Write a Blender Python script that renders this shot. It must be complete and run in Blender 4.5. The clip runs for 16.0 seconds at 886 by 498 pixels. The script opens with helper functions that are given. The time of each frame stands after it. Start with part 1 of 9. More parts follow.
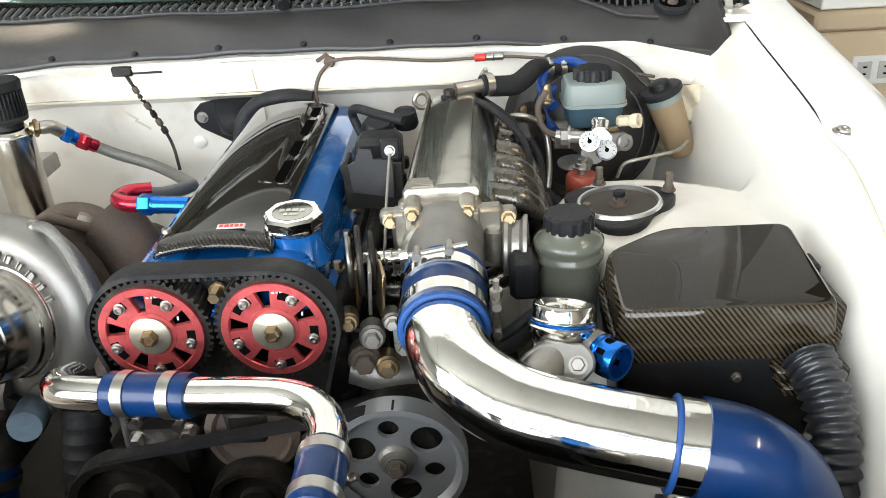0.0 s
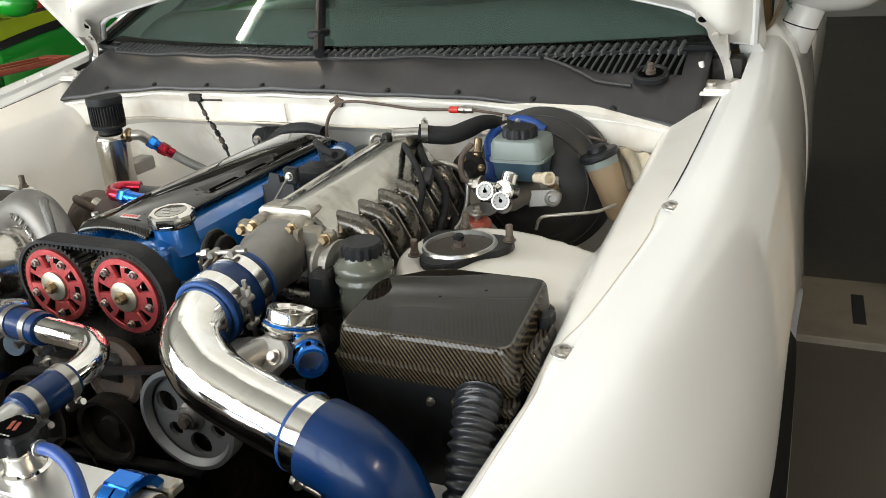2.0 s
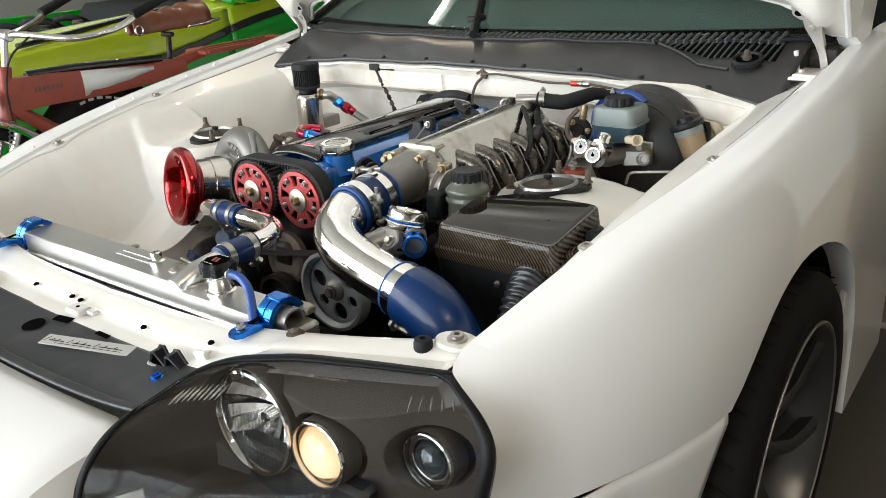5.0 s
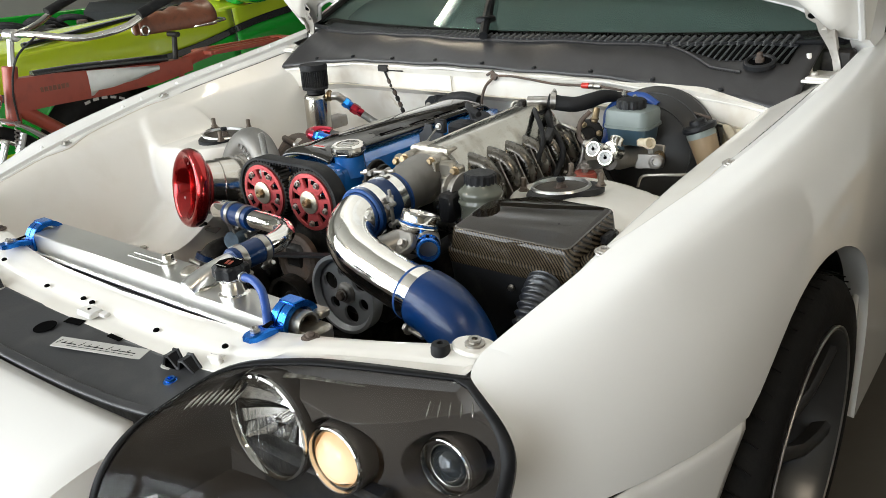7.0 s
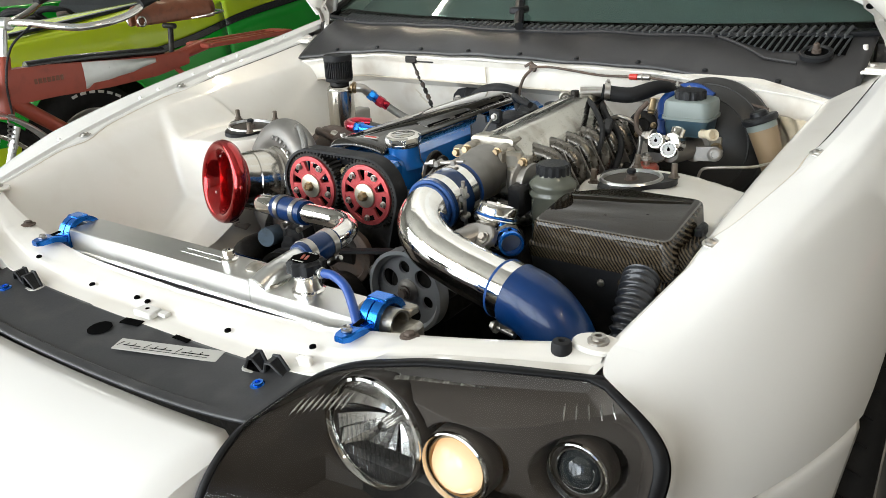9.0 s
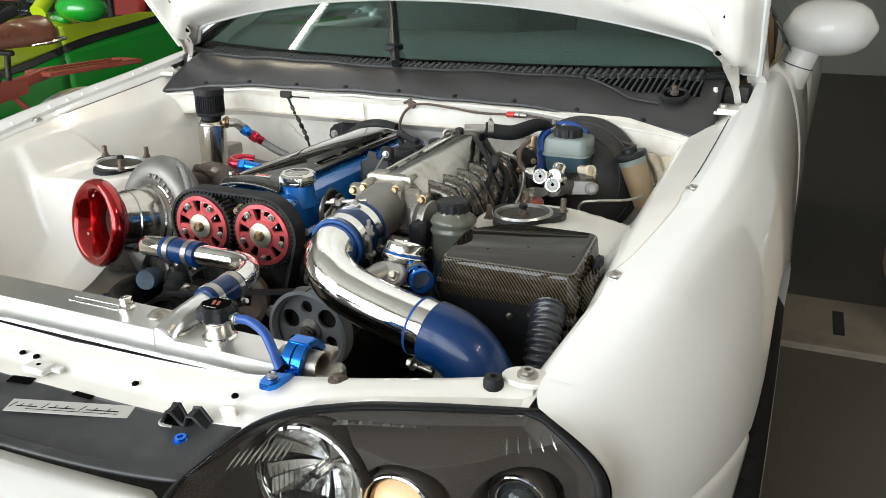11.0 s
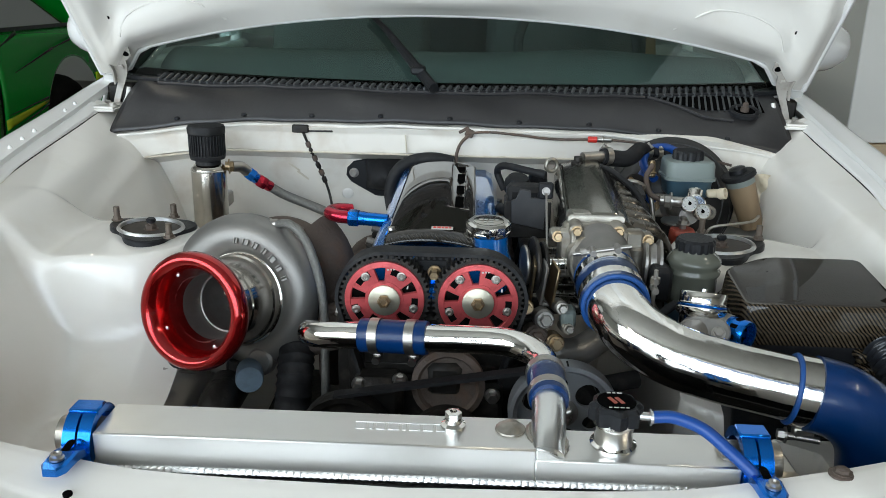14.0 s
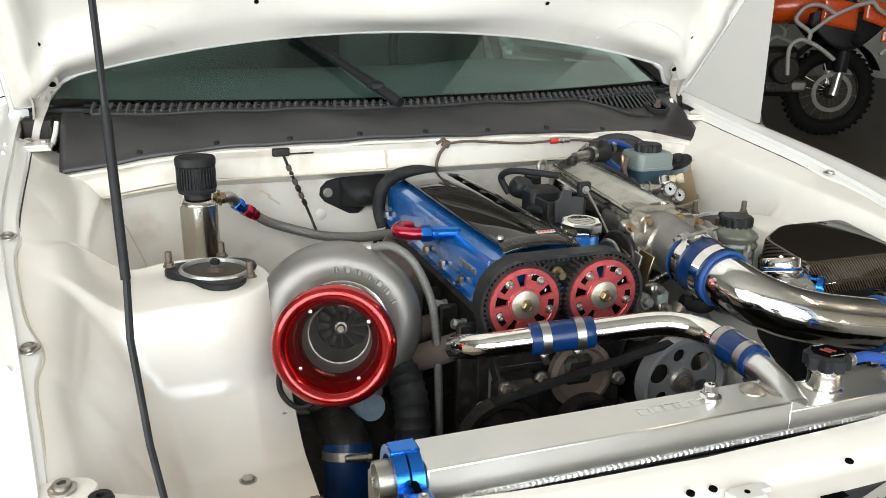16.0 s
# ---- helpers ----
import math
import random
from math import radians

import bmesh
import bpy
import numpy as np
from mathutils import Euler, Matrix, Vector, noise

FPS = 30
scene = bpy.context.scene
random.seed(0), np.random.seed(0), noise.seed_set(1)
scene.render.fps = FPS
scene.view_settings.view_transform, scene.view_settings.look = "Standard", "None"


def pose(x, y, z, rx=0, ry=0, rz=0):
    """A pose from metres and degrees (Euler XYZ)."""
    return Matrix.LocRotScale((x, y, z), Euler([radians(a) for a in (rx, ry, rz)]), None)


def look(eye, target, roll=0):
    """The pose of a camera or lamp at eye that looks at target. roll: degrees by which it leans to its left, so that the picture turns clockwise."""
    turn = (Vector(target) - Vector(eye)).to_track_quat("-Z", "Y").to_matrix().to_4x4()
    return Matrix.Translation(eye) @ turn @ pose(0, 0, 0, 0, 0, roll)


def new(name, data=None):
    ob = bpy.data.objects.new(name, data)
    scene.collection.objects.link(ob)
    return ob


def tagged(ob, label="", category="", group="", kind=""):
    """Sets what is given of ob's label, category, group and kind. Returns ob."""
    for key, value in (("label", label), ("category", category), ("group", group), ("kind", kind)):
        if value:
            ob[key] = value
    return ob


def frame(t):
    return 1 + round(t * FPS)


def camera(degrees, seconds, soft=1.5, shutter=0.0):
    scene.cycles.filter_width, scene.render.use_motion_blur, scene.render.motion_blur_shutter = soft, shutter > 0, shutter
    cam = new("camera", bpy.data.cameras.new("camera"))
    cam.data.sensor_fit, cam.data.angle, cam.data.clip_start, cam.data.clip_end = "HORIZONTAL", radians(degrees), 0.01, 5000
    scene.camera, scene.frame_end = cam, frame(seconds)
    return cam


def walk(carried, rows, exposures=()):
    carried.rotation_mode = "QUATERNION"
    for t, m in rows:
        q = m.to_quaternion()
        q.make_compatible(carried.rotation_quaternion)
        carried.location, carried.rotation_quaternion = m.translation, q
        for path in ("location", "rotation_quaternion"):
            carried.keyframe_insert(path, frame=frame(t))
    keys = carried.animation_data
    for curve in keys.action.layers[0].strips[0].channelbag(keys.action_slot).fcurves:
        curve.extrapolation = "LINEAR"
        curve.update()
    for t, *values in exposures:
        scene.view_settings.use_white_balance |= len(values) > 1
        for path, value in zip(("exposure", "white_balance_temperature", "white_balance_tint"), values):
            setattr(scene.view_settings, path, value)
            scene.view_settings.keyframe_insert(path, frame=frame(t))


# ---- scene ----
cam = camera(57.1, 16.0, soft=0.46)
PATH = [
    (0, (0.276, -0.395, 1.151), (0.194, 1.393, 0.259), -3.6),
    (0.5, (0.41, -0.444, 1.158), (0.205, 1.349, 0.296), -4.1),
    (1, (0.542, -0.447, 1.159), (0.223, 1.347, 0.336), -4.1),
    (1.5, (0.683, -0.409, 1.147), (0.172, 1.368, 0.382), -3.2),
    (2, (0.853, -0.424, 1.16), (0.09, 1.265, 0.407), -3.7),
    (2.5, (0.979, -0.441, 1.175), (0.083, 1.186, 0.433), -4.0),
    (3, (1.021, -0.44, 1.179), (0.008, 1.121, 0.447), -3.9),
    (3.5, (1.073, -0.501, 1.171), (-0.053, 0.984, 0.446), -4.1),
    (4, (1.143, -0.588, 1.164), (-0.012, 0.875, 0.438), -3.9),
    (6.5, (1.136, -0.66, 1.164), (-0.025, 0.795, 0.432), -3.4),
    (7, (1.12, -0.65, 1.167), (-0.042, 0.805, 0.437), -3.4),
    (7.5, (1.041, -0.6, 1.145), (-0.122, 0.854, 0.415), -3.3),
    (8, (0.963, -0.576, 1.133), (-0.198, 0.88, 0.404), -3.2),
    (8.5, (0.94, -0.621, 1.131), (-0.217, 0.839, 0.402), -3.3),
    (9, (0.944, -0.71, 1.142), (-0.139, 0.804, 0.411), -2.5),
    (9.5, (0.946, -0.762, 1.172), (0.003, 0.843, 0.441), -1.3),
    (9.7, (0.939, -0.769, 1.181), (0.042, 0.865, 0.457), -1.0),
    (11.8, (0.739, -0.751, 1.155), (0.027, 0.995, 0.49), 0.4),
    (12, (0.693, -0.728, 1.156), (-0.005, 1.025, 0.492), 0.5),
    (12.5, (0.565, -0.709, 1.137), (-0.07, 1.077, 0.498), 0.7),
    (13, (0.399, -0.756, 1.132), (-0.087, 1.08, 0.506), 1.0),
    (13.5, (0.223, -0.767, 1.12), (-0.041, 1.116, 0.501), 1.3),
    (14, (0.057, -0.713, 1.121), (-0.006, 1.191, 0.512), 1.2),
    (14.5, (-0.09, -0.713, 1.124), (0.099, 1.185, 0.521), 1.1),
    (15, (-0.255, -0.756, 1.146), (0.197, 1.102, 0.557), 1.0),
    (15.5, (-0.385, -0.696, 1.129), (0.216, 1.12, 0.545), 0.8),
    (16, (-0.516, -0.674, 1.133), (0.123, 1.129, 0.547), 0.4),
]
walk(cam, [(t, look(eye, target, roll)) for t, eye, target, roll in PATH],
     exposures=((0.0, 0.66, 6500, 9), (0.5, 0.66, 6640, 9), (1.2, 0.10, 6700, 9), (2.0, 0.20, 6700, 9), (3.5, 0.18, 6650, 9), (7.0, 0.17, 6530, 9), (9.5, 0.24, 6530, 9),
                (12.5, 0.14, 6400, 8), (13.5, -0.07, 6250, 7), (14.0, -0.37, 6050, 6), (14.5, -0.24, 6300, 7), (15.0, 0.0, 6600, 8), (15.5, 0.08, 6650, 9), (16.0, 0.12, 6650, 9)))

# ---- light ----
world = bpy.data.worlds.new("sky")
world.use_nodes = True
scene.world = world
wn, wl = world.node_tree.nodes, world.node_tree.links
sky = wn.new("ShaderNodeTexSky")
sky.sky_type, sky.sun_disc = "NISHITA", False
sky.sun_elevation, sky.sun_rotation = radians(60), radians(170)
wl.new(sky.outputs[0], wn["Background"].inputs[0])
wn["Background"].inputs[1].default_value = 0.12

sun = new("sun", bpy.data.lights.new("sun", "SUN"))
sun.data.energy, sun.data.angle, sun.data.color = 2.0, radians(0.6), (1.0, 0.95, 0.88)
sun.matrix_world = look((1.2, -6.8, 12), (0, 0, 0))


def area_lamp(name, eye, target, sx, sy, watts, colour):
    ob = new(name, bpy.data.lights.new(name, "AREA"))
    ob.data.shape, ob.data.size, ob.data.size_y, ob.data.energy, ob.data.color = "RECTANGLE", sx, sy, watts, colour
    ob.matrix_world = look(eye, target)
    return ob


area_lamp("gate_daylight", (-2.05, -3.15, 1.65), (-0.5, 0.4, 0.7), 8.1, 3.0, 490, (0.90, 0.955, 0.99))

# ---- materials ----


def mat(name, colour, rough=0.5, metal=0.0, coat=0.0, var=0.12, scale=8.0, bump=0.0, bscale=60.0, stain=None, stain_amount=0.0,
        trans=0.0, ior=1.45, emit=None, power=0.0, rough_var=0.1, alpha=1.0, sheen=0.0, coat_rough=0.04, spec=0.5, stretch=None):
    """A surface with grain and wear at two scales: colour, roughness and relief vary over the object."""
    m = bpy.data.materials.new(name)
    m.use_nodes = True
    n, l = m.node_tree.nodes, m.node_tree.links
    b = n["Principled BSDF"]
    tc = n.new("ShaderNodeTexCoord")
    big, small = n.new("ShaderNodeTexNoise"), n.new("ShaderNodeTexNoise")
    big.inputs["Scale"].default_value, small.inputs["Scale"].default_value = scale, bscale
    big.inputs["Detail"].default_value, small.inputs["Detail"].default_value = 5, 3
    l.new(tc.outputs["Object"], big.inputs["Vector"])
    if stretch:
        mp = n.new("ShaderNodeMapping")
        mp.inputs["Scale"].default_value = stretch
        l.new(tc.outputs["Object"], mp.inputs["Vector"])
        l.new(mp.outputs[0], small.inputs["Vector"])
    else:
        l.new(tc.outputs["Object"], small.inputs["Vector"])
    ramp = n.new("ShaderNodeMix")
    ramp.data_type = "RGBA"
    c = Vector(colour)
    ramp.inputs[6].default_value = (*(c * (1 - var)), 1)
    ramp.inputs[7].default_value = (*[min(v, 1) for v in c * (1 + var)], 1)
    l.new(big.outputs["Fac"], ramp.inputs[0])
    out = ramp.outputs[2]
    if stain:
        s = n.new("ShaderNodeTexNoise")
        s.inputs["Scale"].default_value, s.inputs["Detail"].default_value = scale * 2.3, 8
        l.new(tc.outputs["Object"], s.inputs["Vector"])
        r = n.new("ShaderNodeMapRange")
        r.inputs[1].default_value, r.inputs[2].default_value = 0.52, 0.72
        r.inputs[4].default_value = stain_amount
        l.new(s.outputs["Fac"], r.inputs[0])
        mix = n.new("ShaderNodeMix")
        mix.data_type = "RGBA"
        mix.inputs[7].default_value = (*stain, 1)
        l.new(r.outputs[0], mix.inputs[0])
        l.new(out, mix.inputs[6])
        out = mix.outputs[2]
    l.new(out, b.inputs["Base Color"])
    rr = n.new("ShaderNodeMapRange")
    rr.inputs[3].default_value, rr.inputs[4].default_value = max(rough - rough_var * 0.5, 0.01), min(rough + rough_var * 0.5, 1)
    l.new(small.outputs["Fac"], rr.inputs[0])
    l.new(rr.outputs[0], b.inputs["Roughness"])
    b.inputs["Metallic"].default_value = metal
    b.inputs["Coat Weight"].default_value, b.inputs["Coat Roughness"].default_value = coat, coat_rough
    b.inputs["IOR"].default_value = ior
    b.inputs["Specular IOR Level"].default_value = spec
    b.inputs["Transmission Weight"].default_value = trans
    b.inputs["Alpha"].default_value = alpha
    b.inputs["Sheen Weight"].default_value = sheen
    if bump:
        bp = n.new("ShaderNodeBump")
        bp.inputs["Strength"].default_value, bp.inputs["Distance"].default_value = bump, 0.002
        l.new(small.outputs["Fac"], bp.inputs["Height"])
        l.new(bp.outputs[0], b.inputs["Normal"])
    if emit:
        b.inputs["Emission Color"].default_value, b.inputs["Emission Strength"].default_value = (*emit, 1), power
    return m


def weave(name, dark, light, period, coat=1.0):
    """Twill carbon cloth under clear resin: diagonal bands broken by the crossing tows."""
    m = mat(name, dark, 0.30, 0.0, coat, spec=0.0, coat_rough=0.02)
    n, l = m.node_tree.nodes, m.node_tree.links
    b = n["Principled BSDF"]
    tc = n.new("ShaderNodeTexCoord")
    mapping = n.new("ShaderNodeMapping")
    mapping.inputs["Rotation"].default_value = (0.0, 0.0, radians(28))
    l.new(tc.outputs["Object"], mapping.inputs["Vector"])
    wave = n.new("ShaderNodeTexWave")
    wave.wave_type, wave.bands_direction, wave.wave_profile = "BANDS", "DIAGONAL", "SIN"
    wave.inputs["Scale"].default_value, wave.inputs["Distortion"].default_value = 0.314 / period, 0.15
    chk = n.new("ShaderNodeTexChecker")
    chk.inputs["Scale"].default_value = 0.6 / period
    l.new(mapping.outputs[0], wave.inputs["Vector"])
    l.new(tc.outputs["Object"], chk.inputs["Vector"])
    mul = n.new("ShaderNodeMath")
    mul.operation = "MULTIPLY_ADD"
    l.new(chk.outputs["Fac"], mul.inputs[0])
    mul.inputs[1].default_value = 0.05
    l.new(wave.outputs["Fac"], mul.inputs[2])
    mix = n.new("ShaderNodeMix")
    mix.data_type = "RGBA"
    mix.inputs[6].default_value, mix.inputs[7].default_value = (*dark, 1), (*light, 1)
    l.new(mul.outputs[0], mix.inputs[0])
    l.new(mix.outputs[2], b.inputs["Base Color"])
    return m


def clear(name, colour, rough=0.02, ior=1.45):
    """Glass or clear plastic."""
    m = bpy.data.materials.new(name)
    m.use_nodes = True
    b = m.node_tree.nodes["Principled BSDF"]
    b.inputs["Base Color"].default_value = (*colour, 1)
    b.inputs["Roughness"].default_value, b.inputs["IOR"].default_value = rough, ior
    b.inputs["Transmission Weight"].default_value = 1.0
    return m


def shell(name, colour, gloss):
    """A thin clear plastic cover: it lets light through and mirrors a little, more at the rim."""
    m = bpy.data.materials.new(name)
    m.use_nodes = True
    n, l = m.node_tree.nodes, m.node_tree.links
    n.remove(n["Principled BSDF"])
    see, shine, mix, fres, k = n.new("ShaderNodeBsdfTransparent"), n.new("ShaderNodeBsdfGlossy"), n.new("ShaderNodeMixShader"), n.new("ShaderNodeFresnel"), n.new("ShaderNodeMath")
    see.inputs[0].default_value = (*colour, 1)
    shine.inputs["Roughness"].default_value = 0.015
    fres.inputs["IOR"].default_value = 1.45
    k.operation = "MULTIPLY"
    k.inputs[1].default_value = gloss
    l.new(fres.outputs[0], k.inputs[0])
    l.new(k.outputs[0], mix.inputs[0])
    l.new(see.outputs[0], mix.inputs[1])
    l.new(shine.outputs[0], mix.inputs[2])
    l.new(mix.outputs[0], n["Material Output"].inputs[0])
    return m


def lit_glass(name, centre, radius, core, rim, power):
    """A lamp lens lit from behind: bright round its centre, warmer and dimmer towards the rim (alike on both sides of the car)."""
    m = mat(name, (0.30, 0.20, 0.12), 0.15, 0.0, 0.5, emit=core, power=power, var=0.4, scale=40)
    n, l = m.node_tree.nodes, m.node_tree.links
    tc, off, ramp, mix = n.new("ShaderNodeTexCoord"), n.new("ShaderNodeVectorMath"), n.new("ShaderNodeMapRange"), n.new("ShaderNodeMix")
    off.operation, mix.data_type = "DISTANCE", "RGBA"
    sep, com = n.new("ShaderNodeSeparateXYZ"), n.new("ShaderNodeCombineXYZ")
    l.new(tc.outputs["Object"], sep.inputs[0])
    ab = n.new("ShaderNodeMath")
    ab.operation = "ABSOLUTE"
    l.new(sep.outputs[0], ab.inputs[0])
    l.new(ab.outputs[0], com.inputs[0])
    l.new(sep.outputs[1], com.inputs[1])
    l.new(sep.outputs[2], com.inputs[2])
    l.new(com.outputs[0], off.inputs[0])
    off.inputs[1].default_value = centre
    ramp.inputs[1].default_value, ramp.inputs[2].default_value = radius * 0.25, radius
    l.new(off.outputs["Value"], ramp.inputs[0])
    mix.inputs[6].default_value, mix.inputs[7].default_value = (*core, 1), (*rim, 1)
    l.new(ramp.outputs[0], mix.inputs[0])
    l.new(mix.outputs[2], n["Principled BSDF"].inputs["Emission Color"])
    return m


CAR_WHITE = mat("white_car_paint", (0.80, 0.79, 0.765), 0.45, 0.0, 1.0, 0.015, 1.5, rough_var=0.04, coat_rough=0.03, spec=0.2)
BAY_WHITE = mat("white_bay_paint", (0.75, 0.72, 0.665), 0.34, 0.0, 0.8, 0.05, 5, 0.08, 40, (0.56, 0.49, 0.38), 0.22)
FIREWALL = mat("grimy_white_firewall", (0.73, 0.69, 0.62), 0.36, 0.0, 0.7, 0.07, 5, 0.10, 40, (0.44, 0.34, 0.24), 0.50)
BAY_EDGE = mat("seam_sealer", (0.60, 0.54, 0.44), 0.6, 0.0, 0.0, 0.12, 20, 0.4, 120, (0.35, 0.26, 0.16), 0.4)
CHROME = mat("polished_metal", (0.80, 0.78, 0.74), 0.10, 1.0, 0.0, 0.10, 25, 0.50, 24, rough_var=0.10, stain=(0.50, 0.47, 0.43), stain_amount=0.25, stretch=(1.0, 0.6, 1.0))
ALLOY = mat("milled_aluminium", (0.72, 0.72, 0.71), 0.30, 1.0, 0.0, 0.06, 12, 0.10, 160, (0.45, 0.44, 0.42), 0.2)
PLATE = mat("polished_plenum", (0.46, 0.445, 0.40), 0.15, 1.0, 0.0, 0.15, 14, 0.85, 34, (0.22, 0.19, 0.16), 0.60, stretch=(1.6, 0.12, 1.6))
PLATE2 = mat("turned_aluminium", (0.55, 0.52, 0.47), 0.16, 1.0, 0.0, 0.10, 14, 0.10, 80, (0.34, 0.31, 0.27), 0.3)
VOLUTE = mat("smooth_cast_housing", (0.225, 0.215, 0.20), 0.44, 0.7, 0.0, 0.15, 14, 0.10, 300, (0.15, 0.14, 0.13), 0.4)
TANK = mat("polished_tank_sheet", (0.70, 0.69, 0.665), 0.34, 1.0, 0.0, 0.05, 4, 0.05, 30, (0.56, 0.54, 0.50), 0.25, rough_var=0.08, stretch=(0.3, 4.0, 1.0))
PULLEY = mat("worn_steel_pulley", (0.40, 0.41, 0.42), 0.30, 0.6, 0.0, 0.08, 14, 0.03, 200)
CAST = mat("cast_aluminium", (0.30, 0.285, 0.265), 0.42, 0.8, 0.0, 0.15, 18, 0.22, 260, (0.20, 0.18, 0.15), 0.4)
CASTW = mat("cast_pale", (0.35, 0.325, 0.28), 0.36, 0.85, 0.0, 0.22, 26, 0.14, 260, (0.13, 0.105, 0.075), 0.55)
IRON = mat("rusted_cast_iron", (0.11, 0.085, 0.07), 0.8, 0.3, 0.0, 0.3, 16, 0.8, 180, (0.16, 0.09, 0.055), 0.5)
RUSTY = mat("dull_rusty_steel", (0.16, 0.13, 0.105), 0.5, 0.7, 0.0, 0.2, 30, 0.3, 200, (0.10, 0.06, 0.035), 0.5)
STEEL = mat("plain_steel", (0.40, 0.38, 0.35), 0.35, 1.0, 0.0, 0.1, 30, 0.1, 200, (0.25, 0.2, 0.15), 0.3)
BRASS = mat("zinc_gold_plating", (0.32, 0.24, 0.145), 0.35, 1.0, 0.0, 0.15, 40, 0.1, 200, (0.25, 0.18, 0.1), 0.3)
BLUE = mat("blue_engine_paint", (0.004, 0.115, 0.40), 0.25, 0.25, 0.9, 0.12, 30, 0.15, 300)
BLUEAN = mat("blue_anodised", (0.01, 0.16, 0.62), 0.22, 0.9, 0.3, 0.1, 20)
REDAN = mat("red_anodised", (0.40, 0.010, 0.011), 0.16, 0.85, 0.8, 0.08, 10)
REDGEAR = mat("red_gear_anodising", (0.56, 0.095, 0.10), 0.32, 0.65, 0.15, 0.22, 45, 0.14, 120, (0.24, 0.04, 0.04), 0.5)
SILICONE = mat("blue_silicone", (0.0015, 0.022, 0.092), 0.33, 0.0, 0.25, 0.15, 14, 0.12, 200, (0.02, 0.04, 0.11), 0.2, spec=0.3)
SILEDGE = mat("blue_silicone_edge", (0.008, 0.055, 0.21), 0.5, 0.0, 0.0, 0.12, 40, 0.5, 400)
RUBBER = mat("black_rubber", (0.014, 0.014, 0.015), 0.6, 0.0, 0.0, 0.25, 12, 0.25, 150, (0.09, 0.085, 0.08), 0.3, spec=0.25)
PLASTIC = mat("black_plastic", (0.013, 0.0135, 0.015), 0.42, 0.0, 0.0, 0.2, 10, 0.2, 300, (0.07, 0.065, 0.06), 0.3, spec=0.25)
COWL = mat("grey_black_cowl", (0.028, 0.0265, 0.027), 0.36, 0.0, 0.0, 0.30, 6, 0.16, 90, (0.05, 0.048, 0.045), 0.35, spec=0.5)
GREASE = mat("oily_dark_metal", (0.020, 0.018, 0.016), 0.5, 0.5, 0.0, 0.4, 20, 0.6, 90, (0.10, 0.085, 0.07), 0.4)
TRAY = mat("dusty_grey_tray", (0.034, 0.034, 0.036), 0.45, 0.0, 0.0, 0.25, 8, 0.10, 320, (0.085, 0.082, 0.08), 0.35, spec=0.45)
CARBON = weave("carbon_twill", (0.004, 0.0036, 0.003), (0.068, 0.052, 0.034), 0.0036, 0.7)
# Lid top: CARBON's twill dimmed, a darker copy for how the top reflects.
CARBONTOP = weave("carbon_twill_dimmed", (0.005, 0.0042, 0.0035), (0.018, 0.013, 0.008), 0.0036, 0.7)
# Edge tinted paler than the carbon, a highlight put into its colour.
LIDEDGE = mat("resin_edge_highlight", (0.05, 0.042, 0.032), 0.12, 0.3, 1.0, 0.15, 30)
BLUEGREY = mat("faded_blue_cap", (0.16, 0.22, 0.28), 0.55, 0.0, 0.0, 0.15, 20, 0.2, 120, (0.08, 0.08, 0.08), 0.4)
HUB = mat("worn_gold_steel", (0.42, 0.39, 0.31), 0.38, 0.85, 0.0, 0.12, 30, 0.15, 200, (0.26, 0.2, 0.13), 0.3)
FOAM = mat("aged_cream_sealer", (0.62, 0.54, 0.40), 0.6, 0.0, 0.0, 0.15, 30, 0.8, 60, (0.36, 0.27, 0.16), 0.5)
RUNNER = mat("sooty_cast_runner", (0.15, 0.138, 0.12), 0.28, 0.95, 0.0, 0.25, 18, 0.3, 120, (0.09, 0.08, 0.07), 0.5)
# Slats tinted paler than the cowl, for the light they catch.
SLAT = mat("pale_lit_slat", (0.05, 0.053, 0.054), 0.45, 0.0, 0.0, 0.25, 30, 0.2, 200)
HINGE = mat("scuffed_hinge_paint", (0.46, 0.43, 0.39), 0.45, 0.2, 0.2, 0.15, 30, 0.2, 150, (0.25, 0.2, 0.15), 0.4)
CARBONF = weave("carbon_cover", (0.007, 0.0065, 0.006), (0.024, 0.020, 0.015), 0.003)
GLASS = clear("tinted_glass", (0.56, 0.80, 0.76))
CABIN = mat("grey_cabin_trim", (0.055, 0.060, 0.056), 0.7, 0.0, 0.0, 0.2, 6)
LENS = shell("clear_lens", (0.90, 0.91, 0.92), 0.48)
DOME = mat("dark_lens_glass", (0.016, 0.019, 0.020), 0.06, 0.0, 1.0, 0.2, 30)
MILKY = mat("milky_plastic", (0.23, 0.27, 0.255), 0.35, 0.0, 0.0, 0.1, 15, 0.1, 200, trans=0.25)
FLUIDBLUE = mat("fluid_in_plastic", (0.05, 0.095, 0.13), 0.3, 0.0, 0.0, 0.1, 15, trans=0.2)
AMBER = mat("brown_fluid_plastic", (0.27, 0.19, 0.11), 0.4, 0.0, 0.0, 0.15, 25, trans=0.15)
DUSTY = mat("dusty_strut_cup", (0.05, 0.042, 0.034), 0.7, 0.2, 0.0, 0.2, 30, 0.3, 120)
PSGLASS = mat("dull_tank_plastic", (0.125, 0.13, 0.105), 0.2, 0.0, 0.2, 0.15, 20, 0.1, 200, trans=0.15)
BRAID = mat("braided_steel_hose", (0.22, 0.215, 0.20), 0.45, 0.8, 0.0, 0.25, 200, 0.9, 700)
REDHOSE = mat("red_fitting", (0.46, 0.02, 0.045), 0.22, 0.85, 0.3, 0.1, 20)
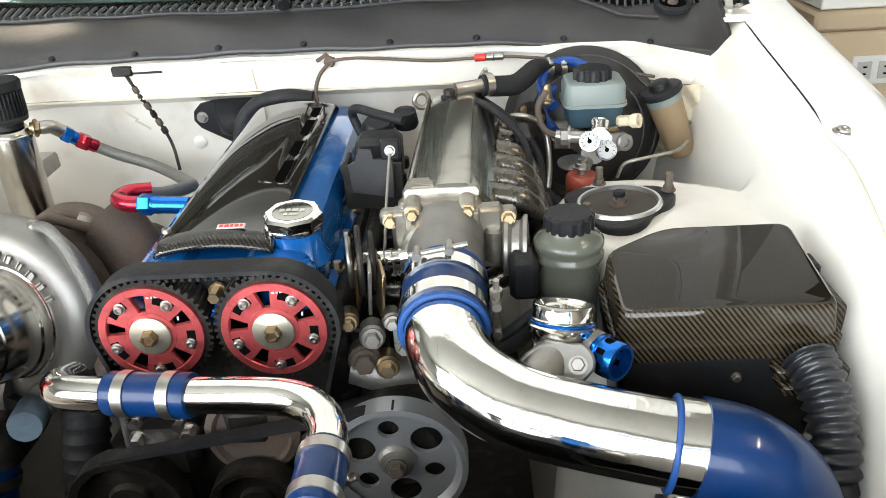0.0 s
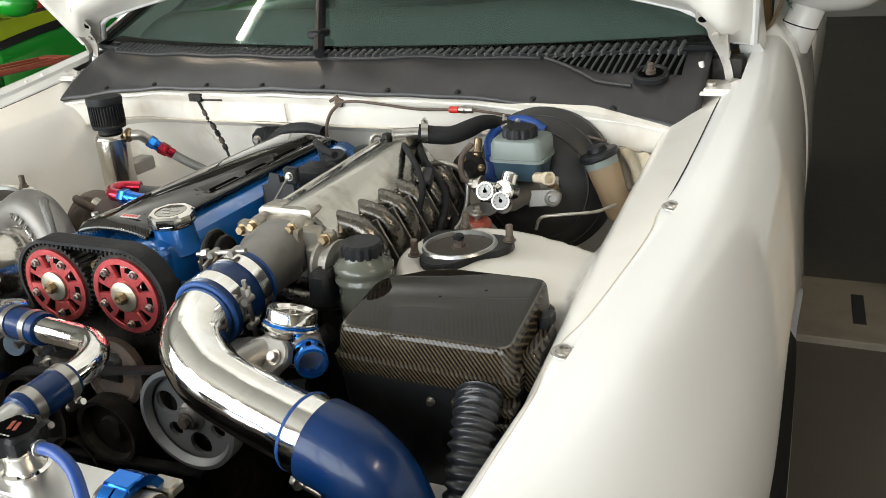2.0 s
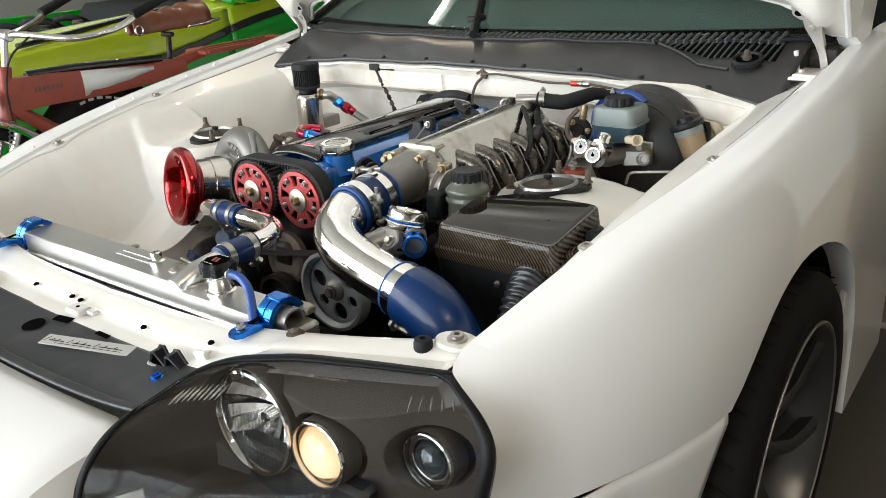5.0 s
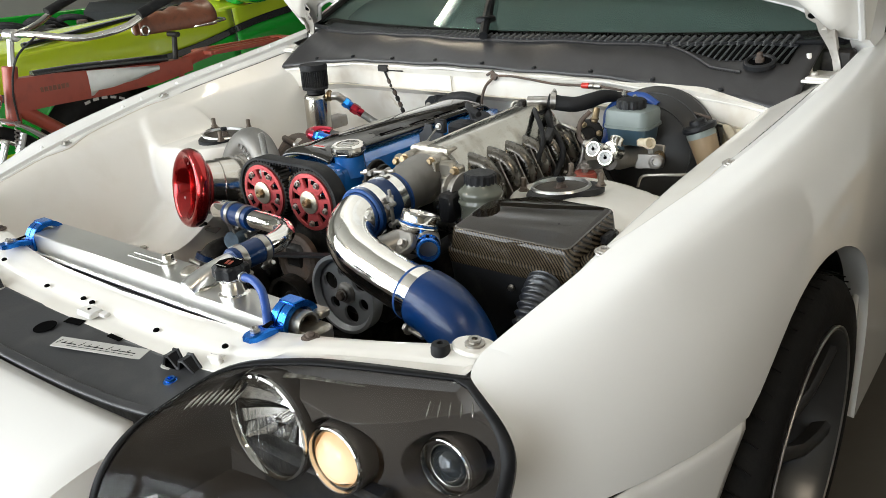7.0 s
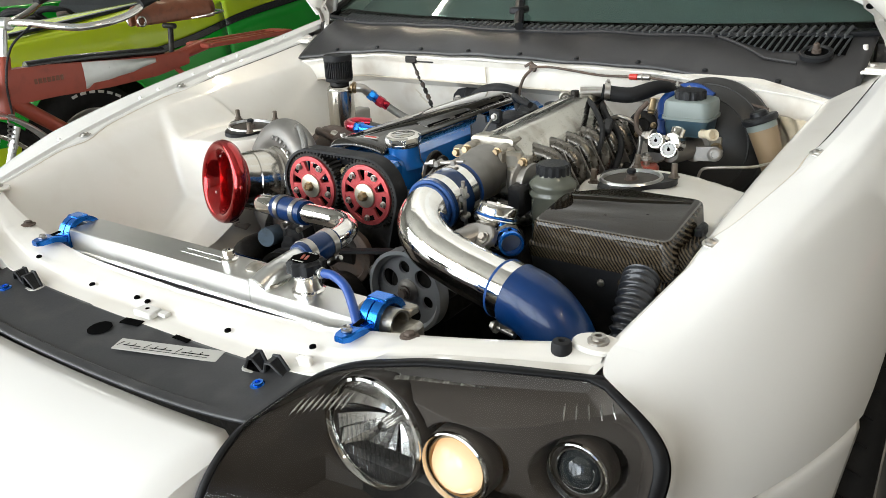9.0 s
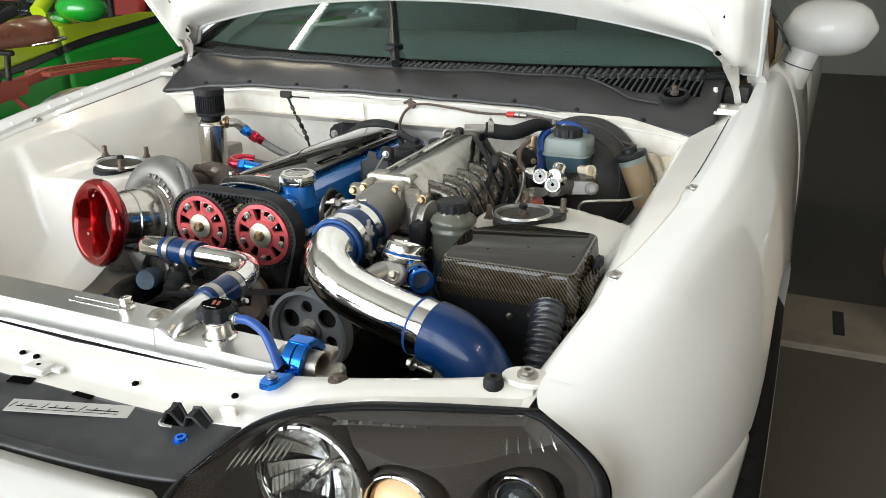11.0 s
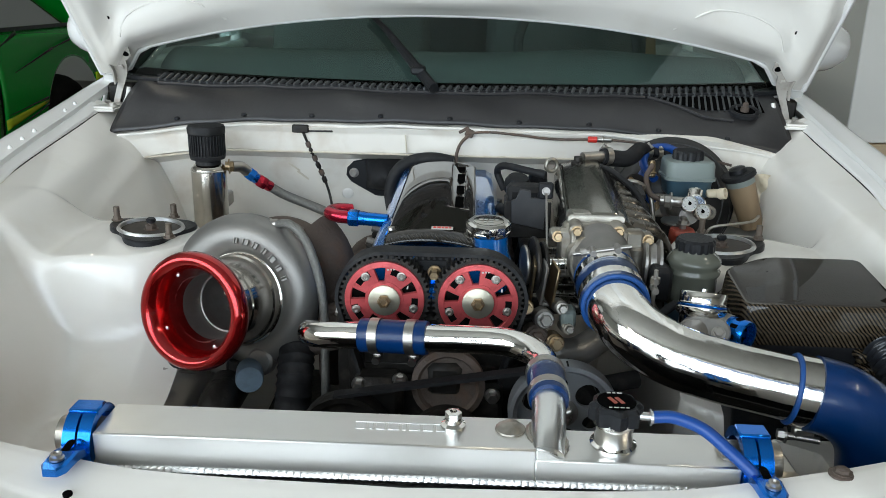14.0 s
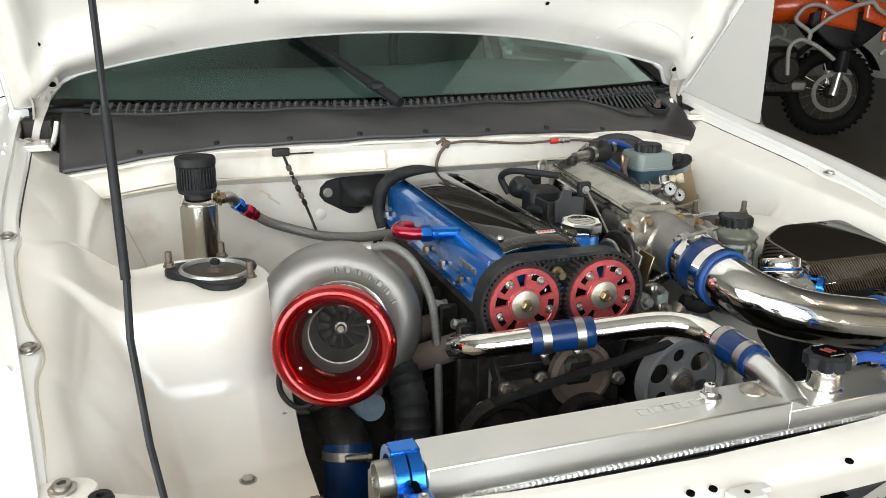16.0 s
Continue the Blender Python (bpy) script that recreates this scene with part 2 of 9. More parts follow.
BLUEHOSE = mat("blue_hose", (0.006, 0.05, 0.24), 0.4, 0.0, 0.1, 0.15, 25)
LAMPBLACK = mat("smoked_lamp_housing", (0.052, 0.044, 0.037), 0.34, 0.0, 0.0, 0.25, 6, 0.0, 12, spec=0.4)
SERVO = mat("satin_black_drum", (0.018, 0.017, 0.016), 0.42, 0.0, 0.0, 0.25, 10, 0.1, 150, (0.05, 0.045, 0.04), 0.3)
LAMPCHROME = mat("dull_lamp_chrome", (0.68, 0.66, 0.62), 0.08, 1.0, 0.0, 0.2, 30, rough_var=0.05)
LAMPFACET = mat("mirror_facets", (0.74, 0.72, 0.68), 0.20, 1.0, 0.0, 0.2, 60, rough_var=0.16)
HOSEBLK = mat("shiny_black_hose", (0.016, 0.017, 0.020), 0.30, 0.0, 0.25, 0.25, 30, 0.1, 200)
GLOW = lit_glass("lit_bulb_reflector", (0.541, -0.744, 0.617), 0.046, (1.0, 0.80, 0.50), (0.55, 0.27, 0.10), 1.15)
SEAL = mat("black_lamp_seal", (0.006, 0.006, 0.0065), 0.5, 0.0, 0.0, 0.2, 20, 0.1, 200, spec=0.2)
TYRE = mat("tyre_rubber", (0.010, 0.0095, 0.009), 0.8, 0.0, 0.0, 0.3, 10, 0.4, 120, (0.022, 0.020, 0.018), 0.4, spec=0.15)
RIM = mat("dark_alloy_rim", (0.085, 0.085, 0.086), 0.30, 0.7, 0.0, 0.15, 10)
WHITE = mat("white_plastic", (0.70, 0.69, 0.66), 0.4, 0.0, 0.0, 0.05, 10, 0.1, 200, (0.4, 0.36, 0.3), 0.2)
LABEL = mat("pale_label", (0.48, 0.47, 0.44), 0.5, 0.2, 0.0, 0.06, 30)
# Black for print, seams, and flat marks that stand in for shaded holes.
INK_HOLE = mat("ink_and_hole_black", (0.004, 0.004, 0.004), 0.8, spec=0.0)
DIAL = mat("dial_white", (0.82, 0.82, 0.80), 0.3)
REDP = mat("red_plastic", (0.55, 0.03, 0.02), 0.35, 0.0, 0.2, 0.1, 25)
FLOOR = mat("stained_concrete", (0.085, 0.074, 0.060), 0.5, 0.0, 0.0, 0.25, 1.3, 0.25, 30, (0.08, 0.075, 0.07), 0.5)
# Paler than FLOOR only to bounce light up at the car's nose.
BOUNCE_FLOOR = mat("pale_bounce_floor", (0.36, 0.345, 0.32), 0.6, 0.0, 0.0, 0.15, 1.3, 0.2, 30, (0.25, 0.235, 0.21), 0.4)
SLAB = mat("pale_concrete", (0.26, 0.225, 0.18), 0.7, 0.0, 0.0, 0.2, 3, 0.4, 60, (0.13, 0.11, 0.09), 0.5)
WALLW = mat("white_wall_paint", (0.80, 0.79, 0.75), 0.7, 0.0, 0.0, 0.05, 1.5, 0.2, 80)
WALLT = mat("tan_wall_paint", (0.52, 0.405, 0.27), 0.6, 0.0, 0.0, 0.10, 2.5, 0.3, 60, (0.32, 0.25, 0.17), 0.4)
WALLG = mat("grey_wall_paint", (0.30, 0.30, 0.27), 0.75, 0.0, 0.0, 0.12, 1.0, 0.2, 60)
CEIL = mat("ceiling_board", (0.42, 0.41, 0.38), 0.8, 0.0, 0.0, 0.06, 1.0, 0.1, 60)
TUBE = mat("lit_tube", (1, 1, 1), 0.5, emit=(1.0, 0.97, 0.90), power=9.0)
TIMBER = mat("brown_timber", (0.30, 0.18, 0.08), 0.5, 0.0, 0.0, 0.25, 5, 0.3, 50, (0.15, 0.08, 0.04), 0.4)
GREEN = mat("green_car_paint", (0.006, 0.30, 0.022), 0.22, 0.0, 1.0, 0.05, 3)
LIME = mat("lime_car_paint", (0.46, 0.58, 0.015), 0.25, 0.0, 1.0, 0.05, 3)
STRIPE = mat("black_stripe", (0.012, 0.013, 0.014), 0.25, 0.0, 0.8)
BIKERED = mat("red_bicycle_paint", (0.30, 0.055, 0.032), 0.40, 0.0, 0.15, 0.12, 12, 0.05, 100, (0.12, 0.03, 0.02), 0.3)
LEATHER = mat("brown_saddle_leather", (0.15, 0.050, 0.024), 0.40, 0.0, 0.2, 0.3, 25, 0.5, 120, (0.06, 0.025, 0.015), 0.4)
ORANGE = mat("orange_fairing", (0.72, 0.085, 0.01), 0.28, 0.0, 0.8, 0.06, 5)
DARK = mat("dark_interior", (0.02, 0.021, 0.022), 0.7, 0.0, 0.0, 0.2, 6)
GREYDASH = mat("grey_dashboard", (0.055, 0.06, 0.058), 0.7, 0.0, 0.0, 0.15, 6, 0.3, 200)


# ---- mesh helpers ----
class Mb:
    """Gathers vertices and faces of one part, in world metres."""

    def __init__(self):
        self.v, self.f = [], []

    def add(self, verts, faces, m=None):
        k = len(self.v)
        self.v += [tuple(m @ Vector(p)) for p in verts] if m is not None else [tuple(p) for p in verts]
        self.f += [tuple(i + k for i in q) for q in faces]
        return self

    def join(self, other, m=None):
        return self.add(other.v, other.f, m)

    def mirror(self):
        return Mb().add([(-x, y, z) for x, y, z in self.v], [tuple(reversed(q)) for q in self.f])

    def box(self, centre, size, b=0.003, m=None):
        """A box with chamfered edges, in place, or turned by m (m holds the centre then)."""
        m = m if m is not None else Matrix.Translation(centre)
        h = [s / 2 for s in size]
        b = min(b, *(s * 0.45 for s in h))
        verts, at = [], {}
        for sx in (-1, 1):
            for sy in (-1, 1):
                for sz in (-1, 1):
                    s = (sx, sy, sz)
                    for a in range(3):
                        at[s, a] = len(verts)
                        verts.append([s[i] * (h[i] if i == a else h[i] - b) for i in range(3)])
        faces = []
        for a in range(3):
            o, q = [i for i in range(3) if i != a]
            for sa in (-1, 1):
                loop = []
                for so, sq in ((-1, -1), (1, -1), (1, 1), (-1, 1)):
                    s = [0, 0, 0]
                    s[a], s[o], s[q] = sa, so, sq
                    loop.append(at[tuple(s), a])
                faces.append(loop)
            for so in (-1, 1):
                for sq in (-1, 1):
                    lo, hi = [0, 0, 0], [0, 0, 0]
                    lo[o], lo[q], lo[a], hi[o], hi[q], hi[a] = so, sq, -1, so, sq, 1
                    faces.append([at[tuple(lo), o], at[tuple(hi), o], at[tuple(hi), q], at[tuple(lo), q]])
        for sx in (-1, 1):
            for sy in (-1, 1):
                for sz in (-1, 1):
                    faces.append([at[(sx, sy, sz), a] for a in range(3)])
        return self.add(verts, faces, m)

    def lathe(self, profile, m=None, segs=32, caps=True, arc=1.0):
        """Turns (radius, height) pairs round the local z axis."""
        n, verts, faces = len(profile), [], []
        for i in range(segs + (arc < 1)):
            a = 2 * math.pi * arc * i / segs
            verts += [(r * math.cos(a), r * math.sin(a), z) for r, z in profile]
        for i in range(segs):
            j = (i + 1) % segs if arc >= 1 else i + 1
            for k in range(n - 1):
                faces.append((i * n + k, j * n + k, j * n + k + 1, i * n + k + 1))
        if caps and arc >= 1:
            for k in (0, n - 1):
                if profile[k][0] > 1e-6:
                    faces.append([i * n + k for i in range(segs)])
        return self.add(verts, faces, m)

    def cyl(self, a, b, r, segs=24, r2=None, bev=0.0):
        """A cylinder from a to b with bevelled ends."""
        a, b = Vector(a), Vector(b)
        h = (b - a).length
        r2 = r if r2 is None else r2
        prof = [(r, 0), (r2, h)] if not bev else [(r - bev, 0), (r, bev), (r2, h - bev), (r2 - bev, h)]
        return self.lathe(prof, along(a, b - a), segs)

    def hexa(self, centre, axis, r, h, washer=True):
        """A hex bolt head on its washer."""
        m = along(centre, axis)
        if washer:
            self.lathe([(r * 1.35, 0), (r * 1.35, h * 0.22)], m, 16)
        return self.lathe([(r, h * 0.22), (r, h * 0.9), (r * 0.86, h)], m, 6)

    def torus(self, centre, axis, r, t, segs=40, ring=12, squash=1.0):
        prof = [(r + t * math.cos(2 * math.pi * k / ring), t * squash * math.sin(2 * math.pi * k / ring)) for k in range(ring + 1)]
        return self.lathe(prof, along(centre, axis), segs, caps=False)

    def tube(self, pts, r, segs=14, caps=True):
        """A pipe along a line of points; r is one radius or one for each point."""
        pts = [Vector(p) for p in pts]
        n = len(pts)
        rs = [r] * n if isinstance(r, (int, float)) else list(r)
        verts, faces = [], []
        t0 = (pts[1] - pts[0]).normalized()
        side = t0.orthogonal().normalized()
        for i, p in enumerate(pts):
            t = (pts[min(i + 1, n - 1)] - pts[max(i - 1, 0)]).normalized()
            side = (side - t * side.dot(t)).normalized()
            up = t.cross(side)
            for k in range(segs):
                a = 2 * math.pi * k / segs
                verts.append(p + (side * math.cos(a) + up * math.sin(a)) * rs[i])
        for i in range(n - 1):
            for k in range(segs):
                j = (k + 1) % segs
                faces.append((i * segs + k, i * segs + j, (i + 1) * segs + j, (i + 1) * segs + k))
        if caps:
            faces += [list(range(segs)), [(n - 1) * segs + k for k in range(segs)]]
        return self.add(verts, faces)

    def prism(self, poly, h, m=None, b=0.0):
        """A flat outline raised by h along local z, with a bevelled upper rim."""
        n = len(poly)
        cx, cy = sum(p[0] for p in poly) / n, sum(p[1] for p in poly) / n
        rings = [(0, 0)] + ([(h - b, 0), (h, b)] if b else [(h, 0)])
        verts = []
        for z, inset in rings:
            for x, y in poly:
                d = math.hypot(x - cx, y - cy) or 1
                k = 1 - inset / d
                verts.append((cx + (x - cx) * k, cy + (y - cy) * k, z))
        faces = [list(range(n)), [(len(rings) - 1) * n + i for i in range(n)]]
        for q in range(len(rings) - 1):
            for i in range(n):
                j = (i + 1) % n
                faces.append((q * n + i, q * n + j, (q + 1) * n + j, (q + 1) * n + i))
        return self.add(verts, faces, m)

    def grid(self, fn, nu, nv):
        """A sheet: fn(u, v) with u and v from 0 to 1 gives its points."""
        verts = [fn(i / nu, j / nv) for i in range(nu + 1) for j in range(nv + 1)]
        faces = [(i * (nv + 1) + j, (i + 1) * (nv + 1) + j, (i + 1) * (nv + 1) + j + 1, i * (nv + 1) + j + 1) for i in range(nu) for j in range(nv)]
        return self.add(verts, faces)

    def rings(self, loops, caps=True, closed=True):
        """Joins loops of equal length into a skin."""
        n, verts, faces = len(loops[0]), [p for q in loops for p in q], []
        for i in range(len(loops) - 1):
            for k in range(n if closed else n - 1):
                j = (k + 1) % n
                faces.append((i * n + k, i * n + j, (i + 1) * n + j, (i + 1) * n + k))
        if caps and closed:
            faces += [list(range(n)), [(len(loops) - 1) * n + k for k in range(n)]]
        return self.add(verts, faces)


def along(origin, axis, spin=0.0):
    """A pose whose local z points along the axis."""
    return Matrix.Translation(origin) @ Vector(axis).normalized().to_track_quat("Z", "Y").to_matrix().to_4x4() @ Matrix.Rotation(spin, 4, "Z")


def curve(pts, steps=8):
    """A smooth line through the points."""
    p = [Vector(q) for q in pts]
    p = [p[0] * 2 - p[1]] + p + [p[-1] * 2 - p[-2]]
    out = []
    for i in range(1, len(p) - 2):
        a, b, c, d = p[i - 1], p[i], p[i + 1], p[i + 2]
        for k in range(steps):
            t = k / steps
            out.append(0.5 * ((2 * b) + (c - a) * t + (2 * a - 5 * b + 4 * c - d) * t * t + (3 * b - a - 3 * c + d) * t ** 3))
    return out + [p[-2]]


def table(xs, ys):
    """A smooth reading between a few given values."""
    def read(x):
        if x <= xs[0]:
            return ys[0]
        for i in range(len(xs) - 1):
            if x <= xs[i + 1]:
                t = (x - xs[i]) / (xs[i + 1] - xs[i])
                m0 = (ys[i + 1] - ys[max(i - 1, 0)]) / (xs[i + 1] - xs[max(i - 1, 0)]) * (xs[i + 1] - xs[i])
                m1 = (ys[min(i + 2, len(ys) - 1)] - ys[i]) / (xs[min(i + 2, len(ys) - 1)] - xs[i]) * (xs[i + 1] - xs[i])
                return (2 * t ** 3 - 3 * t * t + 1) * ys[i] + (t ** 3 - 2 * t * t + t) * m0 + (-2 * t ** 3 + 3 * t * t) * ys[i + 1] + (t ** 3 - t * t) * m1
        return ys[-1]
    return read


def round_rect(w, h, r, n=4):
    out = []
    for sx, sy, a0 in ((1, 1, 0), (-1, 1, 90), (-1, -1, 180), (1, -1, 270)):
        for k in range(n + 1):
            a = radians(a0 + 90 * k / n)
            out.append((sx * (w / 2 - r) + r * math.cos(a), sy * (h / 2 - r) + r * math.sin(a)))
    return out


def thing(name, base, label, category, group="", kind=""):
    """An empty at a thing's base, which holds its parts."""
    ob = new(name)
    ob.location = base
    ob.empty_display_size = 0.05
    return tagged(ob, label, category, group, kind)


def root_place(ob):
    place = Vector(ob.location)
    while ob.parent:
        ob = ob.parent
        place += Vector(ob.location)
    return place


def part(name, mb, material, parent=None, label="", sharp=38, thick=0.0, kind=""):
    """Links the gathered geometry as one mesh object under a thing or a part."""
    base = root_place(parent) if parent else Vector((0, 0, 0))
    me = bpy.data.meshes.new(name)
    me.from_pydata([tuple(Vector(p) - base) for p in mb.v], [], mb.f)
    bm = bmesh.new()
    bm.from_mesh(me)
    bmesh.ops.recalc_face_normals(bm, faces=bm.faces[:])
    bm.to_mesh(me)
    bm.free()
    me.polygons.foreach_set("use_smooth", [True] * len(me.polygons))
    me.set_sharp_from_angle(angle=radians(sharp))
    me.materials.append(material)
    ob = new(name, me)
    if thick:
        mod = ob.modifiers.new("thickness", "SOLIDIFY")
        mod.thickness, mod.offset = thick, -1.0
    if parent:
        ob.parent = parent
    return tagged(ob, label, kind=kind)


def setting(name, mb, material, label, category, **kw):
    return tagged(part(name, mb, material, None, **kw), label, category, kind="structure")

# ---- the workshop ----
setting("floor", Mb().box((1.0, 4.60, -0.05), (18.0, 10.8, 0.1), 0.0), FLOOR, "stained grey concrete workshop floor", "floor")
# Unseen front strip of floor, made pale as a light reflector.
setting("floor_bounce", Mb().box((1.0, -2.10, -0.05), (18.0, 2.6, 0.1), 0.0), BOUNCE_FLOOR, "unseen pale floor added inside the gate to bounce light", "floor")
setting("ground", Mb().box((0, 0, -0.19), (900, 900, 0.16), 0.0), SLAB, "pale concrete yard outside the gate", "ground")
setting("wall_back", Mb().box((1.0, 9.0, 1.8), (16.4, 0.2, 3.6), 0.0), WALLG, "plain grey back wall of the workshop", "wall")
setting("wall_side", Mb().box((-7.1, 2.85, 1.8), (0.2, 12.1, 3.6), 0.0), WALLG, "plain grey side wall of the workshop", "wall")
setting("wall_far", Mb().box((9.1, 2.85, 1.8), (0.2, 12.1, 3.6), 0.0), WALLW, "plain white side wall of the workshop", "wall")
gate = Mb().box((-6.60, -3.3, 1.8), (0.8, 0.2, 3.6), 0.0).box((5.55, -3.3, 1.8), (6.9, 0.2, 3.6), 0.0).box((-2.05, -3.3, 3.4), (8.3, 0.2, 0.4), 0.0)
setting("wall_gate", gate, WALLW, "white front wall round the open workshop gate", "wall")
# Added posts, out of view: they cut the gate lamp's reflection into streaks.
posts = Mb()
for k in range(6):
    posts.box((-5.6 + 1.40 * k, -3.06, 1.6), (0.10 + 0.05 * (k % 2), 0.08, 3.2), 0.004)
posts.box((-2.05, -3.06, 2.35), (8.3, 0.06, 0.09), 0.004)
setting("trim_streak_posts", posts, DARK, "unseen dark posts added to break up the gate's reflection", "gate")
setting("ceiling", Mb().box((1.0, 2.85, 3.65), (16.4, 12.5, 0.1), 0.0), CEIL, "grey boarded workshop ceiling", "ceiling")
setting("wall_pier", Mb().box((1.515, 2.35, 2.135), (0.49, 0.76, 2.93), 0.004), WALLW, "white painted wall pier", "wall")
dado = Mb().box((1.51, 2.35, 0.305), (0.51, 0.80, 0.61), 0.008).box((1.51, 2.35, 0.640), (0.522, 0.812, 0.055), 0.010)
for x, y in ((1.257, 1.952), (1.763, 1.952)):
    dado.box((x, y, 0.30), (0.016, 0.016, 0.60), 0.004)
setting("trim_pier", dado, WALLT, "tan painted lower part of the wall pier", "wall")
drain = setting("trim_drain", Mb().box((-1.37, 2.01, 0.002), (5.40, 0.40, 0.012), 0.0), DARK, "pale concrete drain covers let into the floor", "drain cover")
for i in range(6):
    x = -3.62 + i * 0.9
    cover = part("drain_cover", Mb().box((x, 2.01, 0.006), (0.885, 0.42, 0.03), 0.004), SLAB, drain)
    for k in range(26):
        sx = -3.92 + k * 0.2
        if abs(sx - x) < 0.43:
            part("slot", Mb().box((sx, 2.01, 0.0205), (0.035, 0.20, 0.004), 0.0008), DARK, cover)
setting("trim_platform", Mb().box((5.5, 5.7, 0.075), (6.6, 5.6, 0.16), 0.01), FLOOR, "low dark concrete platform under the motorcycle", "platform")

outlet = thing("power_outlet", (1.435, 1.942, 0.500), "white double wall socket on the tan pier", "power outlet")
part("plate", Mb().box((1.435, 1.9455, 0.500), (0.130, 0.010, 0.082), 0.003), WHITE, outlet)
for dx in (-0.03, 0.03):
    part("socket", Mb().box((1.435 + dx, 1.9395, 0.500), (0.04, 0.006, 0.05), 0.002), LABEL, outlet)
    holes = Mb()
    for dz in (-0.010, 0.010):
        holes.box((1.435 + dx, 1.936, 0.500 + dz), (0.012, 0.002, 0.005), 0.0004)
    part("slot", holes, INK_HOLE, outlet)


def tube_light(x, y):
    ob = thing("ceiling_light", (x, y, 3.6), "white fluorescent tube fitting on the ceiling, out of view", "ceiling light", "ceiling lights")
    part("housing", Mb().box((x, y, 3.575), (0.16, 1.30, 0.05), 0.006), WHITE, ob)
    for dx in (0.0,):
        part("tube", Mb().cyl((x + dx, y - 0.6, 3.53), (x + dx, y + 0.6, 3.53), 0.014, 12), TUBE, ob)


# Third fitting, at the right, is unseen and added as warm fill.
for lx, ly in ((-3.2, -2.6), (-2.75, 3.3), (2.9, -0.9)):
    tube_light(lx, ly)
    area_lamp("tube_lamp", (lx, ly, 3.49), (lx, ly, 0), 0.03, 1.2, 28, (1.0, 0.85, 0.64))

# ---- the white car ----
car = thing("white_sports_car", (0, 0.6, 0), "white sports coupe with its bonnet open and headlamps fitted", "car")
edge_x = table([-0.03, 0.25, 0.57, 0.95, 1.20, 1.5], [0.633, 0.680, 0.735, 0.762, 0.772, 0.785])
edge_z = table([-0.03, 0.25, 0.57, 0.95, 1.20, 1.5], [0.706, 0.768, 0.818, 0.868, 0.905, 0.93])
out_x = table([-0.06, 0.10, 0.25, 0.45, 0.70, 1.0, 1.5], [0.735, 0.810, 0.855, 0.882, 0.890, 0.888, 0.885])
ARCH_Y, ARCH_Z, ARCH_R = 0.56, 0.335, 0.352


def fender_low(y):
    d = abs(y - ARCH_Y)
    arch = ARCH_Z + math.sqrt(ARCH_R ** 2 - d * d) if d < ARCH_R else 0.22
    return max(arch, 0.56) if y < ARCH_Y else arch


def fender_point(y, v, lip=0.0):
    """A point of the right front wing: v from the bonnet gap (0) to the lower rim (1)."""
    xe, ze, xo, low = edge_x(y), edge_z(y), out_x(y), fender_low(y)
    if v < 0.72:
        q = math.sin(v / 0.72 * math.pi / 2)
        x, z = xe + (xo - xe) * q, 0.58 + (ze + 0.004 - 0.58) * max(1 - q ** 2.7, 0) ** 0.52
    else:
        k = (v - 0.72) / 0.28
        x, z = xo - 0.02 * k * k, 0.58 - k * 0.36
    z += 0.011 * min(max((y - 0.06) / 0.16, 0), 1) * math.sin(math.pi * min(v / 0.40, 1.0)) ** 2
    if z < low:
        z = low
    return Vector((x, y, z))


def wing_ys():
    ys = [0.02, 0.04, 0.08, 0.12, 0.16, 0.19]
    ys += [ARCH_Y - ARCH_R * math.cos(math.pi * k / 28) for k in range(29)]
    return ys + [0.93, 0.97, 1.02, 1.08, 1.14, 1.20, 1.26]


def wing():
    mb, loops = Mb(), []
    for y in wing_ys():
        low = fender_low(y)
        line = []
        for z in [None] * 26 + [low + (max(low, 0.566) - low) * (7 - k) / 8 for k in range(8)]:
            if z is None:
                k = len(line)
                q = k / 25
                line.append(fender_point(y, 0.72 * math.asin(0.999 * q ** 0.9) / (math.pi / 2)) if k < 1 else None)
                zt = max(low, 0.566)
                lo, hi = 0.0, 1.0
                for _ in range(24):
                    mid = (lo + hi) / 2
                    if fender_point(y, mid).z > zt + 1e-5:
                        lo = mid
                    else:
                        hi = mid
                line[k] = fender_point(y, lo * q)
                continue
            last = line[25]
            line.append(Vector((last.x + (out_x(y) - last.x) * min((last.z - z) / 0.06, 1) * 0.5, y, min(z, last.z))))
        inner = line[-1] + Vector((-0.045, 0, 0.004))
        lip0 = line[0] + Vector((-0.004, 0, -0.012))
        loops.append([lip0] + line + [inner])
    mb.rings(loops, caps=False, closed=False)
    return mb


right = wing()
part("front_wing", right, CAR_WHITE, car, sharp=50)
part("front_wing", right.mirror(), CAR_WHITE, car, sharp=50)


def smax(a, b, k=0.02):
    h = max(k - abs(a - b), 0) / k
    return max(a, b) + h * h * k / 4


def apron_in(y, clear=False):
    """The inner wing's edge towards the engine; on the pipe's side it stands back at the front."""
    return 0.335 + (0.16 * min(max((0.34 - y) / 0.10, 0), 1) if clear else 0.0)


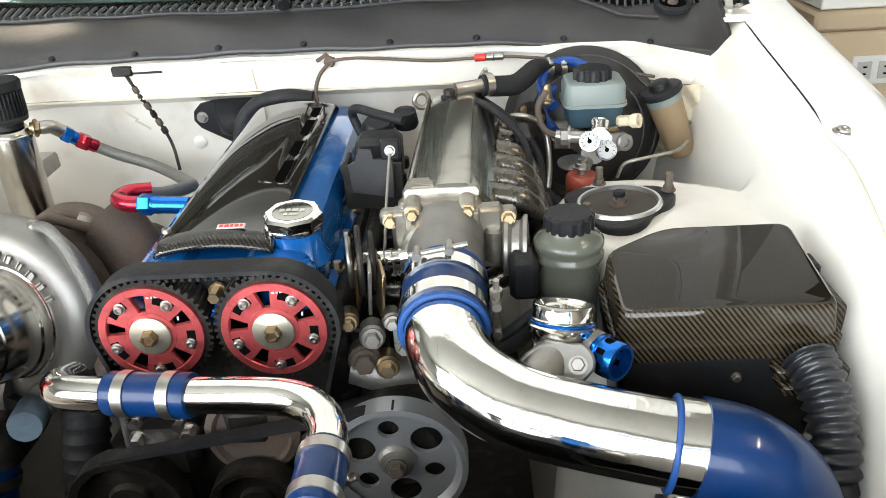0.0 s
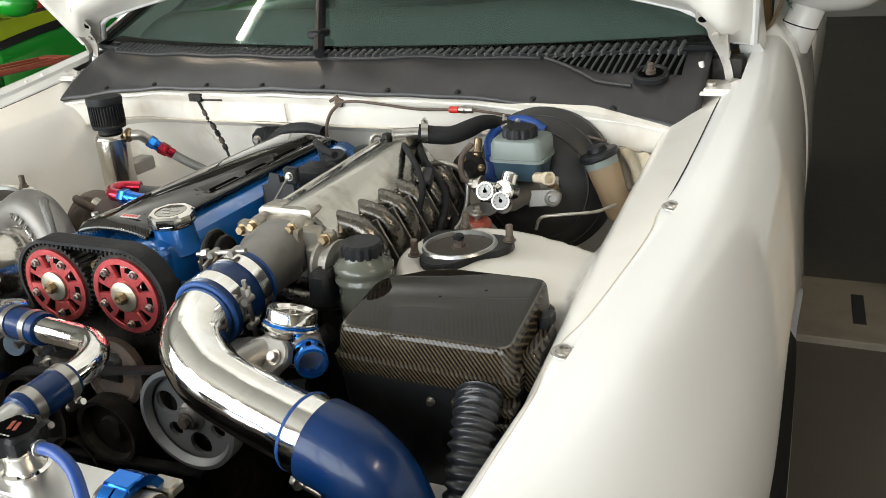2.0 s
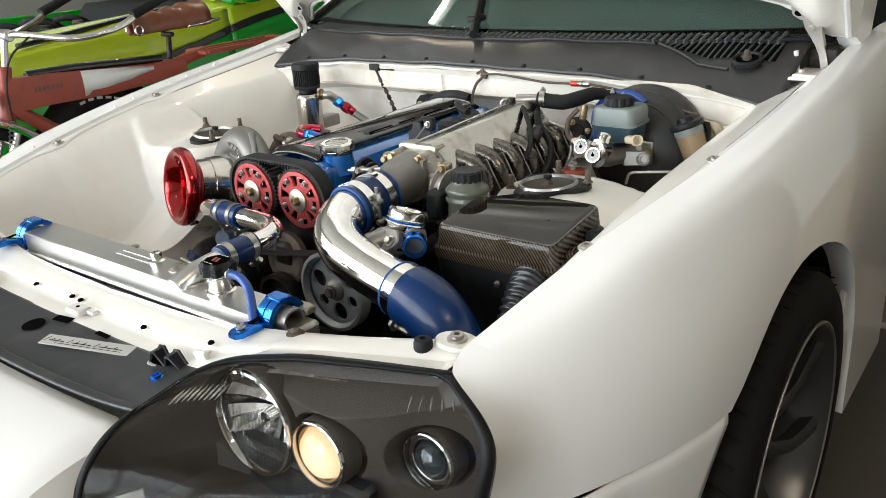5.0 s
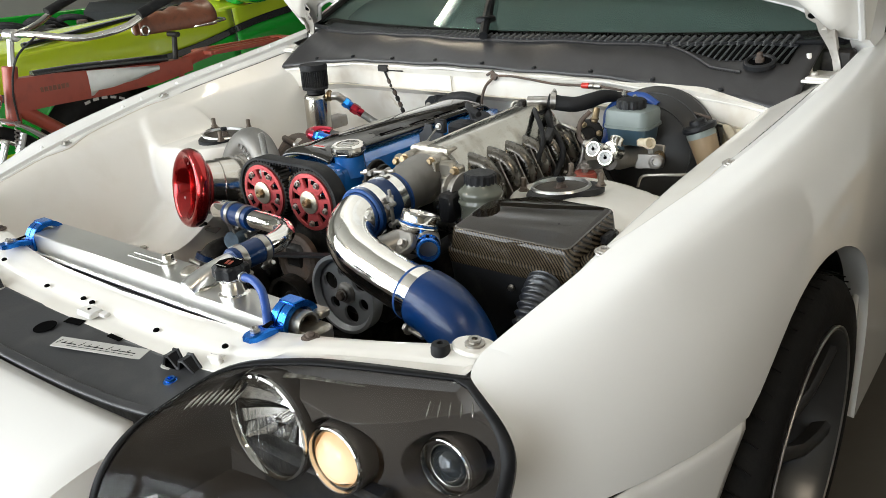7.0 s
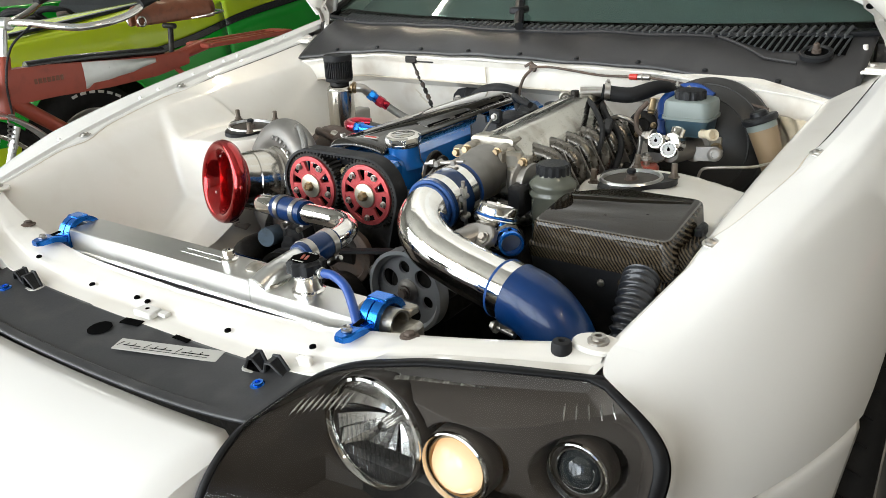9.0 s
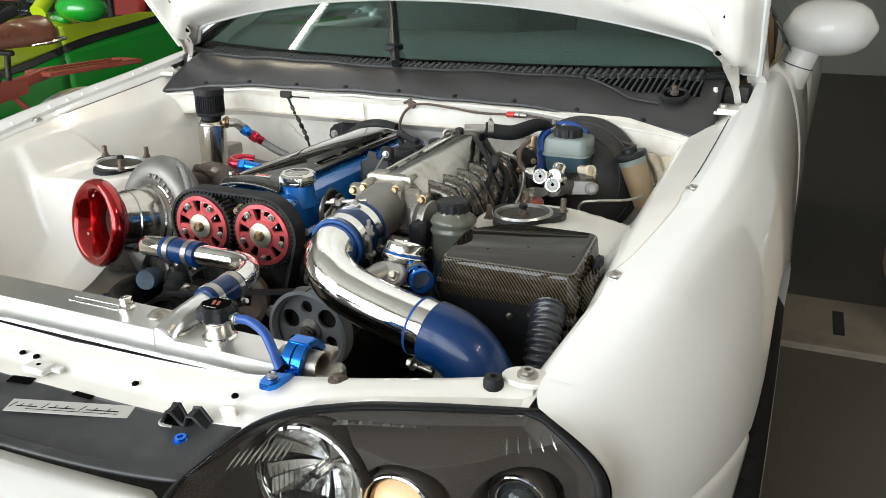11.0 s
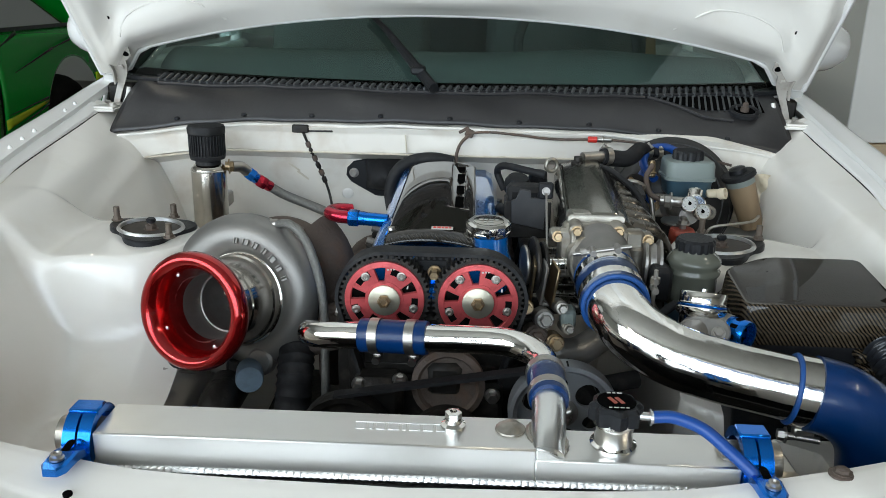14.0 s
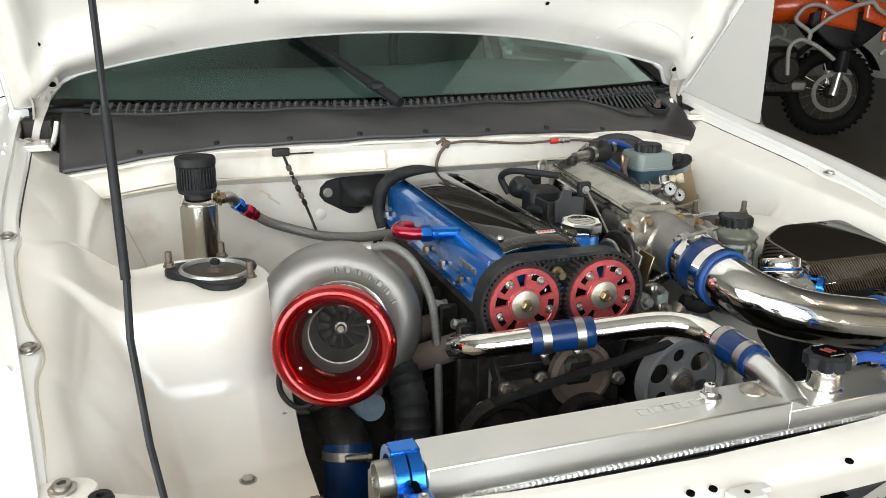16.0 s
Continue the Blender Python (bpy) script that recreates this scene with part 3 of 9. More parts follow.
def apron_height(x, y, clear=False):
    """Height of the right inner wing panel over the plan: rail, wheelhouse, strut tower, outer wall."""
    base = 0.53 - 0.10 * max(0, y - 0.72) + 0.02 * math.sin(6 * y)
    r = abs(y - ARCH_Y)
    wheel = 0.31 + math.sqrt(max(0.352 ** 2 - r * r, 0)) - 0.45 * max(0, 0.42 - x) if r < 0.352 else 0.0
    dt = math.hypot((x - 0.475) / (1.0 if x < 0.475 else 2.2), (y - 0.51) / 1.05)
    top = 0.742 + 0.02 * (y - 0.5) - 0.10 * max(0, x - 0.50)
    t = min(max((dt - 0.098) / 0.062, 0), 1)
    tower = top - 0.36 * (t * t * (3 - 2 * t)) - 0.05 * dt
    w = min(0.651, edge_x(y) - 0.022)
    reach = 0.075 if clear else 0.150
    t = min(max((x - w + reach) / (reach + 0.015), 0), 1)
    d = max(edge_x(y) - x, 0)
    top_z = edge_z(y) - 0.006 - (0.24 + 0.20 * min(max((y - 0.5) / 0.4, 0), 1)  + 0.10 * min(max((y - 0.955) / 0.05, 0), 1)) * max(0, d - 0.005)
    wall = 0.40 + (top_z - 0.40) * math.sin(math.pi / 2 * t) ** 0.75
    z = smax(smax(smax(base, wheel, 0.05), tower, 0.05), wall, 0.05 if clear else 0.10)
    drop = min(max((apron_in(y, clear) + 0.03 - x) / 0.02, 0), 1)
    return z * (1 - drop) + 0.28 * drop


def apron(clear=False):
    def at(u, v):
        y = -0.035 + 1.085 * v
        xa, xb = apron_in(y, clear), edge_x(y) + 0.002
        w = min(0.651, edge_x(y) - 0.022)
        if u < 0.60:
            x = xa + (w - 0.078 - xa) * u / 0.60
        elif u < 0.94:
            k = (u - 0.60) / 0.34
            x = w - 0.078 + 0.093 * k ** 1.6
        else:
            x = w + 0.015 + (xb - w - 0.015) * (u - 0.94) / 0.06
        return (x, y, apron_height(x, y, clear))
    return Mb().grid(at, 100, 170)


part("inner_wing", apron(True), BAY_WHITE, car, "white painted inner wing with a strut tower", sharp=60)
part("inner_wing", apron().mirror(), BAY_WHITE, car, "white painted inner wing with a strut tower", sharp=60)


# the wing's bolted flange along the bonnet gap, with the joint to the inner wing
flange_w = table([-0.02, 0.10, 0.19, 0.25, 0.31, 0.40, 0.50, 0.556, 0.62, 0.75, 0.95, 1.03], [0.008, 0.010, 0.012, 0.024, 0.014, 0.013, 0.016, 0.024, 0.022, 0.024, 0.026, 0.026])


def wing_flange(clear):
    def at(u, v):
        y = 0.03 + 0.99 * v
        x = edge_x(y) + 0.001 - (flange_w(y) + 0.001) * u
        return Vector((x, y, apron_height(x, y, clear) + 0.0026 - 0.003 * max(0, (u - 0.9) / 0.1)))
    return Mb().grid(at, 10, 120)


def flange_gap(clear, y0, y1):
    pts = []
    for k in range(80):
        y = y0 + (y1 - y0) * k / 79
        x = edge_x(y) - flange_w(y) - 0.0012
        pts.append(Vector((x, y, apron_height(x, y, clear) - 0.0004)))
    return Mb().tube(pts, [0.0014 * min(1, 0.2 + k / 12, 0.2 + (79 - k) / 12) for k in range(80)], 6)


for side in (-1, 1):
    fl_mb, gap_mb, bead_mb = wing_flange(side > 0), flange_gap(side > 0, 0.585, 1.01), flange_gap(side > 0, 0.06, 0.59)
    part("wing_flange", fl_mb if side > 0 else fl_mb.mirror(), CAR_WHITE, car, sharp=60)
    part("panel_joint", gap_mb if side > 0 else gap_mb.mirror(), RUBBER, car, "dark joint between wing flange and inner wing")
    part("seam_sealer", bead_mb if side > 0 else bead_mb.mirror(), BAY_EDGE, car)
    for y, x in ((0.25, 0.669), (0.556, 0.724)):
        z = apron_height(x, y, side > 0) + 0.003
        part("wing_bolt", Mb().lathe([(0.0125, 0), (0.0120, 0.0012), (0.0085, 0.0018), (0.0082, 0.0045), (0.0066, 0.0060), (0.0040, 0.0060), (0.0034, 0.0035), (0.0, 0.0032)], along((side * x, y, z), (0.1 * side, -0.1, 1)), 24), STEEL, car)
for y in (0.20, 0.44, 0.50, 0.62, 0.68, 0.73, 0.78, 0.92, 0.97):
    x, z = edge_x(y) + 0.004, edge_z(y) + 0.004
    part("stud", Mb().lathe([(0.0050, -0.003), (0.0042, 0.002), (0.0030, 0.0055), (0.0012, 0.007), (0.0, 0.0072)], along((-x - 0.008, y, z - 0.001), (-0.15, 0, 1)), 10), CAR_WHITE, car)

part("panel_bolt", Mb().hexa((-0.446, 0.255, apron_height(0.446, 0.255) - 0.001), (0, 0, 1), 0.0085, 0.006), STEEL, car)

# firewall with its ledge, seams and pocket
def firewall(u, v):
    x = -0.70 + 1.40 * u
    bow = 0.02 * (1 - (x / 0.70) ** 2)
    path = [(0.945, 0.30), (0.985, 0.55), (0.985, 0.70), (0.982, 0.775), (0.945, 0.792), (0.930, 0.800), (0.930, 0.838), (0.925, 0.850), (0.955, 0.862)]
    s = v * (len(path) - 1)
    i = min(int(s), len(path) - 2)
    a, b = path[i], path[i + 1]
    k = s - i
    y, z = a[0] + (b[0] - a[0]) * k, a[1] + (b[1] - a[1]) * k
    fall = max(0, abs(x) - 0.42) ** 1.7 * 0.35
    ripple = 0.004 * math.sin(14 * x + 3 * z) * math.sin(9 * z)
    return (x, y - bow * 0.5 + ripple, z - fall * (z > 0.76))


part("firewall", Mb().grid(firewall, 80, 64), FIREWALL, car, "white painted firewall with a stepped ledge", sharp=60)
seam = Mb()
seam.tube([(-0.62 + 0.155 * k, 0.9265 - 0.01 * (1 - ((-0.62 + 0.155 * k) / 0.7) ** 2), 0.7985 - max(0, abs(-0.62 + 0.155 * k) - 0.42) ** 1.7 * 0.35) for k in range(9)], 0.0022, 6)
seam.tube([(-0.075, 0.9185, 0.802), (-0.078, 0.9185, 0.838)], 0.0016, 6)
part("seam_sealer", seam, BAY_EDGE, car)
part("bay_floor", Mb().box((0, 0.45, 0.27), (1.30, 1.05, 0.04), 0.01), GREASE, car, "dark greasy underside of the engine bay")
part("bay_front", Mb().box((0, -0.12, 0.42), (1.20, 0.03, 0.34), 0.01), GREASE, car)

# cowl with grille slots
cowl_front_y = table([0, 0.35, 0.55, 0.70], [0.918, 0.922, 0.925, 0.925])
cowl_front_z = table([0, 0.35, 0.55, 0.66, 0.715], [0.866, 0.860, 0.844, 0.828, 0.818])
glass_y = table([0, 0.35, 0.60, 0.72, 0.80], [1.015, 1.040, 1.090, 1.130, 1.17])
glass_z = table([0, 0.35, 0.60, 0.72, 0.80], [0.915, 0.917, 0.920, 0.922, 0.925])


def cowl(u, v):
    x = -0.688 + 1.398 * u
    a = abs(x)
    y = cowl_front_y(a) + (glass_y(a) + 0.01 - cowl_front_y(a)) * v
    z = cowl_front_z(a) + (glass_z(a) - cowl_front_z(a)) * v
    z += 0.012 * math.sin(math.pi * v) - (0.003 if v < 0.02 else 0) - 0.008 * x * (1 - v) + 0.004 * math.sin(23 * x + 5 * v) * math.sin(math.pi * v) * math.sin(9 * x) + 0.0022 * math.sin(31 * x + 1.3) * math.sin(13 * x) * (1 - v)
    return (x, y, z)


part("cowl_panel", Mb().grid(cowl, 110, 20), COWL, car, "dusty black cowl panel under the windscreen", thick=0.004)
lip = Mb().tube([Vector(cowl(k / 60, 0)) + Vector((0, -0.001, -0.009)) for k in range(61)], 0.0030, 8)
part("cowl_seal", lip, BAY_WHITE, car)
for k in range(9):
    u = 0.10 + 0.1 * k
    p = Vector(cowl(u, 0.06))
    part("cowl_clip", Mb().lathe([(0.006, 0), (0.005, 0.003), (0.002, 0.004)], along(p + Vector((0, 0, 0.001)), (0, -0.4, 1)), 10), PLASTIC, car)
# Black sheets laid over the cowl paint the shade between the slats.
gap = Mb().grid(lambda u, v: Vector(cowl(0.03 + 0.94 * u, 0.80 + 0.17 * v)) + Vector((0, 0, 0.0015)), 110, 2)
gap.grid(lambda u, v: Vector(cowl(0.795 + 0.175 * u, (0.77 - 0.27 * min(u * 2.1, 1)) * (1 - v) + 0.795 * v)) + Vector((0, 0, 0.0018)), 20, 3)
part("grille_gap_shade", gap, INK_HOLE, car)
rail = Mb()
for v in (0.80, 0.97):
    rail.tube([Vector(cowl(0.03 + 0.94 * k / 60, v)) + Vector((0, 0, 0.006)) for k in range(61)], 0.0032, 6)
part("grille_rail", rail, PLASTIC, car)
slats = Mb()
for k in range(80):
    u = 0.04 + 0.92 * k / 79
    a, b = Vector(cowl(u, 0.80)), Vector(cowl(u + 0.004, 0.97))
    slats.tube([a + Vector((0, -0.002, 0.002)), a + Vector((0, 0, 0.007)), b + Vector((0, 0, 0.010))], [0.0030, 0.0040, 0.0042], 6)
part("grille_slats", slats, SLAT, car, "row of small black air slots", kind="stuff")
big = Mb()
for k in range(19):
    u = 0.795 + 0.0093 * k
    v0 = 0.76 - 0.28 * min(k / 9, 1)
    big.tube([Vector(cowl(u, v0)) + Vector((0, 0, 0.004)), Vector(cowl(u + 0.005, 0.80)) + Vector((0, 0, 0.004))], 0.0024, 6)
part("grille_slats", big, SLAT, car, "broad black air slots beside the wiper spindle", kind="stuff")
w0 = Vector(cowl(0.935, 0.45))
wm = along(w0 + Vector((0, 0, 0.004)), (0, -0.3, 1))
ws = part("spindle_ring", Mb().lathe([(0.031, -0.004), (0.031, 0.004), (0.028, 0.0065), (0.024, 0.0065), (0.022, 0.004), (0.021, -0.004)], wm, 28, caps=False), PLASTIC, car)
part("spindle_well", Mb().lathe([(0.0, -0.001), (0.0215, -0.001), (0.0222, 0.003)], wm, 24), INK_HOLE, ws)
part("wiper_spindle", Mb().lathe([(0.0090, -0.001), (0.0085, 0.010), (0.0060, 0.011), (0.0055, 0.020), (0.0035, 0.022), (0.0, 0.022)], wm, 16), IRON, ws, "rusty bare wiper spindle")
ridge = Mb().tube([Vector(cowl(0.795 + 0.075 * k / 8, 0.78 - 0.40 * k / 8)) + Vector((0, 0, 0.003)) for k in range(9)] + [Vector(cowl(0.870 + 0.045 * k / 5, 0.38 - 0.06 * k / 5)) + Vector((0, 0, 0.003)) for k in range(1, 6)], 0.0034, 8)
part("cowl_ridge", ridge, COWL, car)
part("cowl_ridge", Mb().tube([Vector(cowl(0.04 + 0.75 * k / 30, 0.775)) + Vector((0, 0, 0.0025)) for k in range(31)], 0.0034, 8), COWL, car)

# windscreen and cabin
def screen(u, v):
    x = (-0.74 + 1.48 * u) * (1 - 0.16 * v)
    a = abs(x) / (1 - 0.16 * v)
    return (x, glass_y(a) - 0.012 + 0.80 * v, glass_z(a) - 0.006 + 0.40 * v - 0.05 * v * v)


glass = part("windscreen", Mb().grid(screen, 40, 16), GLASS, car, "dark tinted windscreen glass", thick=0.005)
glass.visible_shadow = False
frit = Mb()
for u in (0.0, 1.0):
    frit.tube([Vector(screen(u, k / 10)) + Vector((0, 0, 0.004)) for k in range(11)], 0.012, 8)
frit.tube([Vector(screen(k / 40, 0.0)) + Vector((0, 0, 0.002)) for k in range(41)], 0.006, 8)
part("screen_seal", frit, PLASTIC, car)
for side in (-1, 1):
    loops = []
    for k in range(11):
        p = Vector(screen(1.0, k / 10))
        p.x = abs(p.x)
        loops.append([Vector((side * (p.x + dx), p.y + dy, p.z + dz)) for dx, dy, dz in ((0.008, -0.005, 0.012), (0.045, 0.01, 0.004), (0.060, 0.05, -0.03), (0.02, 0.06, -0.05))])
    part("screen_pillar", Mb().rings(loops), CAR_WHITE, car)
part("roof", Mb().grid(lambda u, v: ((-0.62 + 1.24 * u), 1.78 + 1.0 * v, 1.255 + 0.03 * math.sin(math.pi * u) + 0.02 * math.sin(math.pi * v)), 16, 12), CAR_WHITE, car, thick=0.02)
part("dashboard", Mb().grid(lambda u, v: (-0.68 + 1.36 * u, 1.16 + 0.45 * v, 0.90 + 0.07 * math.sin(math.pi * min(v * 1.2, 1)) + 0.03 * math.exp(-((u - 0.75) / 0.12) ** 2) * v), 40, 14), GREYDASH, car, thick=0.02)
part("steering_wheel", Mb().torus((0.36, 1.78, 0.96), (0, -1, 0.45), 0.175, 0.014, 40, 10), DARK, car)
for side in (-1, 1):
    seat = Mb().grid(lambda u, v: (side * 0.36 + (u - 0.5) * 0.46 * (1 - 0.4 * max(v - 0.7, 0) / 0.3), 2.05 + 0.22 * v - 0.07 * math.sin(math.pi * u), 0.45 + 0.75 * v), 12, 14)
    part("seat_back", seat, CABIN, car, thick=0.09)
# Tan brown bar standing in the cabin behind the windscreen.
part("tan_upright", Mb().box(None, (0.15, 0.03, 0.62), 0.012, pose(0.66, 2.50, 0.98, 0, -6, 0)), TIMBER, car, "tan brown upright behind the windscreen")
part("cabin_back", Mb().box((0, 2.75, 0.75), (1.5, 0.04, 1.0), 0.01), CABIN, car)
part("cabin_floor", Mb().box((0, 1.95, 0.30), (1.6, 1.6, 0.04), 0.01), CABIN, car)

# doors, sills, rear body, mirrors
wing_end = [fender_point(1.26, 0.72 * k / 60) for k in range(61)]


def flank(u, v):
    """The door skin carries the wing's rear section on."""
    y = 1.266 + 1.11 * u
    z = 0.20 + 0.73 * v
    x = out_x(1.26) - 0.06 * max(0, (0.56 - z) / 0.36) ** 2
    for p, q in zip(wing_end, wing_end[1:]):
        if q.z <= z <= p.z:
            x = p.x + (q.x - p.x) * (p.z - z) / max(p.z - q.z, 1e-6)
    if z > wing_end[0].z:
        x = wing_end[0].x
    return (max(x, 0.80) + 0.012 * math.sin(math.pi * u), y, z)


door = Mb().grid(flank, 14, 18)
tail = Mb().grid(lambda u, v: (0.885 + 0.07 * math.sin(math.pi * min(u * 0.9, 1)) - 0.12 * max(0, v - 0.70) - 0.05 * (1 - v) ** 2 - 0.20 * u ** 3, 2.385 + 1.2 * u, 0.20 + 0.76 * v - 0.1 * u * v), 12, 14)
for side in (1, -1):
    part("door", door if side > 0 else door.mirror(), CAR_WHITE, car, thick=0.03)
    part("rear_quarter", tail if side > 0 else tail.mirror(), CAR_WHITE, car, thick=0.03)
    win = Mb().grid(lambda u, v: (side * (0.83 - 0.20 * v), 1.42 + 0.95 * u + 0.30 * v * (1 - u), 0.945 + 0.29 * v), 8, 6)
    pane = part("side_window", win, GLASS, car, thick=0.004)
    pane.visible_shadow = False
    shell = Mb()
    m = Matrix.Translation((side * 0.905, 1.47, 1.002))
    prof = [(0.030 + 0.0, -0.095), (0.062, -0.085), (0.080, -0.03), (0.083, 0.04), (0.070, 0.075), (0.060, 0.080), (0.055, 0.070)]
    loops = []
    for k in range(11):
        s = -1 + 2 * k / 10
        w = math.sqrt(max(1 - (abs(s) ** 2.6), 0.02))
        loops.append([m @ Vector((s * 0.105, 0.085 * w * math.cos(a) * (1.0 if math.cos(a) > 0 else 1.1), 0.068 * w * math.sin(a))) for a in (2 * math.pi * j / 20 for j in range(20))])
    mirror = part("door_mirror", Mb().rings(loops), CAR_WHITE, car)
    part("mirror_stalk", Mb().tube(curve([(side * 0.832, 1.45, 0.868), (side * 0.846, 1.445, 0.912), (side * 0.862, 1.455, 0.955), (side * 0.885, 1.465, 0.990)], 5), [0.036] * 5 + [0.034] * 6 + [0.040] * 5, 18), CAR_WHITE, mirror)

    part("stalk_seam", Mb().torus((side * 0.846, 1.445, 0.913), (side * 0.3, 0, 1), 0.0352, 0.0012, 30, 6), INK_HOLE, mirror)

# wheels
def wheel(side, y):
    cx = side * 0.772
    tyre = Mb()
    prof = [(0.228, -0.105), (0.242, -0.111), (0.262, -0.114), (0.290, -0.113), (0.308, -0.101), (0.316, -0.080)]
    prof = prof + [(0.317, 0.0)] + [(r, -z) for r, z in reversed(prof)]
    tyre.lathe(prof, along((cx, y, 0.317), (side, 0, 0)), 64, caps=False)
    t = part("wheel", tyre, TYRE, car, "black low-profile tyre on a dark alloy wheel")
    treads = Mb()
    for k in range(54):
        a = 2 * math.pi * k / 54
        for s in (-1, 1):
            pts = [Vector((cx + s * (0.014 + 0.085 * j / 4), y + 0.3185 * math.cos(a + 0.09 * j / 4), 0.317 + 0.3185 * math.sin(a + 0.09 * j / 4))) for j in range(5)]
            treads.tube(pts, 0.0014, 4)
    part("tread", treads, TYRE, t, kind="stuff")
    rim = Mb().lathe([(0.226, -0.095), (0.232, -0.10), (0.232, 0.100), (0.236, 0.111), (0.228, 0.113), (0.217, 0.095), (0.205, 0.03), (0.20, -0.08)], along((cx, y, 0.317), (side, 0, 0)), 56, caps=False)
    rim.lathe([(0.0, 0.045), (0.03, 0.048), (0.055, 0.040), (0.062, 0.01), (0.055, -0.02)], along((cx, y, 0.317), (side, 0, 0)), 30)
    for k in range(7):
        a = 2 * math.pi * k / 7 + 0.3
        sweep, loops = [(0.045, 0.0, 0.034, 0.016), (0.090, 0.05, 0.058, 0.014), (0.140, 0.14, 0.074, 0.013), (0.185, 0.25, 0.084, 0.014), (0.219, 0.34, 0.092, 0.018)], []
        for r, da, off, w in sweep:
            c = Vector((cx + side * off, y + r * math.cos(a + da), 0.317 + r * math.sin(a + da)))
            across = Vector((0, -math.sin(a + da), math.cos(a + da)))
            deep = Vector((side, 0, 0))
            loops.append([c + across * w, c + across * w * 0.5 + deep * 0.007, c - across * w * 0.5 + deep * 0.007, c - across * w, c - across * w * 0.6 - deep * 0.022, c + across * w * 0.6 - deep * 0.022])
        part("spoke", Mb().rings(loops), RIM, t, sharp=50)
    part("rim", rim, RIM, t, "dark grey spoked alloy rim")
    part("rim_lip", Mb().torus((cx + side * 0.1135, y, 0.317), (1, 0, 0), 0.2335, 0.0024, 72, 8), CAST, t)
    part("brake_disc", Mb().lathe([(0.08, -0.012), (0.165, -0.012), (0.165, 0.012), (0.08, 0.012)], along((cx - side * 0.02, y, 0.317), (side, 0, 0)), 40), STEEL, t)


for side in (-1, 1):
    for y in (ARCH_Y + 0.01, 3.08):
        wheel(side, y)
    liner = Mb().grid(lambda u, v: (side * (0.675 + 0.175 * v), ARCH_Y + 0.352 * math.cos(math.pi * u), 0.33 + 0.352 * math.sin(math.pi * u)), 30, 3)
    part("arch_liner", liner, PLASTIC, car, "black plastic wheel arch liner")
    part("arch_flap", Mb().box((side * 0.868, 0.905, 0.50), (0.012, 0.07, 0.20), 0.004), CAR_WHITE, car)

# front panel, tray and bumper
lens_y = table([0.331, 0.375, 0.45, 0.529, 0.633], [-0.228, -0.150, -0.100, -0.071, -0.026])
lens_z = table([0.331, 0.375, 0.45, 0.529, 0.633], [0.659, 0.696, 0.708, 0.712, 0.705])


def front_panel(u, v):
    x = -0.635 + 1.27 * u
    a = abs(x)
    rear_y = table([0, 0.34, 0.50, 0.635], [-0.052, -0.040, -0.010, 0.030])(a)
    rear_z = table([0, 0.25, 0.36, 0.50, 0.635], [0.672, 0.676, 0.690, 0.704, 0.718])(a)
    fy = -0.128 if a < 0.36 else lens_y(a) + 0.002
    fz = table([0, 0.25, 0.33, 0.40], [0.652, 0.655, 0.668, 0.690])(a) if a < 0.40 else lens_z(a) - 0.004
    if 0.33 < a < 0.42:
        k = (a - 0.33) / 0.09
        fy = -0.128 * (1 - k) + (lens_y(0.42) + 0.002) * k
    prof = [(-0.012, -0.10), (0.0, -0.002), (0.0, 0.0), (0.15, 0.002), (0.52, 0.0), (0.60, -0.004), (1.0, 0.0), (1.02, -0.02)]
    s = v * (len(prof) - 1)
    i = min(int(s), len(prof) - 2)
    k = s - i
    t = prof[i][0] + (prof[i + 1][0] - prof[i][0]) * k
    h = prof[i][1] + (prof[i + 1][1] - prof[i][1]) * k
    return (x, rear_y + (fy - rear_y) * t, rear_z + (fz - rear_z) * t + h)


part("front_panel", Mb().grid(front_panel, 90, 21), BAY_WHITE, car, "white painted slam panel with bolts and holes", sharp=45)


def tray(u, v):
    x = -0.335 + 0.67 * u
    y0, y1 = -0.126, -0.242 + 0.014 * (x / 0.335) ** 2
    return (x, y0 + (y1 - y0) * v, 0.652 + 0.004 * abs(x) - 0.010 * v + (0.004 if v > 0.84 else 0) + 0.012 * (abs(x) / 0.335) ** 4)


part("grille_cover", Mb().grid(tray, 40, 25), TRAY, car, "dusty dark grey tray between slam panel and bumper", thick=0.004)


def bumper(u, v):
    x = -0.86 + 1.72 * u
    a = abs(x)
    top_y = -0.246 + 0.014 * min(a / 0.335, 1) ** 2 - 0.055 * min(max((a - 0.30) / 0.15, 0), 1) + 0.62 * max(0, a - 0.58) ** 1.35
    top_z = 0.643 - 0.112 * min(max((a - 0.318) / 0.05, 0), 1) - 0.02 * max(0, a - 0.40)
    nose = 0.36 * (1 - (a / 0.9) ** 2.4)
    t = v * math.pi / 2
    y = top_y - nose * (math.sin(t) ** 0.9) * (0.4 + 0.6 * (1 - min(max(a - 0.33, 0) / 0.5, 1)))
    z = 0.30 + (top_z - 0.30) * (math.cos(t) ** 0.7)
    return (x, y, z)


part("bumper", Mb().grid(bumper, 80, 30), CAR_WHITE, car, thick=0.01)
corner_plan = table([-0.31, -0.25, -0.18, -0.12, -0.06, 0.02, 0.10], [0.47, 0.57, 0.655, 0.705, 0.745, 0.786, 0.812])


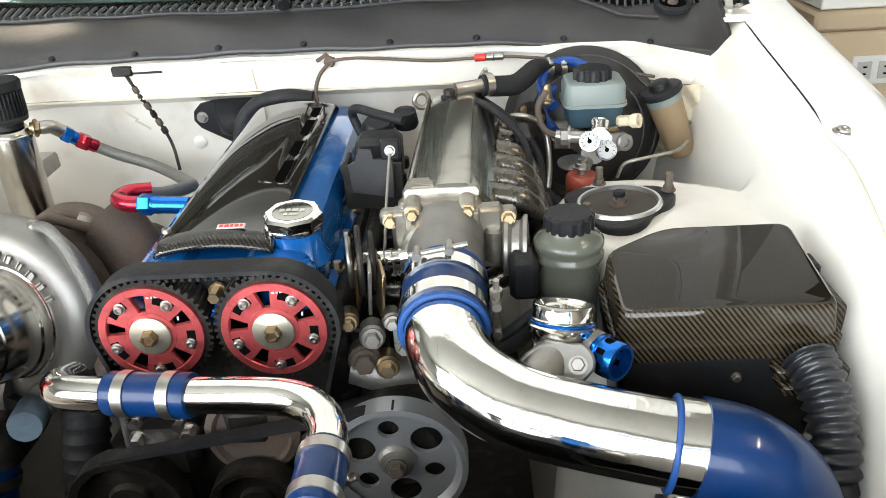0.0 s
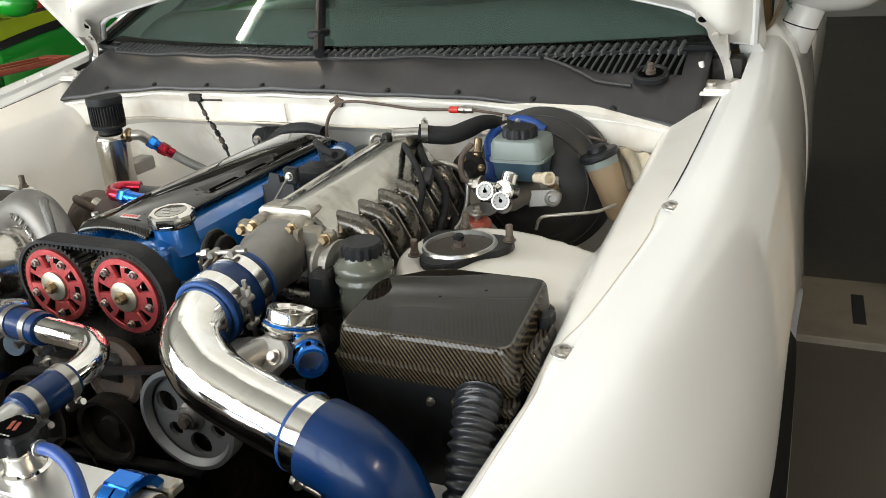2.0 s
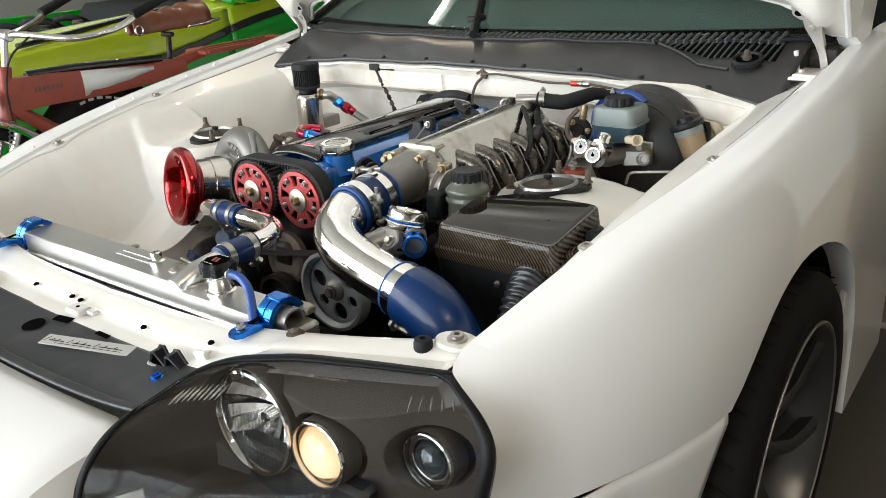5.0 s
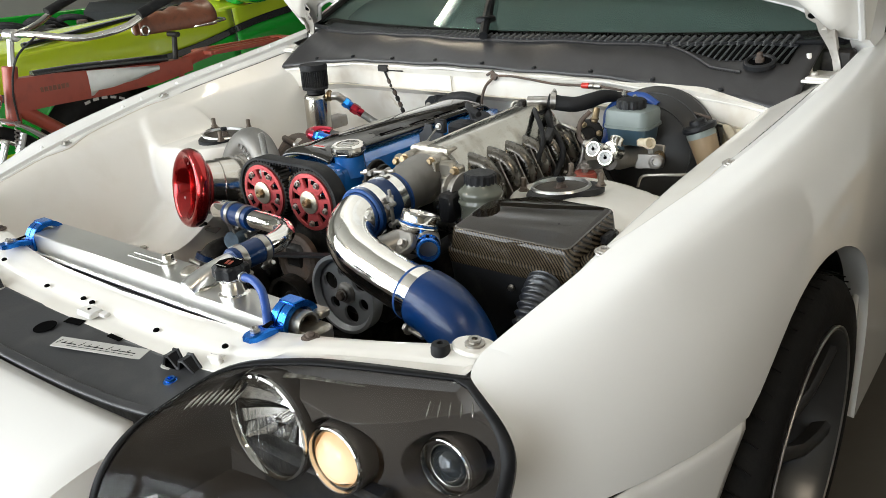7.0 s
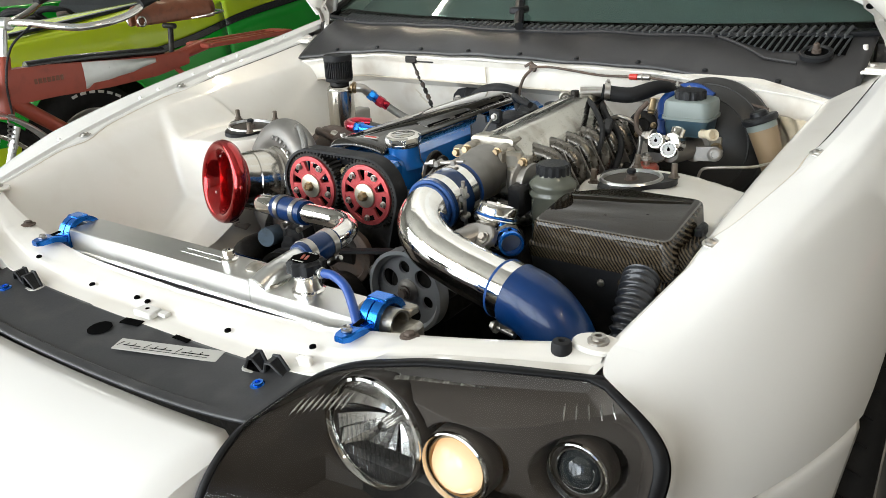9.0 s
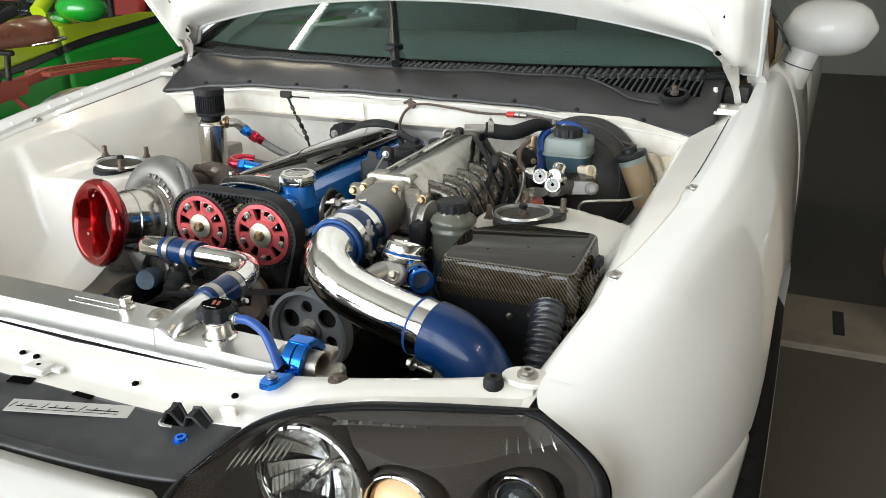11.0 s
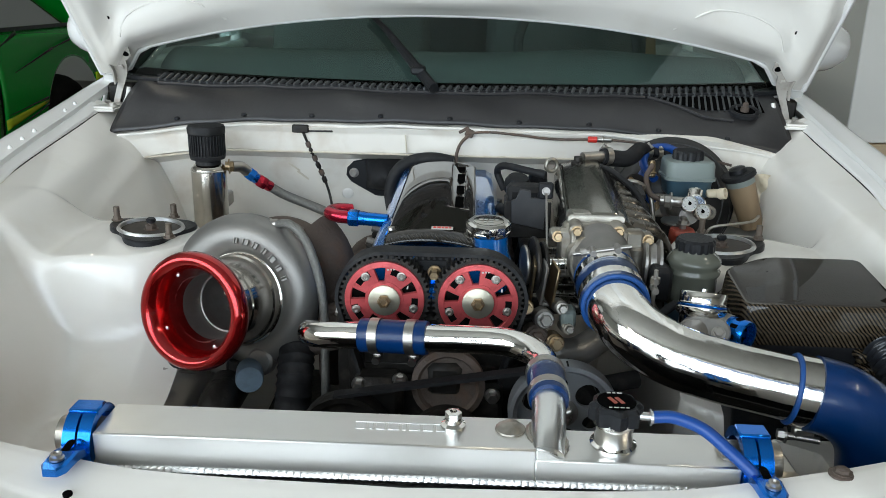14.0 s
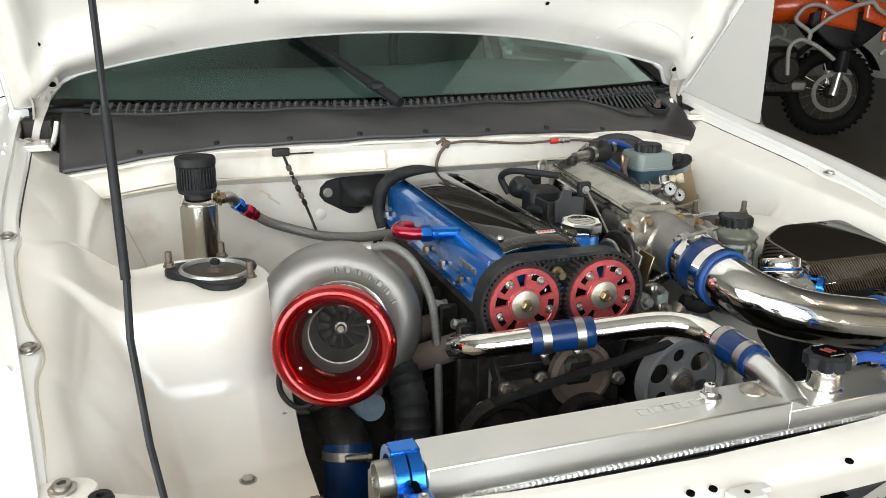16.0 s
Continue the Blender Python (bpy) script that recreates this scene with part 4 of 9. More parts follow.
def bumper_end(u, v):
    """The bumper's corner, from the wheel arch round under the lamp: u forwards, v downwards."""
    top = 0.5575 - 0.045 * min(max((0.02 - (0.29 - 0.60 * u)) / 0.14, 0), 1)
    z = top - 0.30 * v
    back = ARCH_Y - math.sqrt(max(ARCH_R ** 2 - (z - ARCH_Z) ** 2, 0)) if z > ARCH_Z else 0.215
    y = back - (back + 0.31) * u
    x = corner_plan(y) if y < 0.08 else out_x(y) + 0.001
    roll = 0.006 * max(0, 1 - v / 0.05) ** 2
    return Vector((x - roll - 0.02 * v * v, y, z))


corner = Mb().grid(bumper_end, 48, 24)
part("bumper_end", corner, CAR_WHITE, car, thick=0.006, sharp=60)
part("bumper_end", corner.mirror(), CAR_WHITE, car, thick=0.006, sharp=60)

# bonnet
HOOD_A = radians(50)


def hood(u, v):
    x = -0.775 + 1.55 * u
    a = abs(x) / 0.775
    d0 = 0.090 * (1 - min(a / 0.93, 1) ** 2.2) - 0.055 * min(max((a - 0.87) / 0.06, 0), 1)
    d = d0 + (1.10 - 0.10 * a * a - d0) * v
    crown = 0.05 * (1 - a ** 2)
    return (x * (1 + 0.02 * v), 1.085 - d * math.cos(HOOD_A) + crown * math.sin(HOOD_A), 0.975 + d * math.sin(HOOD_A) + crown * math.cos(HOOD_A))


bonnet = part("bonnet", Mb().grid(hood, 40, 24), CAR_WHITE, car, "raised white bonnet panel", thick=0.004)


def hood_frame(u, v):
    x, y, z = hood(u, v)
    a = abs(x) / 0.775
    rim = min(v / 0.16, 1.0, (1 - v) / 0.1, (1 - a) / 0.13)
    rim = min(max(rim, 0), 1)
    pad = 0.035 * math.sin(math.pi * min(rim * 1.2, 1)) ** 2 * (0.6 + 0.4 * math.cos(9 * x)) + 0.012
    cut = 0.012 * max(0, math.sin(11 * x)) * (0.2 < v < 0.9)
    return (x, y - (pad - cut) * math.sin(HOOD_A), z - (pad - cut) * math.cos(HOOD_A))


part("bonnet_frame", Mb().grid(hood_frame, 90, 40), BAY_WHITE, bonnet, "white pressed inner frame of the bonnet", sharp=60)
edge = Mb().tube([Vector(hood(k / 50, 0.0)) + Vector((0, 0.002, -0.006)) for k in range(51)], 0.007, 8)
for u in (0.0, 1.0):
    edge.tube([Vector(hood(u, k / 20)) + Vector((0, -0.004, -0.006)) for k in range(21)], 0.008, 8)
part("bonnet_hem", edge, CAR_WHITE, bonnet)
down = Vector((0, -math.sin(HOOD_A), -math.cos(HOOD_A)))
for side in (-1, 1):
    for u, v in ((0.953, 0.130), (0.945, 0.215), (0.943, 0.290), (0.93, 0.40), (0.70, 0.10), (0.62, 0.14), (0.80, 0.17)):
        p = Vector(hood_frame(u, v))
        p.x *= side
        part("drain_hole", Mb().lathe([(0.0048, 0), (0.0048, 0.001)], along(p + down * 0.0005, down), 12), INK_HOLE, bonnet)
    line = curve([Vector(hood_frame(u, v)) for u, v in ((0.80, 0.030), (0.825, 0.085), (0.85, 0.105), (0.89, 0.110), (0.925, 0.100), (0.94, 0.075))], 6)
    part("press_line", Mb().tube([Vector((side * p.x, p.y, p.z)) for p in line], 0.0022, 6), BAY_WHITE, bonnet)
    line = curve([Vector(hood_frame(u, v)) for u, v in ((0.55, 0.165), (0.65, 0.155), (0.75, 0.150), (0.84, 0.165), (0.90, 0.22), (0.915, 0.34), (0.915, 0.5))], 6)
    part("press_line", Mb().tube([Vector((side * p.x, p.y, p.z)) for p in line], 0.0030, 6), BAY_WHITE, bonnet)

for side in (-1, 1):
    def strap(pts, widths, t=0.004):
        """A bent sheet strap across x, from point to point."""
        loops = []
        for k, (p, w) in enumerate(zip(pts, widths)):
            p, q, o = Vector(p), Vector(pts[min(k + 1, len(pts) - 1)]), Vector(pts[max(k - 1, 0)])
            n = (q - o).normalized().cross(Vector((1, 0, 0))).normalized() * t
            loops.append([Vector((side * (p.x - w), p.y, p.z)), Vector((side * (p.x + w), p.y, p.z)), Vector((side * (p.x + w), p.y, p.z)) + n, Vector((side * (p.x - w), p.y, p.z)) + n])
        return Mb().rings(loops)

    hinge = part("bonnet_hinge", strap([(0.716, 1.040, 0.998), (0.716, 1.048, 0.988), (0.717, 1.066, 0.966), (0.718, 1.084, 0.944), (0.722, 1.096, 0.926), (0.728, 1.103, 0.908), (0.736, 1.104, 0.886), (0.742, 1.100, 0.862), (0.744, 1.090, 0.850)], [0.012, 0.018, 0.018, 0.015, 0.011, 0.008, 0.007, 0.007, 0.012]), HINGE, car, "scuffed pale bonnet hinge with bolts")
    part("hinge_flange", strap([(0.735, 1.044, 0.990), (0.735, 1.064, 0.966), (0.734, 1.086, 0.940), (0.738, 1.100, 0.91)], [0.002, 0.002, 0.002, 0.002], 0.013), HINGE, hinge)
    part("hinge_ear", strap([(0.694, 1.046, 0.989), (0.696, 1.060, 0.972), (0.702, 1.068, 0.962)], [0.012, 0.013, 0.006], 0.003), HINGE, hinge)
    part("hinge_hole", Mb().lathe([(0.0, 0.0), (0.0075, 0.0), (0.0075, 0.001)], along((side * 0.694, 1.055, 0.9745), (0, -0.77, -0.64)), 20), INK_HOLE, hinge)
    fz = apron_height(0.733, 1.030) + 0.002
    part("foot_plate", Mb().box((side * 0.733, 1.045, fz), (0.060, 0.115, 0.006), 0.002), BAY_WHITE, hinge)
    part("foot_step", Mb().box((side * 0.730, 1.020, fz + 0.004), (0.044, 0.045, 0.006), 0.002), BAY_WHITE, hinge)
    for p, d in (((0.718, 1.022, fz + 0.006), (0, 0, 1)), ((0.752, 1.075, fz + 0.003), (0, 0, 1)), ((0.722, 1.058, 0.972), (0, -0.77, -0.64)), ((0.715, 1.079, 0.947), (0, -0.77, -0.64))):
        part("hinge_bolt", Mb().hexa((side * p[0], p[1], p[2]), d, 0.0070, 0.007), HINGE, hinge)
    part("hinge_hook", Mb().tube(curve([(side * 0.706, 1.045, fz), (side * 0.702, 1.052, fz + 0.012), (side * 0.698, 1.058, fz + 0.026), (side * 0.695, 1.060, fz + 0.042)], 4), 0.0048, 8), BAY_WHITE, hinge)
    part("hinge_pocket", Mb().box((side * 0.735, 1.125, 0.870), (0.060, 0.040, 0.070), 0.006), GREASE, car, "dark rusty hinge pocket")

# wiper
wp = thing("windscreen_wiper", (-0.03, 0.99, 0.92), "black wiper arm and blade resting on the windscreen", "wiper")
part("arm", Mb().tube([(-0.025, 0.985, 0.925), (-0.060, 1.05, 0.953), (-0.15, 1.22, 1.03), (-0.20, 1.30, 1.065)], [0.011, 0.012, 0.007, 0.006], 8), PLASTIC, wp)
part("knuckle", Mb().box((-0.062, 1.052, 0.955), (0.03, 0.05, 0.016), 0.004), PLASTIC, wp)
part("blade", Mb().tube([(-0.066, 1.075, 0.958), (-0.14, 1.215, 1.020), (-0.22, 1.36, 1.078), (-0.30, 1.50, 1.125)], 0.0065, 6), RUBBER, wp)

# bonnet prop
prop = thing("bonnet_prop", (-0.537, -0.11, 0.70), "thin black bonnet prop rod standing at the slam panel", "prop rod")
part("rod", Mb().tube([(-0.535, -0.125, 0.700), (-0.535, -0.118, 0.783), (-0.541, -0.105, 0.819), (-0.547, -0.090, 0.898), (-0.546, -0.071, 0.937), (-0.549, -0.034, 1.056), (-0.551, -0.009, 1.130), (-0.58, 0.12, 1.58), (-0.60, 0.30, 1.87)], 0.0027, 8), PLASTIC, prop)
part("sleeve", Mb().cyl((-0.549, -0.034, 1.056), (-0.5465, -0.071, 0.937), 0.0036, 10), RUBBER, prop)


# ---- parts used by several things ----
def worm_clamp(parent, centre, axis, r, width, screw_turn=0.0, name="hose_clamp", wide=False):
    """A steel band with its screw housing, round a hose."""
    m = along(centre, axis, screw_turn)
    t = 0.0012
    band = Mb().lathe([(r, -width / 2), (r + t, -width / 2), (r + t, width / 2), (r, width / 2)], m, 40, caps=False)
    c = part(name, band, STEEL if not wide else CHROME, parent, "bright steel hose clamp")
    k = min(1.0, r / 0.026)
    s = Mb().box(None, (0.010 * k, 0.020 * k, width * 0.95), 0.002 * k, m @ Matrix.Translation((r + 0.005 * k, 0, 0)))
    s.lathe([(0.0045 * k, -0.016 * k), (0.0052 * k, -0.014 * k), (0.0052 * k, 0.014 * k), (0.0062 * k, 0.015 * k), (0.0062 * k, 0.020 * k)], m @ Matrix.Translation((r + 0.0085 * k, 0, 0)) @ Matrix.Rotation(radians(90), 4, "X"), 12)
    part("clamp_screw", s, STEEL, c)
    return c


def t_bolt_clamp(parent, centre, axis, r, width, turn=0.0):
    """A broad band clamp closed by a long bolt."""
    m = along(centre, axis, turn)
    band = Mb().lathe([(r, -width / 2), (r + 0.0016, -width / 2), (r + 0.0016, width / 2), (r, width / 2)], m, 48, caps=False)
    c = part("t_bolt_clamp", band, CHROME, parent, "bright t-bolt hose clamp")
    for s in (-1, 1):
        b = Mb().cyl(m @ Vector((r + 0.007, s * 0.016, -width * 0.5)), m @ Vector((r + 0.007, s * 0.016, width * 0.5)), 0.0045, 12)
        part("loop", b, CAST, c)
    b = Mb().cyl(m @ Vector((r + 0.007, -0.034, 0)), m @ Vector((r + 0.007, 0.042, 0)), 0.0030, 10)
    b.lathe([(0.0062, 0), (0.0062, 0.008)], along(m @ Vector((r + 0.007, 0.024, 0)), m.to_3x3() @ Vector((0, 1, 0))), 6)
    part("clamp_bolt", b, STEEL, c)
    return c


def an_fitting(parent, a, b, r, material, name="fitting"):
    """A six-sided hose nut with its collar between two points."""
    a, b = Vector(a), Vector(b)
    h = (b - a).length
    mb = Mb().lathe([(r * 0.8, 0), (r, h * 0.10), (r, h * 0.55), (r * 0.85, h * 0.62)], along(a, b - a), 6)
    mb.lathe([(r * 0.80, h * 0.55), (r * 0.82, h * 0.9), (r * 0.7, h)], along(a, b - a), 16)
    return part(name, mb, material, parent)


def bars(centre, right, up, widths, h, thick, gap=0.0015):
    """Plain raised bars in place of lettering, along the direction right."""
    mb, right, up = Mb(), Vector(right).normalized(), Vector(up).normalized()
    normal = right.cross(up)
    total = sum(widths) + gap * (len(widths) - 1)
    x = -total / 2
    for w in widths:
        m = Matrix((right, up, normal)).transposed().to_4x4()
        m.translation = Vector(centre) + right * (x + w / 2)
        mb.box(None, (w, h, thick), thick * 0.3, m)
        x += w + gap
    return mb


# ---- engine ----
CL, CR, CZ, CY = -0.0525, 0.0715, 0.727, 0.293
engine = thing("engine", (0.01, 0.55, 0.29), "straight-six engine with blue valve cover and exposed red cam gears", "engine")
block = Mb().box((0.02, 0.60, 0.47), (0.25, 0.56, 0.34), 0.02).box((0.02, 0.60, 0.655), (0.23, 0.56, 0.09), 0.012)
part("block", block, GREASE, engine, "oily dark engine block and head")
for k in range(7):
    for x in (-0.112, 0.150):
        part("block_rib", Mb().box((x, 0.36 + 0.08 * k, 0.60), (0.03, 0.014, 0.16), 0.004), GREASE, engine)
for k in range(6):
    y = 0.37 + 0.085 * k
    part("exhaust_stud", Mb().hexa((-0.112, y, 0.672), (-1, 0, 0.3), 0.008, 0.02), CAST, engine)
    part("exhaust_runner", Mb().tube(curve([(-0.10, y + 0.02, 0.635), (-0.15, y + 0.02, 0.625), (-0.19, 0.50 + 0.25 * (y - 0.55), 0.585), (-0.21, 0.52 + 0.1 * (y - 0.55), 0.57)], 5), 0.021, 12), IRON, engine)


def cover_section(y, grow=0.0):
    """Outline of the valve cover across the car, two raised cam galleries with a valley."""
    left, right_, base = -0.094, 0.116, 0.700
    top = 0.781
    pts = [(left, base), (left, base + 0.012), (left + 0.008, base + 0.018), (left + 0.010, top - 0.020), (left + 0.018, top - 0.006), (left + 0.032, top),
           (-0.028, top), (-0.018, top - 0.006), (0.036, top - 0.006), (0.046, top), (right_ - 0.032, top), (right_ - 0.018, top - 0.008), (right_ - 0.010, top - 0.024),
           (right_ - 0.008, base + 0.018), (right_, base + 0.012), (right_, base)]
    return [Vector((x, y, z)) for x, z in pts]


ys = [0.338, 0.342, 0.36, 0.50, 0.65, 0.80, 0.872, 0.882]
loops = []
for i, y in enumerate(ys):
    sec = cover_section(y)
    if i in (0, 7):
        sec = [Vector((p.x * 0.985 + 0.0002, p.y, 0.700 + (p.z - 0.700) * 0.93)) for p in sec]
    loops.append(sec)
part("valve_cover", Mb().rings(loops), BLUE, engine, "glossy blue painted valve cover", sharp=30)
for x in (-0.062, 0.082):
    cap = Mb().box((x, 0.335, 0.752), (0.060, 0.030, 0.052), 0.010)
    part("cam_end_cap", cap, BLUE, engine)
part("cam_plug", Mb().box((0.010, 0.338, 0.755), (0.055, 0.020, 0.040), 0.006), PLASTIC, engine)
for side, x in ((-1, -0.092), (1, 0.114)):
    for k in range(7):
        part("cover_bolt", Mb().hexa((x, 0.355 + 0.085 * k, 0.713), (0, 0, 1), 0.006, 0.011), BRASS if k % 2 else STEEL, engine)
script = bars((-0.0855, 0.43, 0.744), (0, -1, 0.0), (0, 0, 1), [0.006, 0.012, 0.004, 0.009, 0.013, 0.005, 0.008], 0.010, 0.0012, 0.002)
part("script_mark", script, ALLOY, engine, kind="stuff")


def carbon_cover(u, v):
    x = -0.060 + 0.126 * u
    y = 0.352 + 0.520 * v
    z = 0.7915 + 0.010 * math.sin(math.pi * u) ** 0.7
    z -= 0.010 * max(0, 1 - v / 0.035) ** 1.5 + 0.012 * max(0, 1 - (1 - v) / 0.05) ** 1.5
    z -= 0.007 * (math.exp(-((u - 0.78) / 0.08) ** 2) * (0.30 < v < 0.93))
    return (x, y, z)


cc = part("carbon_cover", Mb().grid(carbon_cover, 30, 100), CARBONF, engine, "glossy black carbon coil cover", thick=0.004)
for v0, v1 in ((0.34, 0.47), (0.52, 0.62), (0.68, 0.80), (0.85, 0.92)):
    p, q = Vector(carbon_cover(0.78, v0)), Vector(carbon_cover(0.78, v1))
    slot = Mb().box(None, (0.017, (q - p).length, 0.003), 0.001, Matrix.Translation((p + q) / 2 + Vector((0, 0, 0.001))))
    part("cover_slot", slot, INK_HOLE, cc)
    part("slot_rim", Mb().tube([p + Vector((0.0095, 0, 0.003)), q + Vector((0.0095, 0, 0.003))], 0.0014, 6).tube([p + Vector((-0.0095, 0, 0.003)), q + Vector((-0.0095, 0, 0.003))], 0.0014, 6), CARBONF, cc)
tag_p = Vector(carbon_cover(0.55, 0.05))
part("badge", Mb().box(None, (0.030, 0.008, 0.0016), 0.0005, Matrix.Translation(tag_p + Vector((0.010, 0, 0.0014))) @ Matrix.Rotation(radians(10), 4, "X")), LABEL, cc, "small pale badge with red bars")
part("badge_mark", bars(tag_p + Vector((0.010, -0.0005, 0.0024)), (1, 0, 0), (0, 1, 0.17), [0.004, 0.005, 0.003, 0.004, 0.003], 0.0045, 0.0006), REDP, cc, kind="stuff")
for u in (0.06, 0.94):
    p = Vector(carbon_cover(u, 0.06))
    part("cover_screw", Mb().lathe([(0.0055, 0), (0.005, 0.004), (0.0028, 0.0045), (0.0026, 0.0015)], along(p + Vector((0, 0, 0.002)), (0, 0, 1)), 14), STEEL, cc)

neck = Mb().lathe([(0.034, 0.0), (0.029, 0.012), (0.027, 0.040)], along((0.084, 0.389, 0.757), (0, -0.05, 1)), 28)
part("filler_neck", neck, BLUE, engine)
cap = Mb()
outer = [(0.0320 * math.cos(2 * math.pi * k / 8), 0.0320 * math.sin(2 * math.pi * k / 8)) for k in range(8)]
cap.prism(outer, 0.016, along((0.084, 0.388, 0.797), (0, -0.05, 1)), 0.003)
cap.lathe([(0.029, 0), (0.031, 0.003), (0.031, 0.006)], along((0.084, 0.388, 0.794), (0, -0.05, 1)), 32)
oc = part("oil_filler_cap", cap, CHROME, engine, "bright polished oil filler cap")
part("cap_face", Mb().lathe([(0.0, 0.0168), (0.0205, 0.0168), (0.0215, 0.0163)], along((0.084, 0.388, 0.797), (0, -0.05, 1)), 28), PLATE, oc)
part("cap_mark", bars((0.084, 0.3872, 0.8145), (1, 0, 0), (0, 1, 0), [0.006, 0.005, 0.007, 0.005], 0.006, 0.0006).join(bars((0.084, 0.377, 0.8142), (1, 0, 0), (0, 1, 0), [0.004, 0.009], 0.003, 0.0006)), LABEL, oc, kind="stuff")


def cam_gear(cx, turn):
    """Adjustable cam gear: open toothed ring, red face with windows and slots, pale hub and bolts."""
    n = 48
    prof = []
    for k in range(n):
        a = 2 * math.pi * k / n
        for d, r in ((-0.30, 0.0575), (-0.17, 0.0612), (0.17, 0.0612), (0.30, 0.0575)):
            prof.append((r, a + d * 2 * math.pi / n))
    m = Matrix.Translation((cx, CY + 0.030, CZ)) @ Matrix.Rotation(radians(90), 4, "X")
    ring = lambda z, r=None: [m @ Vector(((r or q) * math.cos(a), (r or q) * math.sin(a), z)) for q, a in prof]
    gear = part("cam_gear", Mb().rings([ring(0.0, 0.052), ring(0.0), ring(0.029), ring(0.029, 0.052), ring(0.0, 0.052)], caps=False), GREASE, engine, "adjustable cam gear with a red anodised face", sharp=25)
    face = Mb()
    f = Matrix.Translation((cx, CY + 0.003, CZ)) @ Matrix.Rotation(radians(90), 4, "X") @ Matrix.Rotation(turn, 4, "Z") @ Matrix.Diagonal((0.95, 0.95, 1.0, 1.0))
    face.lathe([(0.0468, 0), (0.055, 0), (0.0562, 0.002), (0.0556, 0.006), (0.0480, 0.0064), (0.0468, 0.005)], f, 60, caps=False)
    part("gear_centre", Mb().lathe([(0.0, 0), (0.0275, 0.0), (0.0275, 0.0052), (0.0265, 0.0062), (0.0, 0.0062)], f, 44), REDGEAR, gear)
    for k in range(5):
        a = 2 * math.pi * k / 5
        w0, w1 = 0.50, 0.45
        arc_in = [(0.0262 * math.cos(a + w0 * s), 0.0262 * math.sin(a + w0 * s)) for s in (1.0, 0.5, 0.0, -0.5, -1.0)]
        arc_out = [(0.0500 * math.cos(a + w1 * s), 0.0500 * math.sin(a + w1 * s)) for s in (-1.0, -0.6, -0.2, 0.2, 0.6, 1.0)]
        part("gear_spoke", Mb().prism(arc_in + arc_out, 0.0058, f, 0.0010), REDGEAR, gear)
    part("gear_face", face, REDGEAR, gear, "red anodised gear face with windows")
    part("gear_hub", Mb().lathe([(0.0, 0.0064), (0.0222, 0.0064), (0.0222, 0.0092), (0.0205, 0.0102), (0.0, 0.0105)], f, 36), HUB, gear, "pale steel hub plate")
    part("hub_bolt", Mb().lathe([(0.0098, 0.0105), (0.0098, 0.0125), (0.0085, 0.0125), (0.0085, 0.018), (0.0070, 0.0195), (0.0055, 0.0195), (0.0045, 0.0175)], f, 6), BRASS, gear)
    part("witness_mark", Mb().box(None, (0.0045, 0.0022, 0.0004), 0.0001, f @ pose(0.0375 * math.cos(-0.55), 0.0375 * math.sin(-0.55), 0.0061, 0, 0, 20)), LABEL, gear)
    part("maker_bars", bars(f @ Vector((0.046 * math.cos(0.28), 0.046 * math.sin(0.28), 0.0061)), (1, 0, 0.1), (-0.1, 0, 1), [0.003, 0.002, 0.003], 0.0022, 0.0004), LABEL, gear, kind="stuff")
    for k in range(5):
        a = 2 * math.pi * k / 5
        arc = [(r * math.cos(a + w), r * math.sin(a + w)) for r, ws in ((0.0470, (-0.25, -0.12, 0.0, 0.12, 0.25)), (0.0380, (0.27, 0.13, 0.0, -0.13, -0.27))) for w in ws]
        part("slot", Mb().prism(arc, 0.0062, f), INK_HOLE, gear)
        b = a - 0.10
        c = f @ Vector((0.0423 * math.cos(b), 0.0423 * math.sin(b), 0.006))
        part("face_bolt", Mb().lathe([(0.0060, 0), (0.0060, 0.0012), (0.0044, 0.0014), (0.0044, 0.0050), (0.0038, 0.0055), (0.0024, 0.0055), (0.0022, 0.003)], along(c, (0, -1, 0)), 16), STEEL, gear)


cam_gear(CL, radians(62))
cam_gear(CR, radians(62))


def belt_line(grow):
    """The closed timing belt line round both cam gears and the crank sprocket."""
    r, pts = 0.0612 + grow, []
    centre = [(CL, CZ, r), (0.01, 0.40, 0.032 + grow), (CR, CZ, r)]
    for k in range(17):
        a = radians(90 + 97 * k / 16)
        pts.append((CL + r * math.cos(a), CZ + r * math.sin(a)))
    for k in range(13):
        a = radians(187 + 166 * k / 12)
        pts.append((0.01 + (0.032 + grow) * math.cos(a), 0.40 + (0.032 + grow) * math.sin(a)))
    for k in range(17):
        a = radians(-7 + 97 * k / 16)
        pts.append((CR + r * math.cos(a), CZ + r * math.sin(a)))
    return pts


inner, outer = belt_line(0.0005), belt_line(0.0052)
y0, y1 = CY - 0.002, CY + 0.028
loops = []
for (xi, zi), (xo, zo) in zip(inner + inner[:1], outer + outer[:1]):
    loops.append([Vector((xi, y0, zi)), Vector((xo, y0, zo)), Vector((xo, y1, zo)), Vector((xi, y1, zi))])
part("timing_belt", Mb().rings(loops, caps=False), RUBBER, engine, "black toothed timing belt", sharp=60)
teeth = Mb()
for k in range(16):
    x = CL + 0.004 + (CR - CL - 0.008) * k / 15
    teeth.box((x, (y0 + y1) / 2, CZ + 0.0590), (0.004, 0.029, 0.0042), 0.001)
part("belt_teeth", teeth, RUBBER, engine, kind="stuff")
part("belt_backplate", Mb().box((0.01, 0.331, 0.62), (0.235, 0.012, 0.24), 0.006), GREASE, engine)
